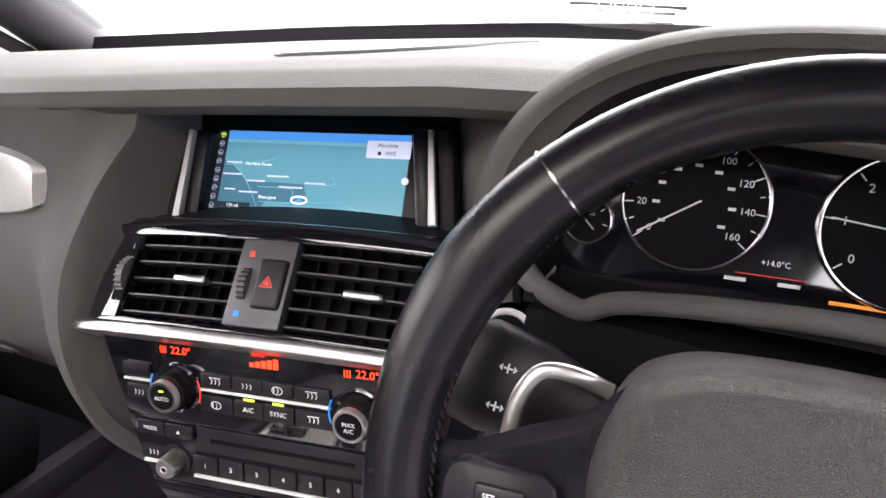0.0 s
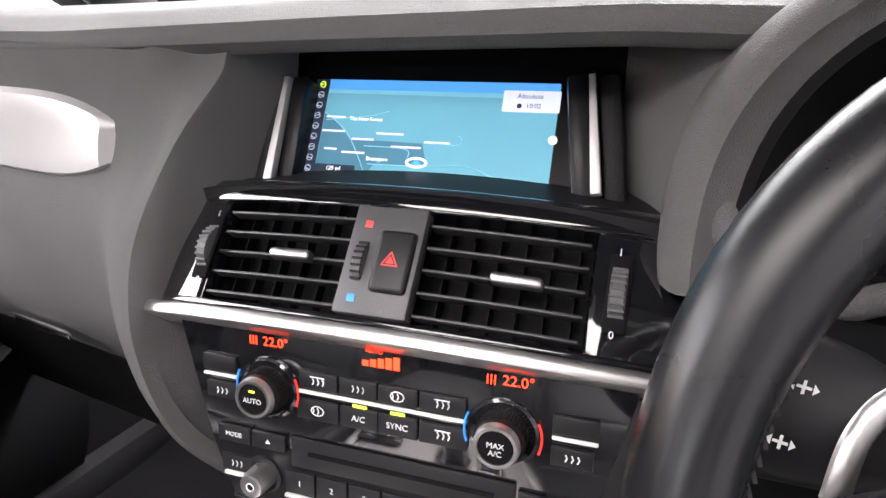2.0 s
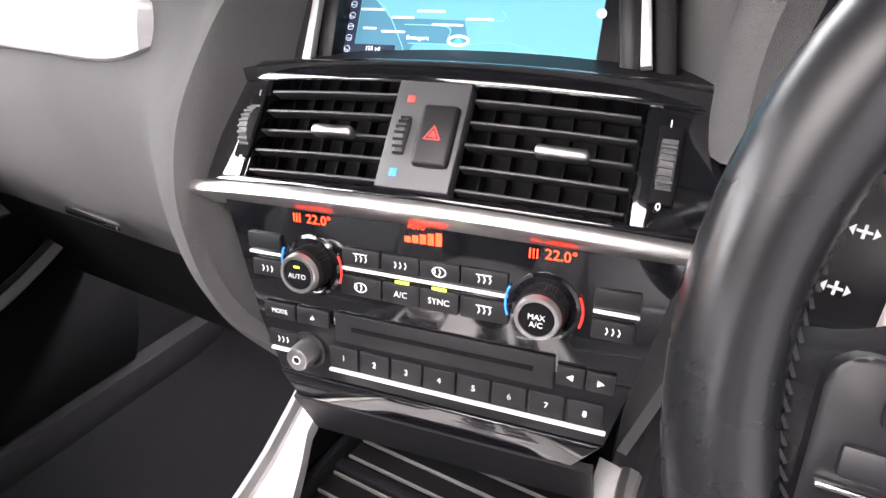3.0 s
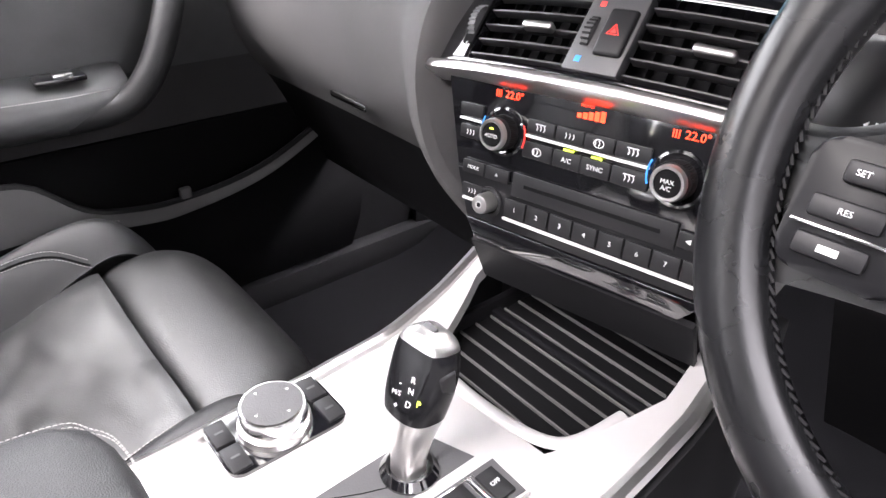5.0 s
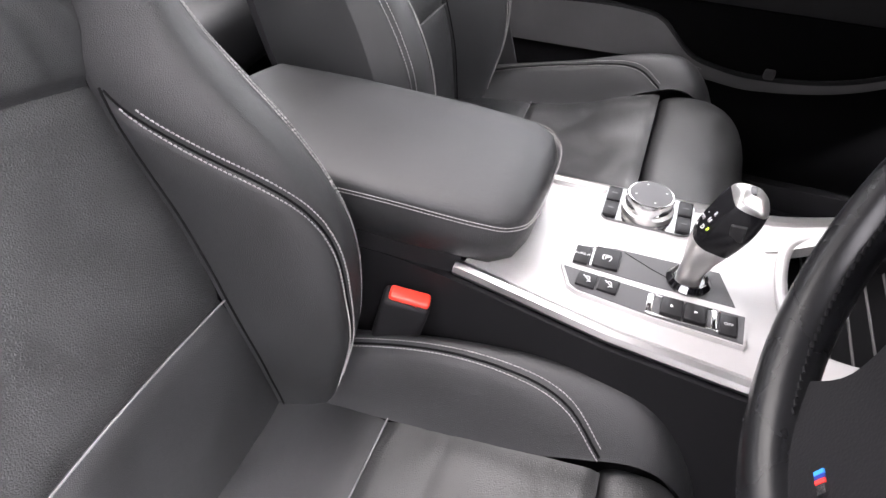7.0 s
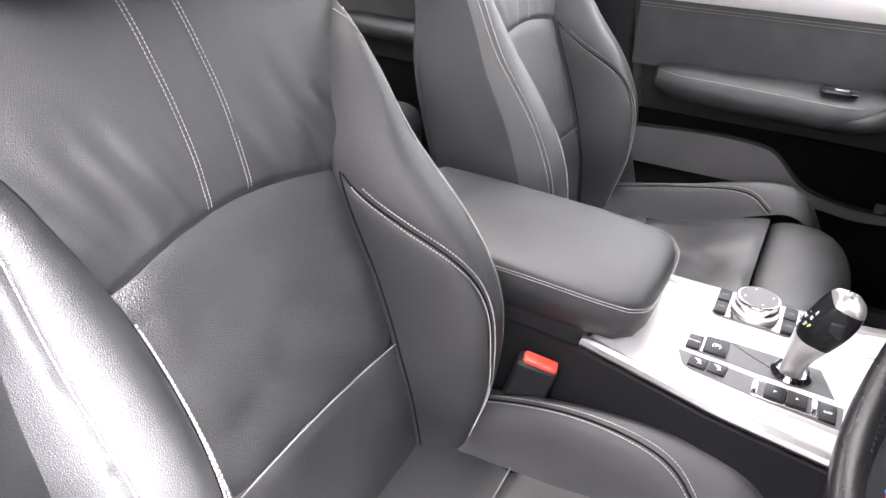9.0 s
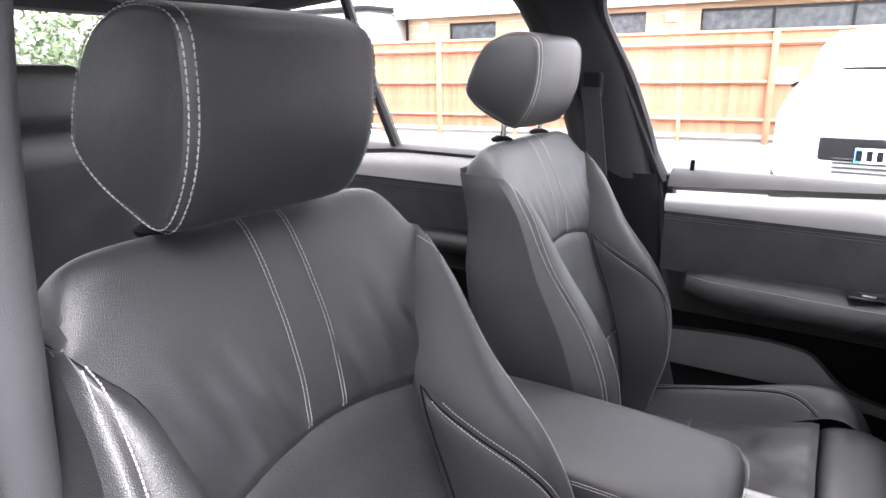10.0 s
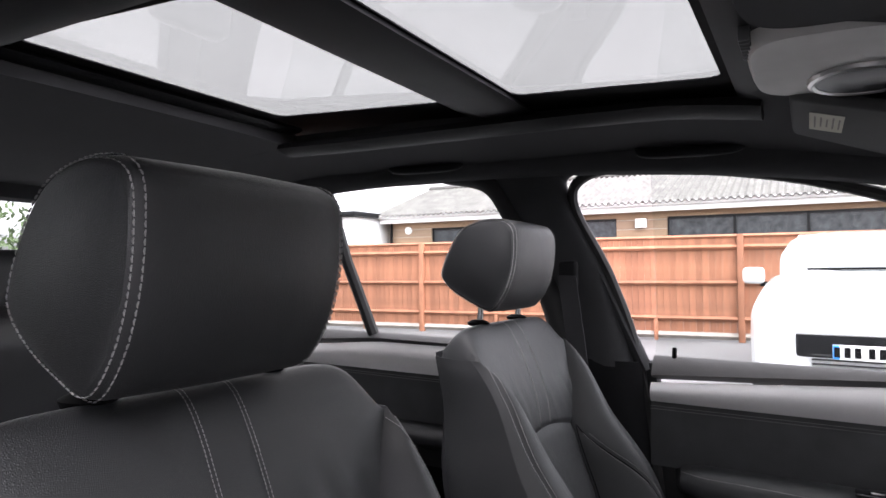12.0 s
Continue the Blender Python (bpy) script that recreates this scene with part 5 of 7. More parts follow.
for x, w, ic, leg in ((-0.0420, 0.0272, 2, ""), (-0.0140, 0.0262, 1, ""), (0.0128, 0.0262, 3, ""), (0.0418, 0.0296, 2, "")):
    btn(panel, x, 0.0238, w, 0.0118, leg, icon=ic)
for x, w, ic, leg in ((-0.0425, 0.0300, 3, ""), (-0.0135, 0.0262, 0, "A/C"), (0.0128, 0.0262, 0, "SYNC"), (0.0425, 0.0310, 2, "")):
    btn(panel, x, 0.0035, w, 0.0140, leg, 0.0058, icon=ic)
cpart("white_line", bx(0.0, 0.0152, 0.0016, 0.114, 0.0022, 0.0024, 0.0006), BRIGHTLINE, panel, "bright line between button rows")
for x in (-0.0125, 0.0130):
    cpart("green_lamp", bx(x, 0.0122, 0.0026, 0.0095, 0.0016, 0.001), GREENGLOW, panel)
for sg, xo in ((-1, -0.1165), (1, 0.1205)):
    btn(panel, xo, 0.0245, 0.026, 0.0115)
    btn(panel, xo + sg * -0.001, 0.0050, 0.024, 0.0120, icon=1)
    cpart("white_line", bx(xo, 0.0160, 0.0016, 0.026, 0.0022, 0.0024, 0.0006), BRIGHTLINE, panel)
for x, t in ((-0.0795, "AUTO"), (0.0790, "MAX\nA/C")):
    cpart("knob_well", lathe([(0.0215, 0), (0.0215, 0.0014), (0.0195, 0.0020), (0.016, 0.0006)], 40, pose(x, 0.0125, 0)), PIANO, panel)
    k = cpart("knob", lathe([(0.0150, 0), (0.0143, 0.010), (0.0134, 0.0165)], 48, pose(x, 0.0125, 0)), BUTTON, panel, "black knurled knob")
    cpart("knob_ring", lathe([(0.0137, 0.0150), (0.0135, 0.0182), (0.0126, 0.0197), (0.0106, 0.0195), (0.0103, 0.0160)], 48, pose(x, 0.0125, 0)), ALU, k, "bright satin ring")
    cpart("knob_grip", join(*[bx(x + 0.0146 * math.cos(a), 0.0125 + 0.0146 * math.sin(a), 0.0065, 0.0011, 0.0011, 0.010) for a in [i * math.pi / 24 for i in range(48)]]), HARD, k)
    cpart("knob_cap", lathe([(0.0104, 0.0185), (0.0100, 0.0192), (0, 0.0194)], 40, pose(x, 0.0125, 0)), DARK, k)
    cpart("legend", words(t, 0.0048, pose(x, 0.0115, 0.0197), 0.0001), WHITE, k, "white printed legend", False)
    if t == "AUTO":
        cpart("green_lamp", bx(x, 0.0180, 0.0196, 0.0040, 0.0013, 0.0006), GREENGLOW, k)
    for sx, mt in ((-1, BLUEPRINT), (1, REDPRINT)):
        cpart("heat_arc", tube([(x + sx * 0.0232 * math.cos(a), 0.0125 + 0.0232 * math.sin(a), 0.0026) for a in [radians(-22 + 6 * i) for i in range(9)]], 0.0008, 5), mt, panel)

radio = thing("radio_panel", "black radio panel with preset buttons and disc slot", "radio", SP(-0.005, -0.02, 0.90))
cpart("fascia", prism([(-0.128, -0.0305), (-0.112, -0.074), (0.122, -0.074), (0.134, -0.0305)], -0.03, 0.0005, 0.001), PANEL, radio)
btn(radio, -0.1080, -0.0265, 0.0255, 0.0120, "MODE", 0.0046)
btn(radio, -0.0810, -0.0265, 0.0260, 0.0120, icon=0)
cpart("eject_mark", raw([(-0.0830, -0.0278, 0.0030), (-0.0790, -0.0278, 0.0030), (-0.0810, -0.0245, 0.0030)], [(0, 1, 2)]), WHITE, radio, smooth=False)
btn(radio, -0.1070, -0.0485, 0.0240, 0.0120, icon=1)
cpart("disc_plate", bx(0.0125, -0.0300, 0.0012, 0.152, 0.0215, 0.0024, 0.0008), BUTTON, radio)
cpart("disc_slot", bx(0.0125, -0.0292, 0.0026, 0.126, 0.0030, 0.0010), DARK, radio)
for x in (0.0985, 0.1165):
    btn(radio, x, -0.0300, 0.0172, 0.0130)
    sg = -1 if x < 0.11 else 1
    cpart("arrow", raw([(x - sg * 0.0018, -0.0322, 0.0030), (x - sg * 0.0018, -0.0278, 0.0030), (x + sg * 0.0026, -0.0300, 0.0030)], [(0, 1, 2)]), WHITE, radio, smooth=False)
cpart("knob_well", lathe([(0.0140, 0), (0.0140, 0.0020), (0.0115, 0.0024), (0.010, 0.0010)], 32, pose(-0.0865, -0.0535, 0)), BUTTON, radio)
k = cpart("volume_knob", lathe([(0.0095, 0), (0.0092, 0.012), (0.0082, 0.0165), (0.0066, 0.0170)], 36, pose(-0.0865, -0.0535, 0)), ALU, radio, "small knurled metal knob")
cpart("knob_cap", lathe([(0.0066, 0.0166), (0, 0.0172)], 24, pose(-0.0865, -0.0535, 0)), BUTTON, k)
cpart("ring_mark", tube([(-0.0865 + 0.0028 * math.cos(a), -0.0535 + 0.0028 * math.sin(a), 0.0173) for a in [q * math.pi / 8 for q in range(16)]], 0.0004, 4, True), WHITE, k)
for i in range(8):
    x = -0.0575 + 0.0238 * i
    btn(radio, x, -0.0530, 0.0222, 0.0165, str(i + 1), 0.0060)
cpart("white_line", bx(0.0265, -0.0638, 0.0020, 0.192, 0.0026, 0.0030, 0.0008), BRIGHTLINE, radio, "bright line below the presets")
cpart("white_line", bx(-0.1075, -0.0570, 0.0020, 0.020, 0.0026, 0.0030, 0.0008), BRIGHTLINE, radio)
lip = thing("lower_stack_lip", "glossy black lip over the open tray", "trim", SP(0, -0.02, 0.88))
cpart("lip", prism([(-0.113, -0.0745), (-0.098, -0.094), (0.104, -0.094), (0.122, -0.0745)], -0.03, 0.002, 0.002), PIANO, lip)
part("overhang", sheet(lambda u, v: S @ Vector((-0.108 + 0.22 * u, -0.030 + 0.022 * v, -0.196 - 0.050 * v)), 6, 6, 0.006), HARD, lip, "matt black overhang")
# start button
st = thing("start_button", "round start stop button with a bright ring", "button", (0.185, 0.03, 1.07))
STF = VF @ pose(0.185, -0.014, -0.0165, 0, 11, 0)
part("ring", lathe([(0.0185, 0), (0.0200, 0.004), (0.0192, 0.0062), (0.0172, 0.0064), (0.0156, 0.0052), (0.0154, 0.0020)], 40, STF), BRIGHTLINE, st, "bright metal ring")
part("cap", lathe([(0.0150, 0), (0.0148, 0.0042), (0, 0.0046)], 40, STF), DARK, st)
part("legend", words("START\nSTOP", 0.0058, STF @ pose(0, 0.001, 0.0049), 0.0001), WHITE, st, smooth=False)

# ---- console controls ----
PADX = [(0.030, -0.352), (0.020, -0.300), (0.0155, -0.190), (0.028, -0.182), (0.079, -0.166), (0.1175, -0.168), (0.113, -0.250), (0.104, -0.325), (0.098, -0.336), (0.070, -0.348)]
shifter = thing("shifter_surround", "grey gear selector surround with switches", "control panel", (0.065, -0.26, 0.803))
part("base", prism(PADX[::-1], CT - 0.002, CT + 0.0042, 0.0015), SILVER, shifter, "bright frame")
part("upper_plate", prism([(0.0375, -0.338), (0.0275, -0.300), (0.0255, -0.195), (0.070, -0.178), (0.070, -0.255), (0.066, -0.338)][::-1], CT + 0.002, CT + 0.0046, 0.0005), GREYPLATE, shifter)
part("lower_plate", prism([(0.0725, -0.345), (0.0790, -0.255), (0.0800, -0.169), (0.1155, -0.170), (0.111, -0.250), (0.102, -0.325), (0.096, -0.334)][::-1], CT + 0.002, CT + 0.0050, 0.0005), GREYPLATE, shifter)


def cbtn(x, y, sx, sy, t="", size=0.006, rz=0.0, lift=0.0045):
    b = part("button", bx(0, 0, lift / 2, sx, sy, lift, 0.0012, m=pose(x, y, CT + 0.0035, 0, 0, rz)), BUTTON, shifter)
    if t:
        part("legend", words(t, size, pose(x, y, CT + 0.0036 + lift, 0, 0, 90 + rz), 0.0001), WHITE, b, smooth=False)
    return b


cbtn(0.0520, -0.3305, 0.026, 0.015, "AUTO H", 0.0042)
cbtn(0.0485, -0.3055, 0.030, 0.026, "(P)", 0.0095)
part("chrome_line", bx(0.0505, -0.3200, CT + 0.0055, 0.028, 0.0014, 0.002), CHROME, shifter)
for y in (-0.3190, -0.2975):
    b = cbtn(0.0875, y, 0.019, 0.0195, rz=-4)
    part("symbol", join(tube([(0.0875 + 0.004 * math.cos(a), y + 0.003 * math.sin(a), CT + 0.0085) for a in [q * math.pi / 4 for q in range(6)]], 0.0005, 4), tube([(0.083, y - 0.004, CT + 0.0085), (0.091, y + 0.004, CT + 0.0085)], 0.0005, 4)), WHITE, b)
part("toggle_frame", join(bx(0.0825, -0.2240, CT + 0.005, 0.0025, 0.066, 0.003, 0.001), bx(0.1085, -0.2240, CT + 0.005, 0.0025, 0.066, 0.003, 0.001), bx(0.0955, -0.2560, CT + 0.005, 0.026, 0.006, 0.003, 0.001), bx(0.0955, -0.1965, CT + 0.005, 0.026, 0.006, 0.003, 0.001)), CHROME, shifter, "bright toggle frame")
for y in (-0.2360, -0.2140):
    b = cbtn(0.0955, y, 0.022, 0.0205, lift=0.006)
    part("arrow", raw([(0.0935, y - 0.0015, CT + 0.0097), (0.0975, y - 0.0015, CT + 0.0097), (0.0955, y + 0.0018, CT + 0.0097)], [(0, 1, 2)]), WHITE, b, smooth=False)
cbtn(0.0985, -0.1840, 0.026, 0.0165, "OFF", 0.0050)
part("line", tube([(0.030, -0.290, CT + 0.0045), (0.045, -0.262, CT + 0.0045), (0.052, -0.245, CT + 0.0045)], 0.0006, 4), DARK, shifter)

lever = thing("gear_lever", "silver and black gear selector lever with printed pattern", "gear lever", (0.050, -0.224, 0.805))
part("boot_ring", lathe([(0.0215, 0), (0.0220, 0.004), (0.0175, 0.009), (0.0150, 0.006)], 36, pose(0.050, -0.224, CT + 0.003)), PIANO, lever)


LF = basis((0.0525, -0.2290, 0.888), (1, 0.36, 0.08), (-0.14, 0.50, 0.85))
FLAT = LF.inverted()


def lever_skin(z0, z1, grow=0.0, n=14, seg=56):
    """A length of the lever's one smooth body, with its flattened pattern face."""
    rings = []
    for i in range(n + 1):
        z = z0 + (z1 - z0) * i / n
        y = flow(z, [(0.806, -0.2245), (0.826, -0.2245), (0.846, -0.2215), (0.866, -0.2150), (0.888, -0.2055), (0.908, -0.1985), (0.919, -0.1950)])
        x = flow(z, [(0.806, 0.050), (0.826, 0.0498), (0.850, 0.0478), (0.880, 0.0440), (0.919, 0.0385)])
        a = flow(z, [(0.806, 0.0125), (0.824, 0.0118), (0.840, 0.0142), (0.858, 0.0182), (0.875, 0.0208), (0.895, 0.0208), (0.907, 0.0190), (0.914, 0.0158), (0.919, 0.0085)]) + grow
        ring = []
        for k in range(seg):
            q = 2 * math.pi * k / seg
            cs, sn = math.cos(q), math.sin(q)
            p = Vector((x + a * math.copysign(abs(cs) ** 0.72, cs), y + a * math.copysign(abs(sn) ** 0.72, sn), z - 0.36 * a * sn))
            f = FLAT @ p
            if f.z > -0.0022:
                f.z = -0.0022 + 0.12 * (f.z + 0.0022) + grow
                p = LF @ f
            ring.append(tuple(p))
        rings.append(ring)
    return loft(rings)


LEVERBLACK = mk("lever_black", (0.006, 0.006, 0.007), 0.22, vary=0.05, spec=0.25)
part("stem", lever_skin(0.806, 0.8625), ALU, lever, "satin silver lever stem")
part("head", lever_skin(0.8615, 0.9085, 0.0003, 18), LEVERBLACK, lever, "glossy black lever head with a flat pattern face")
part("cap", lever_skin(0.9080, 0.919, 0.0, 10), ALU, lever, "satin silver cap")
for t, x, y, mt in (("R", 0.003, 0.0100, WHITE), ("N", 0.003, 0.0025, WHITE), ("D", 0.003, -0.0065, WHITE), ("M/S", -0.0075, -0.0010, WHITE), ("P", 0.0105, -0.0040, GREENGLOW), ("+", -0.006, -0.0095, WHITE), ("-", -0.006, 0.006, WHITE)):
    part("pattern", words(t, 0.0062 if t != "M/S" else 0.0046, LF @ pose(x, y, -0.0007), 0.0001), mt, lever, smooth=False)
part("side_button", bx(0.0628, -0.2020, 0.888, 0.004, 0.014, 0.018, 0.0018, 3), BUTTON, lever)
part("park_button", bx(0, 0, 0, 0.012, 0.012, 0.004, 0.0012, m=pose(0.0395, -0.2010, 0.9185, 18)), GREYPLATE, lever, "grey square park button")

idr = thing("rotary_controller", "silver rotary controller with surrounding menu buttons", "controller", (-0.052, -0.278, 0.803))
part("plate", prism(rrect(0.062, 0.100, 0.012, 5, -0.054, -0.2765), CT - 0.002, CT + 0.003, 0.001), PIANO, idr)
for y in (-0.3165, -0.2365):
    for x in (-0.0685, -0.0395):
        part("button", bx(x, y, CT + 0.004, 0.026, 0.0155, 0.004, 0.0012), BUTTON, idr)
        part("legend", bx(x, y, CT + 0.0062, 0.0022, 0.007, 0.0003), GREYPLATE, idr, "pale bar of illegible print")
part("skirt", lathe([(0.0290, 0), (0.0285, 0.006), (0.0260, 0.0075)], 48, pose(-0.053, -0.2775, CT + 0.003)), ALU, idr)
k = part("knob", lathe([(0.0245, 0.006), (0.0262, 0.010), (0.0262, 0.019), (0.0250, 0.0225), (0.0238, 0.0228)], 56, pose(-0.053, -0.2775, CT + 0.003)), CHROME, idr, "knurled satin metal ring")
part("cap", lathe([(0.0238, 0.0222), (0.0232, 0.0232), (0, 0.0236)], 48, pose(-0.053, -0.2775, CT + 0.003)), GREYPLATE, k)
for a in range(4):
    q = radians(90 * a + 20)
    part("arrow", lathe([(0.0014, 0), (0.0014, 0.0004), (0, 0.0004)], 3, pose(-0.053 + 0.017 * math.cos(q), -0.2775 + 0.017 * math.sin(q), CT + 0.0264)), WHITE, k)

# ---- steering wheel ----
WH = basis((0.3616, -0.1238, 1.0979), (1, 0.0727, 0), (0, 0.390, 0.921))
RIM_LEATHER = mk("rim_leather", (0.007, 0.0072, 0.008), 0.27, spec=0.45, vary=0.25, vscale=20, fine=1300, bump=0.05, grain="cells", rvary=0.3)
HUB_SKIN = mk("airbag_skin", (0.036, 0.036, 0.036), 0.42, vary=0.1, fine=900, bump=0.8, grain="cells", wrinkle=0.3)
wheel = thing("steering_wheel", "black leather sports steering wheel with airbag hub", "steering wheel", (0.359, -0.122, 1.112))
RIM = 0.1718


rim = part("rim", tube([(RIM * math.cos(a), RIM * math.sin(a), 0.0) for a in [2 * math.pi * i / 96 for i in range(96)]], [0.0168 + 0.0022 * math.exp(-((math.degrees(2 * math.pi * i / 96) - 150) / 18) ** 2) + 0.0022 * math.exp(-((math.degrees(2 * math.pi * i / 96) - 30) / 18) ** 2) for i in range(96)], 18, True), RIM_LEATHER, wheel, "thick smooth leather rim", m=WH)
for a in (133, 47):
    part("rim_seam", tube([(0, 0, 0), (0.001, 0, 0)], 0.0186, 20), CHROME, rim, m=WH @ pose(RIM * math.cos(radians(a)), RIM * math.sin(radians(a)), 0, 0, 0, a + 90))
# lacing on the inner side of the rim
for a0, a1 in ((138, 250), (290, 402)):
    part("lacing", join(*[bx(0, 0, 0, 0.0012, 0.0045, 0.0014, 0, m=pose((RIM - 0.0168) * math.cos(a), (RIM - 0.0168) * math.sin(a), 0.004, 0, 0, math.degrees(a) + 25)) for a in [radians(a0 + (a1 - a0) * i / 60) for i in range(61)]]), HARD, rim, m=WH)
HUB = [(-0.078, 0.044), (-0.060, 0.058), (-0.030, 0.0635), (0.030, 0.0635), (0.060, 0.058), (0.078, 0.044), (0.088, 0.012), (0.084, -0.030), (0.066, -0.062), (0.035, -0.080), (-0.035, -0.080), (-0.066, -0.062), (-0.084, -0.030), (-0.088, 0.012)]
hubo = [(p.x, p.y) for p in curve([(x, y, 0) for x, y in HUB], 56, True)]
part("hub", loft([[(x * k, -0.008 + (y + 0.008) * k, z) for x, y in hubo] for k, z in ((1.0, -0.035), (1.0, -0.004), (0.985, 0.006), (0.95, 0.014), (0.88, 0.019), (0.70, 0.023), (0.40, 0.025), (0.05, 0.0255))]), HUB_SKIN, wheel, "grained airbag cover", m=WH)
for sg in (-1, 1):
    def spoke(u, v, sg=sg):
        x = 0.074 + 0.088 * u
        yt = flow(u, [(0, 0.048), (0.22, 0.030), (0.48, 0.019), (0.78, 0.006), (1, 0.004)])
        yb = flow(u, [(0, -0.056), (0.5, -0.060), (1, -0.066)])
        w = 1 - v
        return (sg * x, yt + (yb - yt) * w, 0.004 * math.exp(-(w / 0.22) ** 2) - 0.006 * math.exp(-(w / 0.05) ** 2) - 0.003 * u)
    part("spoke", sheet(spoke, 20, 24, 0.016 * sg), RIM_LEATHER, wheel, "smooth black spoke", m=WH)
    pod = part("switch_pod", prism(rrect(0.050, 0.056, 0.010, 5, sg * 0.122, -0.026), -0.002, 0.009, 0.002, m=WH), PANEL, wheel)
    for i, t in enumerate(("SET", "RES", "") if sg < 0 else ("", "", "")):
        part("switch", bx(sg * (0.126 - 0.004 * (i == 0)), -0.0105 - 0.0160 * i, 0.011, 0.028 - 0.006 * (i == 0), 0.0095, 0.004, 0.002, m=WH), BUTTON, pod)
        if t:
            part("legend", words(t, 0.0036, WH @ pose(sg * 0.126, -0.0105 - 0.0160 * i, 0.0137), 0.0001), WHITE, pod, smooth=False)
        else:
            part("legend", bx(sg * 0.126, -0.0105 - 0.016 * i, 0.0137, 0.008, 0.003, 0.0003, m=WH), WHITE, pod)
    part("switch_line", bx(sg * 0.124, -0.0345, 0.0115, 0.040, 0.0016, 0.004, 0.0005, m=WH), CHROME, pod)
    part("paddle", tube(curve([(sg * 0.128, 0.004, -0.024), (sg * 0.125, 0.026, -0.022), (sg * 0.116, 0.040, -0.022), (sg * 0.100, 0.041, -0.024), (sg * 0.084, 0.036, -0.03)], 24), 0.0042, 10, flat=0.6), ALU, wheel, "silver shift paddle", m=WH)
def lspoke(u, v):
    w = lerp(v, [(0, 0.074), (0.5, 0.062), (1, 0.080)])
    return ((2 * u - 1) * w, -0.066 - 0.092 * v, -0.002 + 0.006 * math.cos((u - 0.5) * math.pi))


part("lower_spoke", sheet(lspoke, 14, 14, -0.018), HARD, wheel, "black lower spoke", m=WH)
for i, mt in enumerate((BLUEPRINT, mk("dark_blue_print", (0.02, 0.04, 0.25), 0.4), REDPRINT)):
    part("badge_bar", bx(-0.010 + 0.0024 * i, -0.134, 0.0052, 0.0022, 0.006, 0.001, m=WH), mt, wheel, "small tricolour badge")
part("badge_tail", bx(-0.001, -0.134, 0.0052, 0.005, 0.005, 0.001, m=WH), CHROME, wheel)
part("column_shroud", loft([[(0.062 * k * math.cos(a), -0.012 + 0.052 * k * math.sin(a), z) for a in [2 * math.pi * i / 28 for i in range(28)]] for k, z in ((0.85, -0.035), (1.0, -0.06), (1.08, -0.12), (1.15, -0.20))]), HARD, wheel, m=WH)

stalk = thing("indicator_stalk", "black indicator and light stalk with white symbols", "stalk", (0.30, -0.08, 1.10))
STK = WH @ pose(-0.110, 0.022, -0.062, 0, 0, -6)
part("arm", loft([[(x, (0.0 + b * math.sin(q)), a * math.cos(q)) for q in [2 * math.pi * i / 20 for i in range(20)]] for x, a, b in ((0.06, 0.008, 0.010), (0.02, 0.010, 0.015), (-0.01, 0.012, 0.026), (-0.040, 0.013, 0.031), (-0.056, 0.011, 0.028), (-0.062, 0.006, 0.016))]), BUTTON, stalk, m=STK)
for x, y in ((-0.028, 0.009), (-0.030, -0.012), (-0.066, 0.010), (-0.066, -0.008)):
    part("symbol", join(bx(x, y, 0.0128, 0.005, 0.0010, 0.0006), bx(x, y, 0.0128, 0.0010, 0.005, 0.0006), raw([(x - 0.005, y, 0.013), (x - 0.003, y + 0.002, 0.013), (x - 0.003, y - 0.002, 0.013)], [(0, 1, 2)]), raw([(x + 0.005, y, 0.013), (x + 0.003, y - 0.002, 0.013), (x + 0.003, y + 0.002, 0.013)], [(0, 1, 2)])), WHITE, stalk, smooth=False, m=STK)

# ---- instruments ----
cluster = thing("instrument_cluster", "dark instrument cluster with chrome ringed dials", "instruments", (0.37, 0.12, 1.07))
CL = basis((0.362, 0.118, 1.138), (1, 0.02, 0.02), (0, 0.30, 0.95))
part("face", prism(rrect(0.335, 0.150, 0.03, 5, 0.006, -0.006), -0.01, 0.0, m=CL), PIANO, cluster, "glossy black dial face", smooth=False)


def dial(cx, cy, r, name):
    d = part(name, tube([(cx + r * math.cos(a), cy + r * math.sin(a), 0.003) for a in [2 * math.pi * i / 56 for i in range(56)]], 0.0016, 8, True), CHROME, cluster, "chrome dial ring", m=CL)
    part("dial_face", lathe([(r - 0.001, 0.0), (r - 0.001, 0.0014), (0, 0.0014)], 48, CL @ pose(cx, cy, 0)), DARK, d)
    return d


sp = dial(-0.070, 0.0185, 0.0490, "speed_dial")
for i in range(17):
    a = radians(218 - 256 * i / 16)
    part("tick", bx(0, 0, 0, 0.006 if i % 2 == 0 else 0.0035, 0.0008, 0.0003, m=CL @ pose(-0.070 + 0.0440 * math.cos(a), 0.0185 + 0.0440 * math.sin(a), 0.0018, 0, 0, math.degrees(a))), WHITE, sp)
for i, t in enumerate(("0", "20", "40", "60", "80", "100", "120", "140", "160")):
    a = radians(218 - 256 * i / 8)
    part("figure", words(t, 0.0070, CL @ pose(-0.070 + 0.0355 * math.cos(a), 0.0185 + 0.0355 * math.sin(a), 0.0020), 0.0001), WHITE, sp, smooth=False)
    part("small_figure", bx(0, 0, 0, 0.005, 0.0022, 0.0003, m=CL @ pose(-0.070 + 0.0255 * math.cos(a), 0.0185 + 0.0255 * math.sin(a), 0.0020)), WHITE, sp)
a = radians(216)
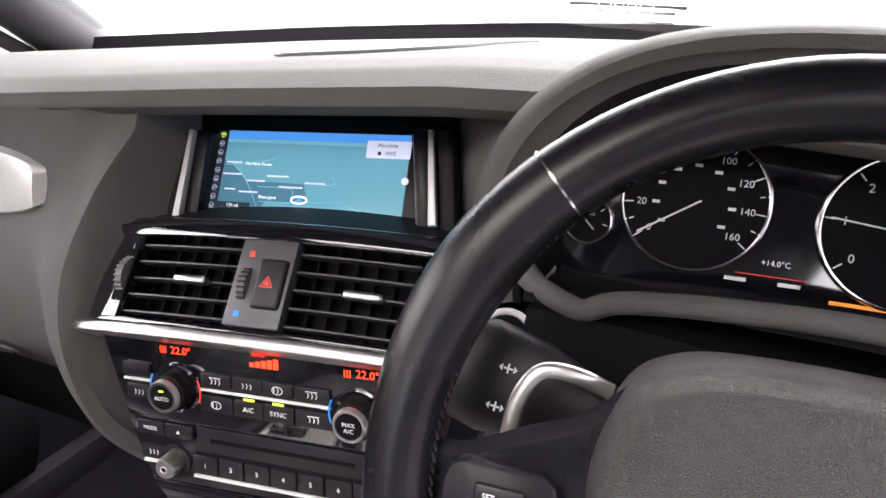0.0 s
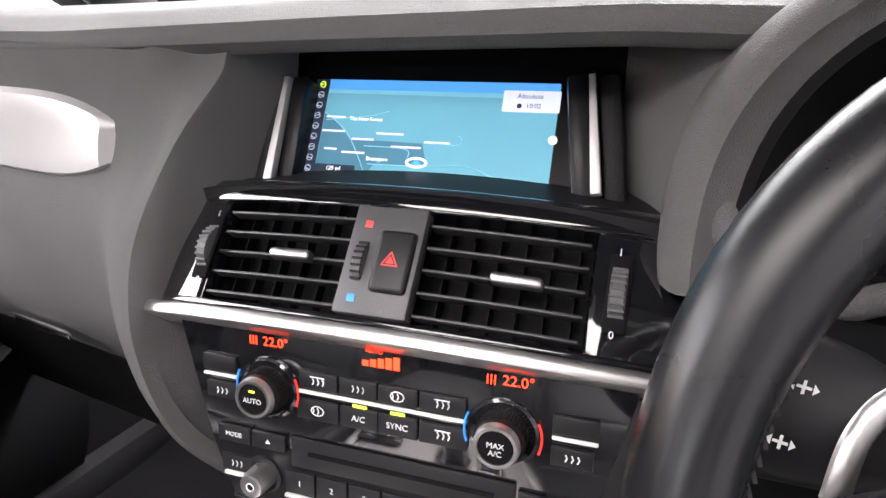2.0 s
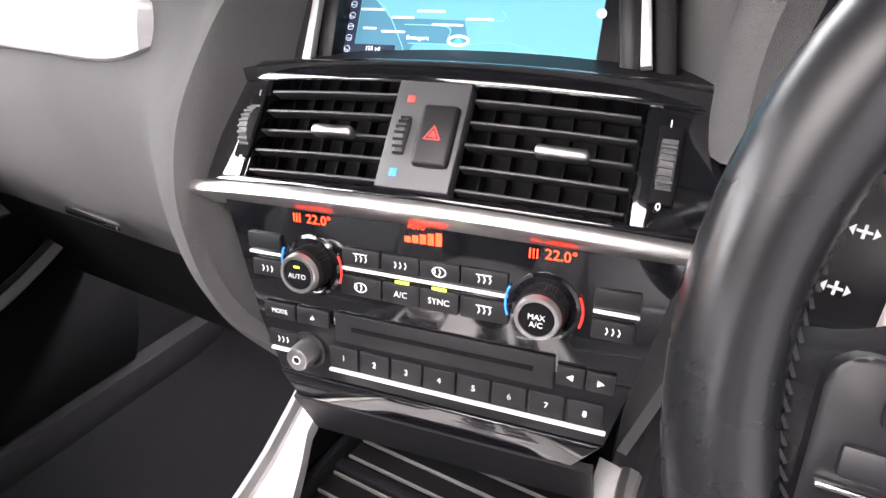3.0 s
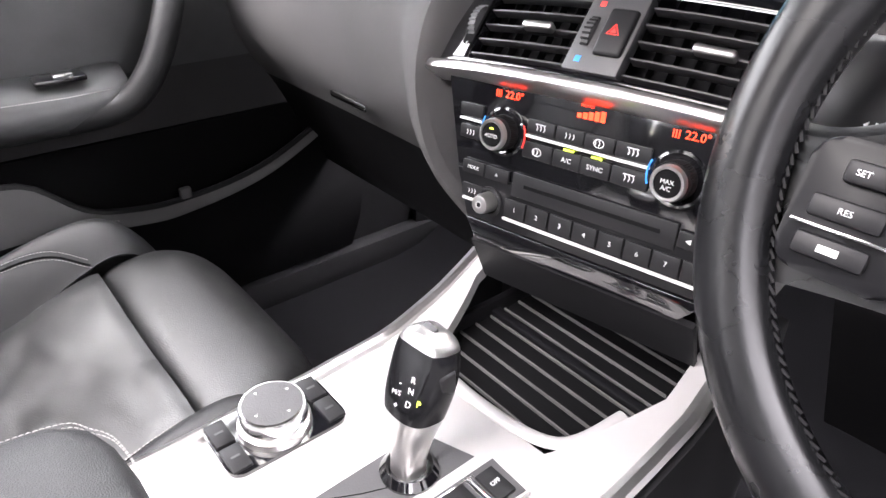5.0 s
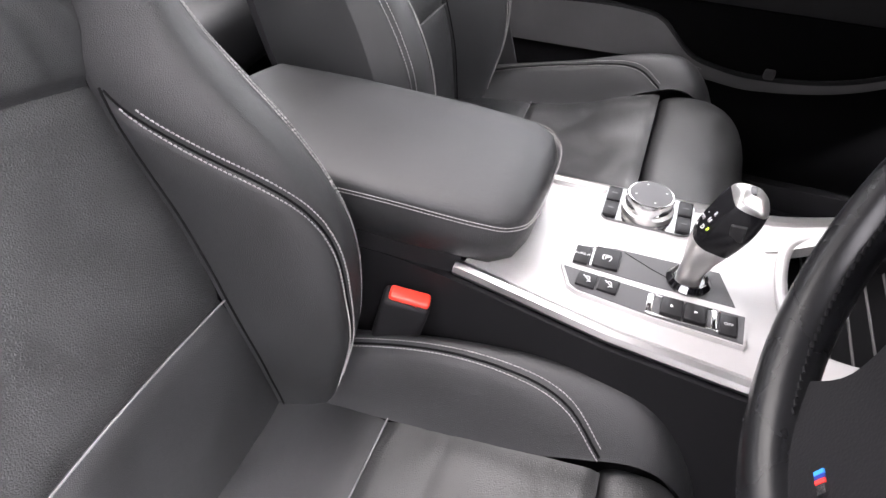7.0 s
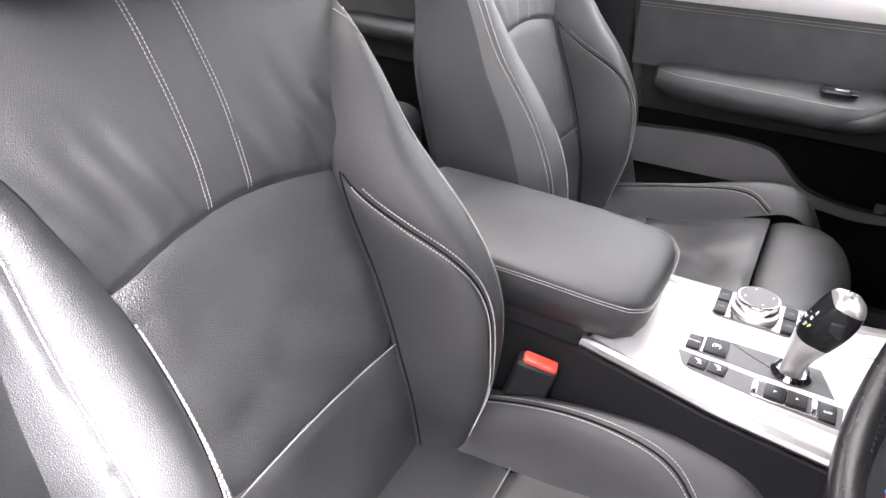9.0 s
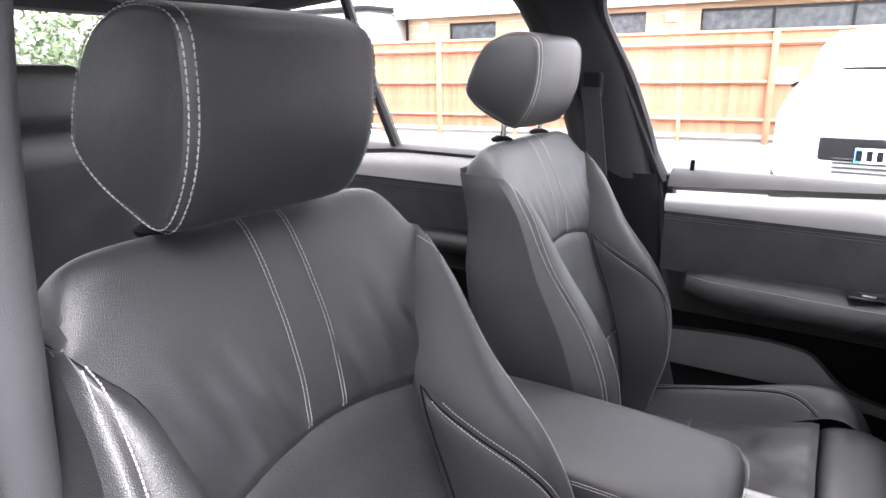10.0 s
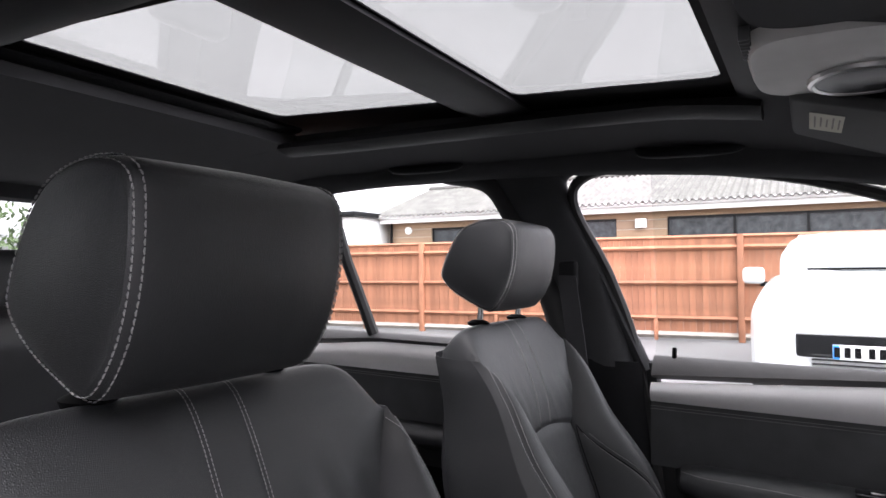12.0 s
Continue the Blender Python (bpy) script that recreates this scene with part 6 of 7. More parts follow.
part("needle", tube([(-0.065, 0.0195, 0.0035), (-0.070 + 0.044 * math.cos(a), 0.0185 + 0.044 * math.sin(a), 0.0035)], 0.0007, 6), WHITE, sp, m=CL)
fu = dial(-0.142, -0.004, 0.0172, "fuel_dial")
for i in range(5):
    a = radians(190 - 200 * i / 4)
    part("tick", bx(0, 0, 0, 0.003, 0.0007, 0.0003, m=CL @ pose(-0.142 + 0.0130 * math.cos(a), -0.004 + 0.0130 * math.sin(a), 0.0018, 0, 0, math.degrees(a))), WHITE, fu)
for t, x, y in (("1/2", -0.142, 0.005), ("Diesel", -0.142, 0.001), ("0", -0.152, 0.0005)):
    part("figure", words(t, 0.0038, CL @ pose(x, y, 0.0020), 0.0001), WHITE, fu, smooth=False)
part("needle", tube([(-0.1365, -0.0105, 0.0030), (-0.1510, 0.0035, 0.0030)], 0.0005, 6), WHITE, fu, m=CL)
rv = dial(0.060, 0.013, 0.0505, "rev_dial")
for i in range(6):
    a = radians(218 - 220 * i / 5)
    part("figure", words(str(i), 0.0082, CL @ pose(0.058 + 0.034 * math.cos(a), 0.013 + 0.034 * math.sin(a), 0.0020), 0.0001), WHITE, rv, smooth=False)
    part("tick", bx(0, 0, 0, 0.006, 0.0009, 0.0003, m=CL @ pose(0.058 + 0.043 * math.cos(a), 0.013 + 0.043 * math.sin(a), 0.0018, 0, 0, math.degrees(a))), WHITE, rv)
part("needle", tube([(0.058, 0.013, 0.0035), (0.016, 0.018, 0.0035)], 0.0006, 6), WHITE, rv, m=CL)
part("temperature_text", words("+14.0°C", 0.0055, CL @ pose(-0.012, -0.018, 0.0012), 0.0001), WHITE, cluster, smooth=False)
part("amber_bar", bx(0.048, -0.0385, 0.001, 0.050, 0.0024, 0.0004, m=CL), mk("amber_print", (0.8, 0.25, 0.03), 0.5, glow=0.03), cluster, "amber bar of illegible text")
part("red_line", bx(-0.014, -0.027, 0.001, 0.045, 0.0006, 0.0004, m=CL), REDPRINT, cluster)
for x in (-0.036, -0.002):
    part("figure_bar", bx(x, -0.0315, 0.001, 0.014, 0.0028, 0.0004, m=CL), WHITE, cluster)

# ---- seat belt buckles, belt ----
for nm, cx, dy, rz in (("seat_belt_buckle", 0.136, -0.507, 13),):
    bk = thing(nm, "red and black seat belt buckle beside the seat", "buckle", (cx, dy, 0.66))
    BM = pose(cx, dy, 0.703, -14, 4, rz)
    part("body", bx(0, 0, 0, 0.026, 0.052, 0.13, 0.006, 3, m=BM), HARD, bk)
    part("button", bx(0, 0.002, 0.066, 0.018, 0.044, 0.010, 0.004, 3, m=BM), BUCKLE_RED, bk, "red release button")
    part("stalk", bx(0, 0, -0.11, 0.02, 0.04, 0.10, 0.005, m=BM), DARK, bk)
pb = thing("seat_belt_buckle", "red and black seat belt buckle beside the seat", "buckle", (-0.13, -0.60, 0.62))
part("body", bx(-0.13, -0.60, 0.66, 0.026, 0.05, 0.12, 0.006, 3), HARD, pb)
part("button", bx(-0.13, -0.598, 0.722, 0.018, 0.042, 0.010, 0.004, 3), BUCKLE_RED, pb)
BELT = mk("belt_webbing", (0.045, 0.045, 0.048), 0.85, fine=900, bump=0.6)
for sg in (-1, 1):
    belt = thing("seat_belt", "dark grey seat belt webbing hanging from its anchor", "seat belt", (sg * 0.70, -0.80, 0.6))
    part("webbing", sheet(lambda u, v, sg=sg: (sg * (lin(v, [(0, 0.672), (0.5, 0.66), (1, 0.69)]) - 0.012 * u), lin(v, [(0, -0.83), (0.5, -0.775), (1, -0.70)]) + 0.046 * (u - 0.5) + (0.02 if sg > 0 else 0), lin(v, [(0, 1.305), (0.5, 0.98), (1, 0.55)])), 4, 24, 0.0015), BELT, belt)
    part("anchor", bx(sg * 0.682, -0.832, 1.308, 0.020, 0.046, 0.060, 0.009, 3), HARD, belt)
side_belt = thing("passenger_belt_tongue", "dark belt loop at the foot of the pillar", "seat belt", (-0.66, -0.66, 0.6))
part("webbing", sheet(lambda u, v: (-0.655 + 0.01 * u, -0.70 + 0.05 * u + 0.10 * v, 0.90 - 0.35 * v), 4, 10, 0.002), BELT, side_belt)

# ---- roof fittings ----
ohc = thing("overhead_console", "grey overhead lamp console", "lamp console", (0, -0.33, 1.56))
CREAM = mk("pale_grey_plastic", (0.56, 0.545, 0.52), 0.5, fine=600, bump=0.2)
def pod(cx, hw, mat, label):
    return part("shell", loft([[(cx + hw * k * math.copysign(abs(math.cos(q)) ** 0.45, math.cos(q)), -0.335 + 0.088 * k * math.copysign(abs(math.sin(q)) ** 0.6, math.sin(q)), z) for q in [2 * math.pi * i / 48 for i in range(48)]] for k, z in ((1.05, 1.625), (1.02, 1.590), (1.0, 1.572), (0.95, 1.563), (0.4, 1.560))]), mat, ohc, label)


pod(-0.135, 0.135, CREAM, "pale grey lamp shell")
pod(0.165, 0.155, PILLAR, "dark grey control shell")
lens = part("lamp_lens", loft([[(-0.190 + 0.060 * k * math.cos(q), -0.300 + 0.052 * k * math.sin(q), z) for q in [2 * math.pi * i / 28 for i in range(28)]] for k, z in ((1.0, 1.566), (1.0, 1.556), (0.8, 1.553))]), PANEL, ohc, "dark reading lamp lens")
part("lamp_ring", tube([(-0.190 + 0.064 * math.cos(q), -0.300 + 0.056 * math.sin(q), 1.559) for q in [2 * math.pi * i / 36 for i in range(36)]], 0.006, 8, True), ALU, lens)
part("side_vent", join(*[bx(-0.01 - 0.012 * i, -0.420, 1.580, 0.006, 0.012, 0.026, 0.002) for i in range(7)]), GREYPLATE, ohc, "ribbed grey end grille")
part("microphone", bx(0.117, -0.425, 1.606, 0.020, 0.040, 0.008, 0.003), CREAM, ohc, "small pale microphone cover")
for cx in (-0.435, 0.435):
    vis = thing("sun_visor", "dark grey sun visor with a pale label", "sun visor", (cx, -0.30, 1.53), group="sun visors")
    VM = pose(cx, -0.300, 1.545, -14, 0, 0)
    part("flap", bx(0, 0, 0, 0.36, 0.17, 0.018, 0.008, 3, m=VM), mk("visor_cloth", (0.07, 0.07, 0.07), 0.85, fine=900, bump=0.4), vis)
    part("label", bx(0.06 if cx < 0 else -0.06, -0.035, -0.0098, 0.12, 0.045, 0.0008, m=VM), mk("label_paper", (0.55, 0.52, 0.42), 0.7, vary=0.1), vis, "cream warning label")
    part("label_print", join(*[bx((0.06 if cx < 0 else -0.06) + 0.004 * (i % 2), -0.050 + 0.008 * i, -0.0103, 0.080 - 0.012 * (i % 3), 0.0024, 0.0004, m=VM) for i in range(5)]), mk("label_ink", (0.25, 0.22, 0.2), 0.7), vis, "rows of illegible print")
for y, sx in ((-0.56, -1), (-1.15, -1), (-0.56, 1)):
    gh = thing("grab_handle", "black folding grab handle below the roof rail", "grab handle", (sx * 0.575, y, 1.56), group="grab handles")
    part("bar", tube(curve([(sx * 0.585, y - 0.095, 1.578), (sx * 0.572, y - 0.085, 1.553), (sx * 0.566, y, 1.548), (sx * 0.572, y + 0.085, 1.553), (sx * 0.585, y + 0.095, 1.578)], 24), 0.011, 10), HARD, gh)
    for dyy in (-0.095, 0.095):
        part("foot", bx(sx * 0.588, y + dyy, 1.577, 0.03, 0.034, 0.02, 0.006), HARD, gh)

# ---- yard outside ----
ASPHALT = mk("asphalt", (0.11, 0.11, 0.11), 0.85, vary=0.2, vscale=0.8, fine=60, bump=1.0)
ground = part("ground", raw([(-400, -400, 0), (400, -400, 0), (400, 400, 0), (-400, 400, 0)], [(0, 1, 2, 3)]), ASPHALT, smooth=False)
tagged(ground, "pale damp asphalt yard", "ground", kind="structure")
FW = mk("orange_stained_timber", (0.31, 0.132, 0.073), 0.8, vary=0.22, vscale=5, fine=90, bump=0.6, per_piece=0.16)
FX0, FY0, FX1, FY1 = -10.2, -16.0, -11.5, 6.0


def fence_x(y):
    return FX0 + (FX1 - FX0) * (y - FY0) / (FY1 - FY0)


fence = thing("timber_fence", "orange stained closeboard timber fence", "fence", (fence_x(-4), -4, 0), kind="structure")
FH = 1.74
board_me = None
for i in range(190):
    y = -14.5 + 0.105 * i
    h = FH + 0.012 * math.sin(i * 2.3)
    if board_me is None:
        ob = part("board", bx(0, 0, 0.5, 0.018, 0.102, 1.0, 0.003, 1), FW, fence)
        board_me = ob.data
    else:
        ob = new("board", board_me)
        ob.parent = fence
    ob.matrix_parent_inverse = fence.matrix_basis.inverted()
    ob.matrix_basis = pose(fence_x(y) - 0.03 + 0.004 * (i % 2), y, 0.10, 0, 0, 3.4 + (i % 3 - 1)) @ Matrix.Diagonal((1, 1, h - 0.10, 1))
for z in (0.38, 0.98, 1.58):
    part("rail", tube([(fence_x(y) + 0.02, y, z) for y in (-14.5, -4, 5.5)], 0.04, 4), FW, fence)
part("capping", tube([(fence_x(y) - 0.02, y, FH + 0.02) for y in (-14.5, -4, 5.5)], 0.035, 4), FW, fence)
part("gravel_board", tube([(fence_x(y) - 0.02, y, 0.09) for y in (-14.5, -4, 5.5)], 0.06, 4), mk("concrete_board", (0.3, 0.27, 0.24), 0.9), fence)
for i in range(7):
    y = -13.0 + 2.95 * i - 0.05
    part("post", bx(fence_x(y) + 0.02, y, 0.88, 0.09, 0.10, 1.82, 0.008), FW, fence)
    part("short_post", bx(fence_x(y + 1.6) + 0.03, y + 1.6, 0.19, 0.05, 0.06, 0.40, 0.005), FW, fence)

ROOFM = mk("grey_cement_sheet", (0.13, 0.125, 0.115), 0.9, vary=0.3, vscale=3, fine=25, bump=0.8)
WPAINT = mk("white_board", (0.78, 0.78, 0.77), 0.6, vary=0.04)
DGLASS = mk("dark_window_glass", (0.06, 0.065, 0.07), 0.08, vary=0.4, vscale=6)


def mortar_brick(name):
    """Brick courses with recessed pale joints."""
    m, n, l, b = principled(name)
    co, br, bp = n.new("ShaderNodeTexCoord"), n.new("ShaderNodeTexBrick"), n.new("ShaderNodeBump")
    mp = n.new("ShaderNodeMapping")
    mp.inputs["Rotation"].default_value = (radians(90), 0, radians(90))
    br.inputs["Scale"].default_value = 1.0
    br.inputs["Brick Width"].default_value, br.inputs["Row Height"].default_value, br.inputs["Mortar Size"].default_value = 0.225, 0.075, 0.008
    br.inputs["Color1"].default_value, br.inputs["Color2"].default_value, br.inputs["Mortar"].default_value = (0.36, 0.23, 0.13, 1), (0.27, 0.19, 0.13, 1), (0.42, 0.38, 0.33, 1)
    l.new(co.outputs["Object"], mp.inputs[0])
    l.new(mp.outputs[0], br.inputs["Vector"])
    l.new(br.outputs["Color"], b.inputs["Base Color"])
    l.new(br.outputs["Fac"], bp.inputs["Height"])
    bp.invert = True
    bp.inputs["Distance"].default_value = 0.01
    l.new(bp.outputs[0], b.inputs["Normal"])
    b.inputs["Roughness"].default_value = 0.9
    return m


BRICKS = mortar_brick("brick_courses")
house = thing("low_brick_building", "low brick building with a grey corrugated roof", "building", (-17, -3, 0))
BX, BY0, BY1, EAVE = -15.4, -11.0, 3.2, 2.62


HOLES = [(-9.6, -8.2, 1.6, 2.38), (-5.9, -4.35, 1.75, 2.42), (-3.15, 1.25, 1.70, 2.42)]
cuts = [BY0] + [v for h in HOLES for v in h[:2]] + [BY1]
for i, (a, b) in enumerate(zip(cuts, cuts[1:])):
    if i % 2 == 0:
        part("wall", bx(BX - 0.125, (a + b) / 2, EAVE / 2, 0.25, b - a, EAVE), BRICKS, house, "yellow-brown brick wall")
    else:
        z0, z1 = HOLES[i // 2][2:]
        part("wall", bx(BX - 0.125, (a + b) / 2, z0 / 2, 0.25, b - a, z0), BRICKS, house, "yellow-brown brick wall")
        part("lintel", bx(BX - 0.125, (a + b) / 2, (z1 + EAVE) / 2, 0.25, b - a, EAVE - z1), BRICKS, house)
part("end_wall", bx(BX - 3, BY0 + 0.12, EAVE / 2, 6, 0.25, EAVE), BRICKS, house)
part("end_wall", bx(BX - 3, BY1 - 0.12, EAVE / 2, 6, 0.25, EAVE), BRICKS, house)
part("fascia", bx(BX + 0.22, (BY0 + BY1) / 2, EAVE + 0.02, 0.03, BY1 - BY0 + 0.4, 0.20, 0.004), WPAINT, house, "white fascia board")
part("gutter", tube([(BX + 0.29, BY0 - 0.2, EAVE + 0.10), (BX + 0.29, BY1 + 0.2, EAVE + 0.10)], 0.05, 8), WPAINT, house)
part("downpipe", tube([(BX + 0.08, BY0 + 0.1, 0), (BX + 0.08, BY0 + 0.1, EAVE)], 0.04, 8), DARK, house)
for h in HOLES:
    w = part("window", bx(BX - 0.12, (h[0] + h[1]) / 2, (h[2] + h[3]) / 2, 0.02, h[1] - h[0], h[3] - h[2]), DGLASS, house, "dark strip window")
    part("sill", bx(BX + 0.03, (h[0] + h[1]) / 2, h[2] - 0.03, 0.14, h[1] - h[0] + 0.1, 0.06), WPAINT, w)
    k = max(1, round((h[1] - h[0]) / 1.45))
    for i in range(k + 1):
        part("mullion", bx(BX - 0.09, h[0] + (h[1] - h[0]) * i / k, (h[2] + h[3]) / 2, 0.06, 0.06, h[3] - h[2]), PANEL, w)
    part("head", bx(BX - 0.09, (h[0] + h[1]) / 2, h[3] - 0.03, 0.06, h[1] - h[0], 0.06), PANEL, w)
part("lamp", lathe([(0.11, 0), (0.11, 0.05), (0.07, 0.08), (0, 0.08)], 20, basis((BX, -10.35, 2.33), (0, 1, 0), (0, 0, 1))), WPAINT, house, "round white wall lamp")
part("meter_box", bx(BX + 0.05, -3.75, 2.28, 0.12, 0.26, 0.22, 0.01), WPAINT, house)


def corr(u, v):
    y = BY0 - 0.35 + (BY1 - BY0 + 0.7) * u
    return (BX + 0.38 - 3.4 * v, y, EAVE + 0.14 + 1.10 * v + 0.030 * math.sin(y * 2 * math.pi / 0.16))


part("roof", sheet(corr, 900, 6, 0.02), ROOFM, house, "grey corrugated cement roof with ridge")
part("rear_roof", sheet(lambda u, v: (BX - 3.0 - 3.4 * v, BY0 - 0.35 + (BY1 - BY0 + 0.7) * u, EAVE + 1.24 - 1.1 * v), 4, 2, 0.02), ROOFM, house)
part("ridge", tube([(BX - 3.0, BY0 - 0.35 + (BY1 - BY0 + 0.7) * i / 40, EAVE + 1.26) for i in range(41)], 0.09, 8), ROOFM, house)
for sgn, yy in ((1, BY1), (-1, BY0)):
    part("gable", raw([(BX, yy, EAVE), (BX - 6, yy, EAVE), (BX - 3, yy, EAVE + 1.15), (BX, yy - sgn * 0.2, EAVE), (BX - 6, yy - sgn * 0.2, EAVE), (BX - 3, yy - sgn * 0.2, EAVE + 1.15)], [(0, 1, 2), (5, 4, 3), (0, 3, 4, 1), (1, 4, 5, 2), (2, 5, 3, 0)]), BRICKS, house, smooth=False)
garage = thing("white_garage", "white rendered garage with a flat felt roof", "garage", (-15, -15, 0))
part("wall", bx(-16.0, -14.6, 1.35, 4.0, 6.6, 2.7, 0.02), WPAINT, garage)
part("roof_edge", bx(-16.0, -14.6, 2.78, 4.3, 6.9, 0.14, 0.02), PANEL, garage, "dark flat roof edge")

# ---- white van parked by the fence ----
WPAINTV = mk("white_car_paint", (0.70, 0.70, 0.70), 0.25, vary=0.02, coat=0.8)
VAN = pose(-7.02, 0.27, 0.10, 0, 0, 85)       # its nose points to the viewer


def body_sections(stations, n=40):
    """Rounded car sections: along, half width, base, top, corner power."""
    rings = []
    for y, w, z0, z1, p in stations:
        ring = []
        for i in range(n):
            q = 2 * math.pi * i / n
            c, s = math.cos(q), math.sin(q)
            ring.append((w * math.copysign(abs(c) ** p, c), y, (z0 + z1) / 2 + (z1 - z0) / 2 * math.copysign(abs(s) ** p, s)))
        rings.append(ring)
    return loft(rings)


van = thing("white_van", "white compact van parked nose out by the fence", "van", (-7.02, 0.27, 0))
part("lower_body", body_sections([(-2.08, 0.62, 0.34, 0.72, 0.5), (-2.02, 0.78, 0.26, 0.90, 0.42), (-1.85, 0.86, 0.22, 0.99, 0.4), (-1.3, 0.89, 0.2, 1.08, 0.36), (-0.8, 0.90, 0.2, 1.14, 0.33), (1.9, 0.90, 0.2, 1.14, 0.33), (2.1, 0.84, 0.3, 1.1, 0.4)]), WPAINTV, van, "white lower body and bonnet", m=VAN)
part("cabin", body_sections([(-1.12, 0.72, 1.02, 1.13, 0.5), (-0.62, 0.77, 1.02, 1.36, 0.38), (-0.15, 0.76, 1.02, 1.50, 0.40), (0.6, 0.76, 1.02, 1.55, 0.40), (1.8, 0.75, 1.02, 1.52, 0.40), (2.08, 0.70, 1.02, 1.4, 0.45)]), WPAINTV, van, "white cabin", m=VAN)
# pale base colour stands in for the sky mirrored in the glass
part("windscreen", sheet(lambda u, v: ((2 * u - 1) * (0.66 - 0.04 * v), -1.085 + 0.60 * v + 0.10 * (2 * u - 1) ** 2, 1.13 + 0.34 * v), 12, 8, -0.03), mk("sky_pale_van_glass", (0.30, 0.31, 0.32), 0.05, vary=0.1, coat=1.0), van, "windscreen with reflected sky put into its pale colour", m=VAN)
part("grille", bx(0, -2.05, 0.60, 1.02, 0.10, 0.20, 0.03, 3, m=VAN), PANEL, van, "black grille")
part("grille_bar", bx(0, -2.105, 0.685, 1.00, 0.02, 0.022, 0.008, m=VAN), CHROME, van)
for i in range(4):
    part("grille_slat", bx(0, -2.095, 0.42 + 0.035 * i, 0.80, 0.03, 0.012, m=VAN), RUBBER, van)
plate = part("number_plate", bx(0, -2.12, 0.555, 0.52, 0.012, 0.111, 0.003, m=VAN), WPAINT, van, "white number plate with plain dark bars")
part("blue_band", bx(0.238, -2.127, 0.555, 0.040, 0.004, 0.105, m=VAN), BLUEPRINT, plate)
for i in range(7):
    part("plate_bar", bx(0.185 - 0.066 * i - (0.02 if i > 3 else 0), -2.128, 0.555, 0.040, 0.004, 0.075, m=VAN), DARK, plate)
for sg in (-1, 1):
    part("headlamp", body_sections([(-0.16, 0.06, -0.04, 0.03, 0.7), (-0.05, 0.15, -0.08, 0.09, 0.7), (0.12, 0.14, -0.03, 0.14, 0.7), (0.30, 0.04, 0.08, 0.16, 0.7)], 24), mk("lamp_glass", (0.30, 0.31, 0.33), 0.08, vary=0.3, vscale=20, coat=1.0), van, "clear swept headlamp", m=VAN @ pose(sg * 0.64, -1.86, 0.78))
    part("fog_lamp", lathe([(0.075, 0), (0.075, 0.03), (0.045, 0.04), (0, 0.03)], 20, VAN @ basis((sg * 0.62, -1.99, 0.42), (1, 0, 0), (0, 0, 1))), CHROME, van)
    part("mirror", bx(sg * 0.98, -0.82, 1.10, 0.20, 0.10, 0.16, 0.05, 4, m=VAN), WPAINTV, van, "white door mirror")
    part("mirror_arm", bx(sg * 0.88, -0.80, 1.02, 0.10, 0.05, 0.05, 0.02, m=VAN), DARK, van)
    for y in (-1.25, 1.35):
        w = part("wheel", lathe([(0.20, -0.10), (0.31, -0.10), (0.325, -0.07), (0.325, 0.07), (0.31, 0.10), (0.20, 0.10)], 32, VAN @ basis((sg * 0.80, y, 0.225), (0, 1, 0), (0, 0, 1))), RUBBER, van, "black tyre")
        part("rim", lathe([(0.20, -0.08), (0.20, 0.09), (0.05, 0.11), (0, 0.11)], 24, VAN @ basis((sg * 0.80, y, 0.225), (0, 1, 0), (0, 0, 1))), ALU, w)
part("plate_band", bx(-0.237, -2.127, 0.555, 0.042, 0.004, 0.105, 0.001, m=VAN), BLUEPRINT, plate, "blue end band")
part("badge", join(*[tube([VAN @ Vector((-0.05, -2.005, 0.80 + 0.04 * k)), VAN @ Vector((0, -1.995, 0.83 + 0.04 * k)), VAN @ Vector((0.05, -2.005, 0.80 + 0.04 * k))], 0.008, 6) for k in (0, 1)]), CHROME, van, "plain chrome badge shape")
part("wiper", tube([VAN @ Vector((-0.5, -1.09, 1.165)), VAN @ Vector((0.25, -1.12, 1.17))], 0.012, 6), DARK, van)

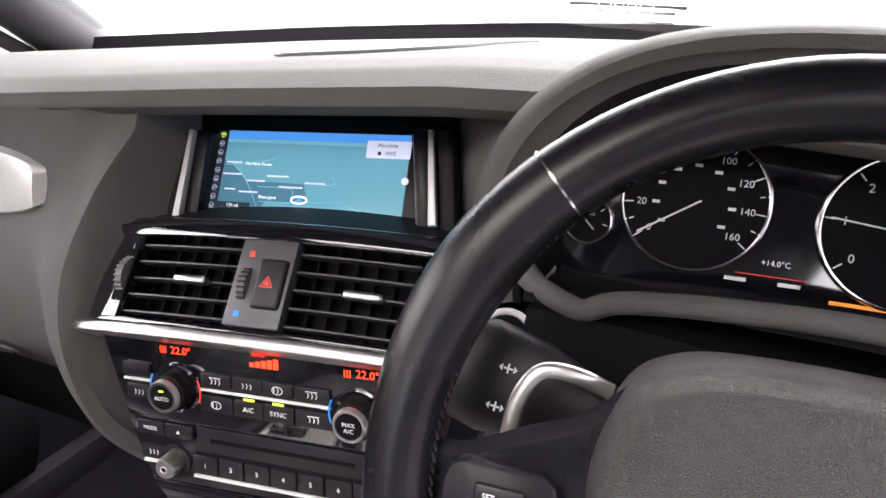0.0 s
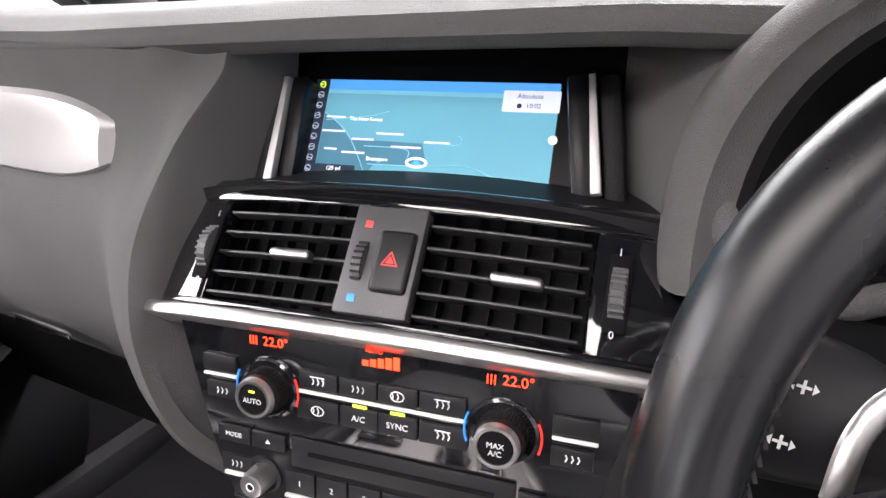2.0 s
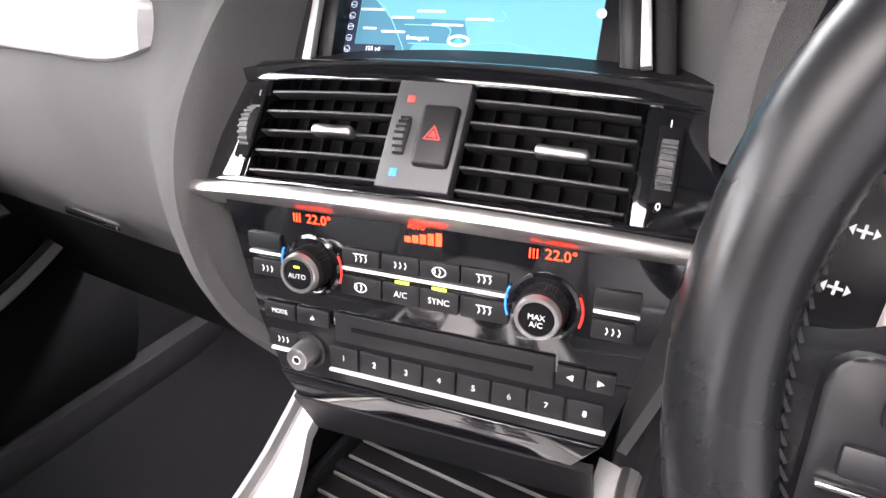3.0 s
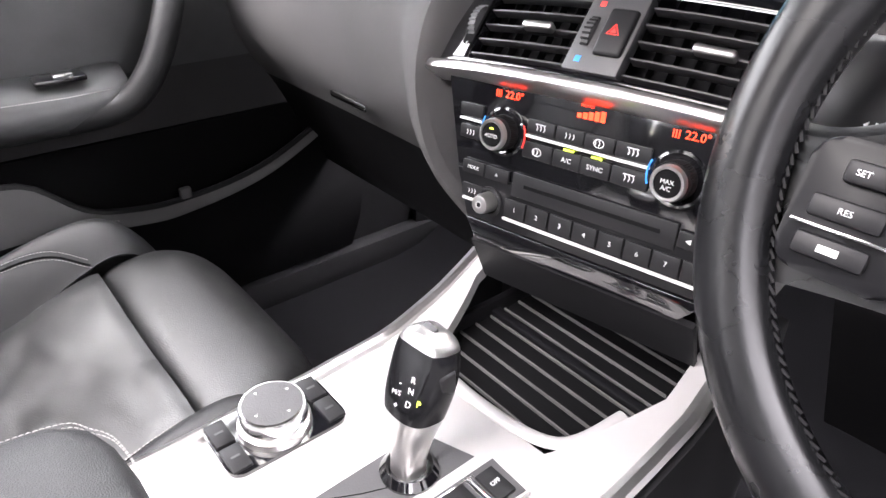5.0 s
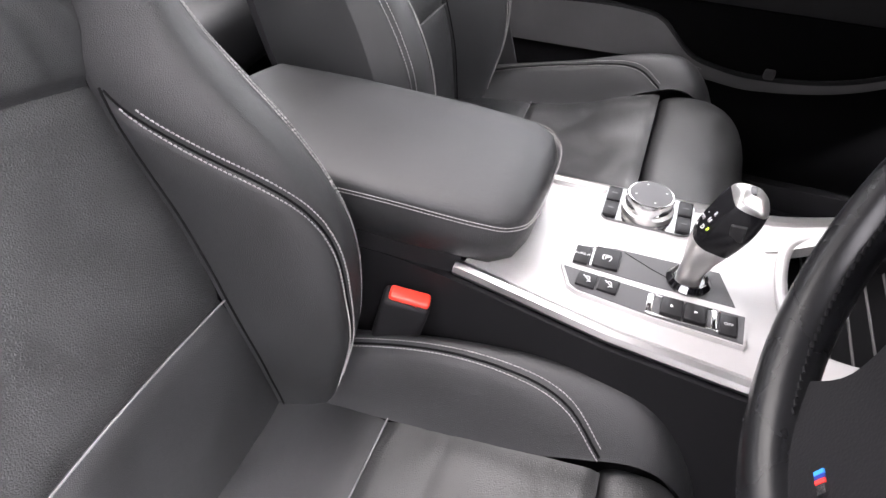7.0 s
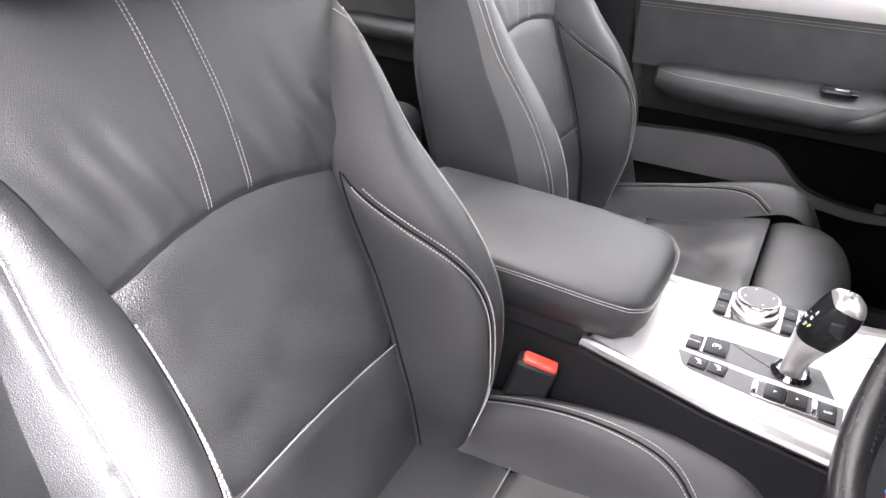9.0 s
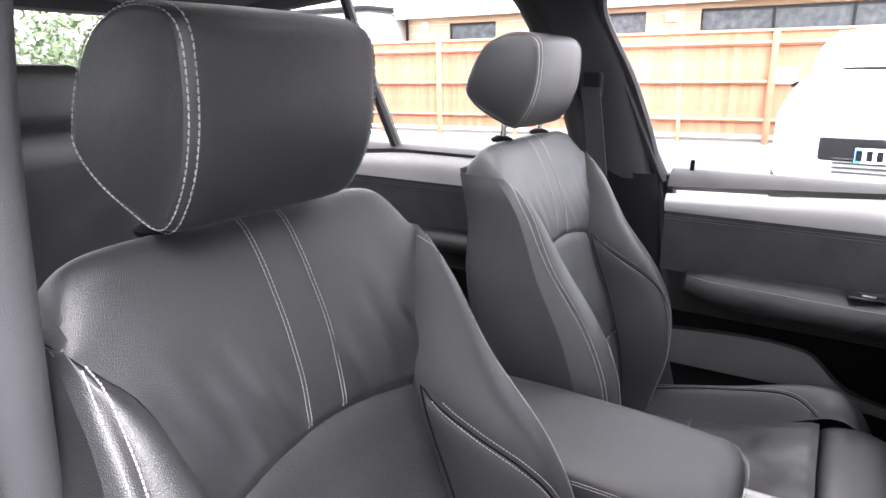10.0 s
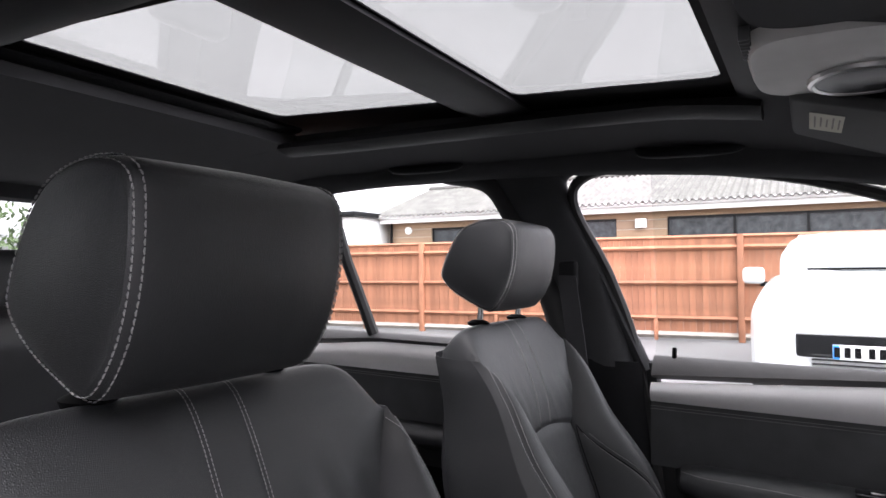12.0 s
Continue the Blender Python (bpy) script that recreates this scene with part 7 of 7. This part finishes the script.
# ---- parked cars ahead, seen over the bonnet edge ----
def parked(name, m, label, paint):
    c = thing(name, label, "car", m.translation, group="parked cars ahead")
    part("lower_body", body_sections([(-2.2, 0.60, 0.35, 0.80, 0.5), (-2.1, 0.82, 0.25, 0.86, 0.42), (-1.6, 0.88, 0.2, 0.92, 0.38), (-1.0, 0.90, 0.2, 0.95, 0.35), (1.6, 0.90, 0.2, 0.98, 0.35), (2.15, 0.80, 0.3, 0.95, 0.4)]), paint, c, m=m)
    part("cabin", body_sections([(-1.05, 0.70, 0.88, 0.95, 0.5), (-0.35, 0.74, 0.9, 1.38, 0.4), (0.3, 0.74, 0.9, 1.45, 0.4), (1.1, 0.72, 0.9, 1.40, 0.4), (1.8, 0.66, 0.9, 1.0, 0.5)]), DGLASS, c, "dark glazed cabin", m=m)
    part("roof_skin", sheet(lambda u, v: ((2 * u - 1) * 0.66, -0.30 + 1.35 * v, 1.44 + 0.025 * math.sin(math.pi * v) - 0.03 * (2 * u - 1) ** 2), 8, 10, 0.03), paint, c, m=m)
    part("grille", prism([(-0.38, 0.08), (-0.30, -0.22), (0.30, -0.22), (0.38, 0.08)], -0.05, 0.02, 0.01, m=m @ basis((0, -2.17, 0.74), (1, 0, 0), (0, 0, 1))), PANEL, c, "dark slatted grille")
    for i in range(5):
        part("grille_slat", bx(0, -2.20, 0.58 + 0.05 * i, 0.62, 0.02, 0.012, m=m), CHROME, c)
    for i in range(4):
        part("ring", tube([m @ Vector((-0.12 + 0.08 * i + 0.055 * math.cos(q), -2.225, 0.80 + 0.055 * math.sin(q))) for q in [2 * math.pi * k / 20 for k in range(20)]], 0.008, 6, True), CHROME, c, "plain chrome ring")
    for sg in (-1, 1):
        part("headlamp", bx(sg * 0.62, -2.02, 0.66, 0.34, 0.2, 0.13, 0.05, 3, m=m), mk("lamp_glass_b", (0.35, 0.36, 0.38), 0.08, vary=0.3, vscale=20, coat=1.0), c)
        for y in (-1.35, 1.35):
            part("wheel", lathe([(0.0, -0.1), (0.31, -0.10), (0.325, -0.07), (0.325, 0.07), (0.31, 0.10), (0.0, 0.11)], 28, m @ basis((sg * 0.80, y, 0.325), (0, 1, 0), (0, 0, 1))), RUBBER, c)
    return c


parked("parked_car", pose(-0.42, 7.15, 0) @ Matrix.Diagonal((1.1, 1.1, 1.30, 1)), "white saloon car parked nose towards the yard", WPAINTV)
parked("parked_car", pose(2.35, 7.6, 0, 0, 0, -4) @ Matrix.Diagonal((1.1, 1.1, 1.22, 1)), "white saloon car parked at a slight angle", WPAINTV)

# ---- unseen wall, added to cut the light through the driver's doorway ----
part("side_light_blocker", bx(2.25, -2.0, 1.15, 0.2, 9.0, 2.3, 0.02), mk("light_blocker_grey", (0.20, 0.20, 0.20), 0.9, fine=40, bump=0.5), None)
tagged(bpy.data.objects["side_light_blocker"], "unseen grey wall added to block light at the driver's doorway", "wall", kind="structure")

# ---- hedge, sign and trees ----
LEAF = mk("hedge_leaf", (0.055, 0.085, 0.030), 0.7, vary=0.4, vscale=3)
TWIG = mk("bare_twig", (0.20, 0.17, 0.12), 0.9, vary=0.2, vscale=4)
BUD = mk("spring_leaf", (0.30, 0.27, 0.10), 0.8, vary=0.3, vscale=2)


def leaves(centre, size, count, leaf, seed, flat=1.0):
    """Many small leaf blades in an uneven mass."""
    r = random.Random(seed)
    verts, faces = [], []
    lumps = [(r.uniform(-1, 1), r.uniform(-1, 1), r.uniform(-0.8, 1), r.uniform(0.35, 0.6)) for _ in range(26)]
    for _ in range(count):
        lx, ly, lz, lr = r.choice(lumps)
        d = Vector((r.gauss(0, 1), r.gauss(0, 1), r.gauss(0, 1))).normalized() * lr * r.uniform(0.5, 1.0)
        p = Vector((centre[0] + size[0] * (lx * 0.7 + d.x), centre[1] + size[1] * (ly * 0.7 + d.y), centre[2] + size[2] * (lz * 0.6 + d.z)))
        if p.z < 0.05:
            p.z = 0.05
        a = Vector((r.gauss(0, 1), r.gauss(0, 1), r.gauss(0, 1))).normalized() * leaf
        b = a.cross(Vector((r.gauss(0, 1), r.gauss(0, 1), r.gauss(0, 1)))).normalized() * leaf * 0.5
        k = len(verts)
        verts += [p - a, p + b, p + a, p - b]
        faces.append((k, k + 1, k + 2, k + 3))
    me = bpy.data.meshes.new("leaves")
    me.from_pydata([tuple(v) for v in verts], [], faces)
    return me


def leaf_part(name, me, mat, parent, label=""):
    me.materials.append(mat)
    ob = new(name, me)
    ob.parent = parent
    ob.matrix_parent_inverse = parent.matrix_basis.inverted()
    if label:
        ob["label"] = label
    return ob


hedge = thing("hedge", "dense green hedge behind the yard", "hedge", (-3, -15, 0), kind="stuff")
for i in range(5):
    leaf_part("hedge_mass", leaves((-7.0 + 3.2 * i, -15.0 - 0.4 * (i % 2), 1.3), (2.1, 0.9, 1.6), 2600, 0.09, 40 + i), LEAF, hedge)
board = thing("sign_board", "cream slatted panel with a small blue sign", "sign", (-1.9, -12.0, 0))
for i in range(9):
    part("slat", bx(-1.75, -12.0, 0.55 + 0.16 * i, 1.9, 0.04, 0.145, 0.01), mk("cream_slat", (0.62, 0.58, 0.46), 0.7, vary=0.08), board)
part("post", bx(-2.75, -12.05, 1.0, 0.10, 0.10, 2.0, 0.01), WPAINT, board)
part("notice", bx(-2.55, -11.96, 1.75, 0.30, 0.02, 0.34, 0.005), WPAINT, board, "small white notice")
part("notice_mark", lathe([(0.08, 0), (0.08, 0.01), (0, 0.01)], 20, basis((-2.55, -11.95, 1.80), (-1, 0, 0), (0, 0, 1))), BLUEPRINT, board)


def bare_tree(name, x, y, h, seed, tint):
    """A spring tree: trunk, forking limbs, fine twigs and small buds."""
    t = thing(name, "bare spring tree with a haze of small buds", "tree", (x, y, 0), group="trees behind the building")
    r = random.Random(seed)
    segs = []
    def grow(p, d, L, rad, depth):
        q = p + d * L
        segs.append((p, q, rad, depth))
        if depth < 4:
            for _ in range(3 if depth else 4):
                nd = (d + Vector((r.gauss(0, 0.45), r.gauss(0, 0.45), r.gauss(0.12, 0.3)))).normalized()
                grow(q if r.random() < 0.6 else p + d * L * 0.7, nd, L * r.uniform(0.55, 0.8), rad * 0.55, depth + 1)
    grow(Vector((x, y, 0)), Vector((0, 0, 1)), h * 0.32, 0.14, 0)
    part("trunk", join(*[tube([p, q], [rad, rad * 0.7], 6) for p, q, rad, dp in segs if dp < 2]), TWIG, t)
    vs, fs = [], []
    for p, q, rad, dp in segs:
        if dp >= 2:
            s = (q - p).cross(UP).normalized() * rad
            k = len(vs)
            vs += [tuple(p - s), tuple(p + s), tuple(q)]
            s2 = (q - p).cross(s).normalized() * rad
            vs += [tuple(p - s2), tuple(p + s2), tuple(q)]
            fs += [(k, k + 1, k + 2), (k + 3, k + 4, k + 5)]
    me = bpy.data.meshes.new("twigs")
    me.from_pydata(vs, [], fs)
    leaf_part("twigs", me, TWIG, t)
    me = bpy.data.meshes.new("buds")
    vs, fs = [], []
    for p, q, rad, dp in segs:
        if dp >= 3:
            for _ in range(5):
                c = p + (q - p) * r.random() + Vector((r.gauss(0, 0.08), r.gauss(0, 0.08), r.gauss(0, 0.08)))
                a, b = Vector((r.gauss(0, 1), r.gauss(0, 1), r.gauss(0, 1))).normalized() * 0.05, Vector((r.gauss(0, 1), r.gauss(0, 1), r.gauss(0, 1))).normalized() * 0.04
                k = len(vs)
                vs += [tuple(c), tuple(c + a), tuple(c + a + b), tuple(c + b)]
                fs.append((k, k + 1, k + 2, k + 3))
    me.from_pydata(vs, [], fs)
    leaf_part("crown", me, tint, t)


for i, (x, y, h) in enumerate(((-28, -24, 6.6), (-29, -19.5, 7.2), (-27, -28.5, 6.4), (-30, -33, 7.5), (-28, 6, 7.0), (-24, 9.5, 8.5), (-30, -14.5, 6.3))):
    bare_tree("tree", x, y, h, 70 + i, LEAF if x == -24 else BUD)

# the yard falls slightly towards the car's rear
SLOPE = pose(-0.045, 0.027, 0.0, 1.4, 0.9, 0.4)
for ob in [ground, fence, house, garage, van, hedge, board] + [o for o in scene.objects if o.parent is None and o.name.split(".")[0] in ("parked_car", "tree")]:
    ob.matrix_basis = SLOPE @ ob.matrix_basis
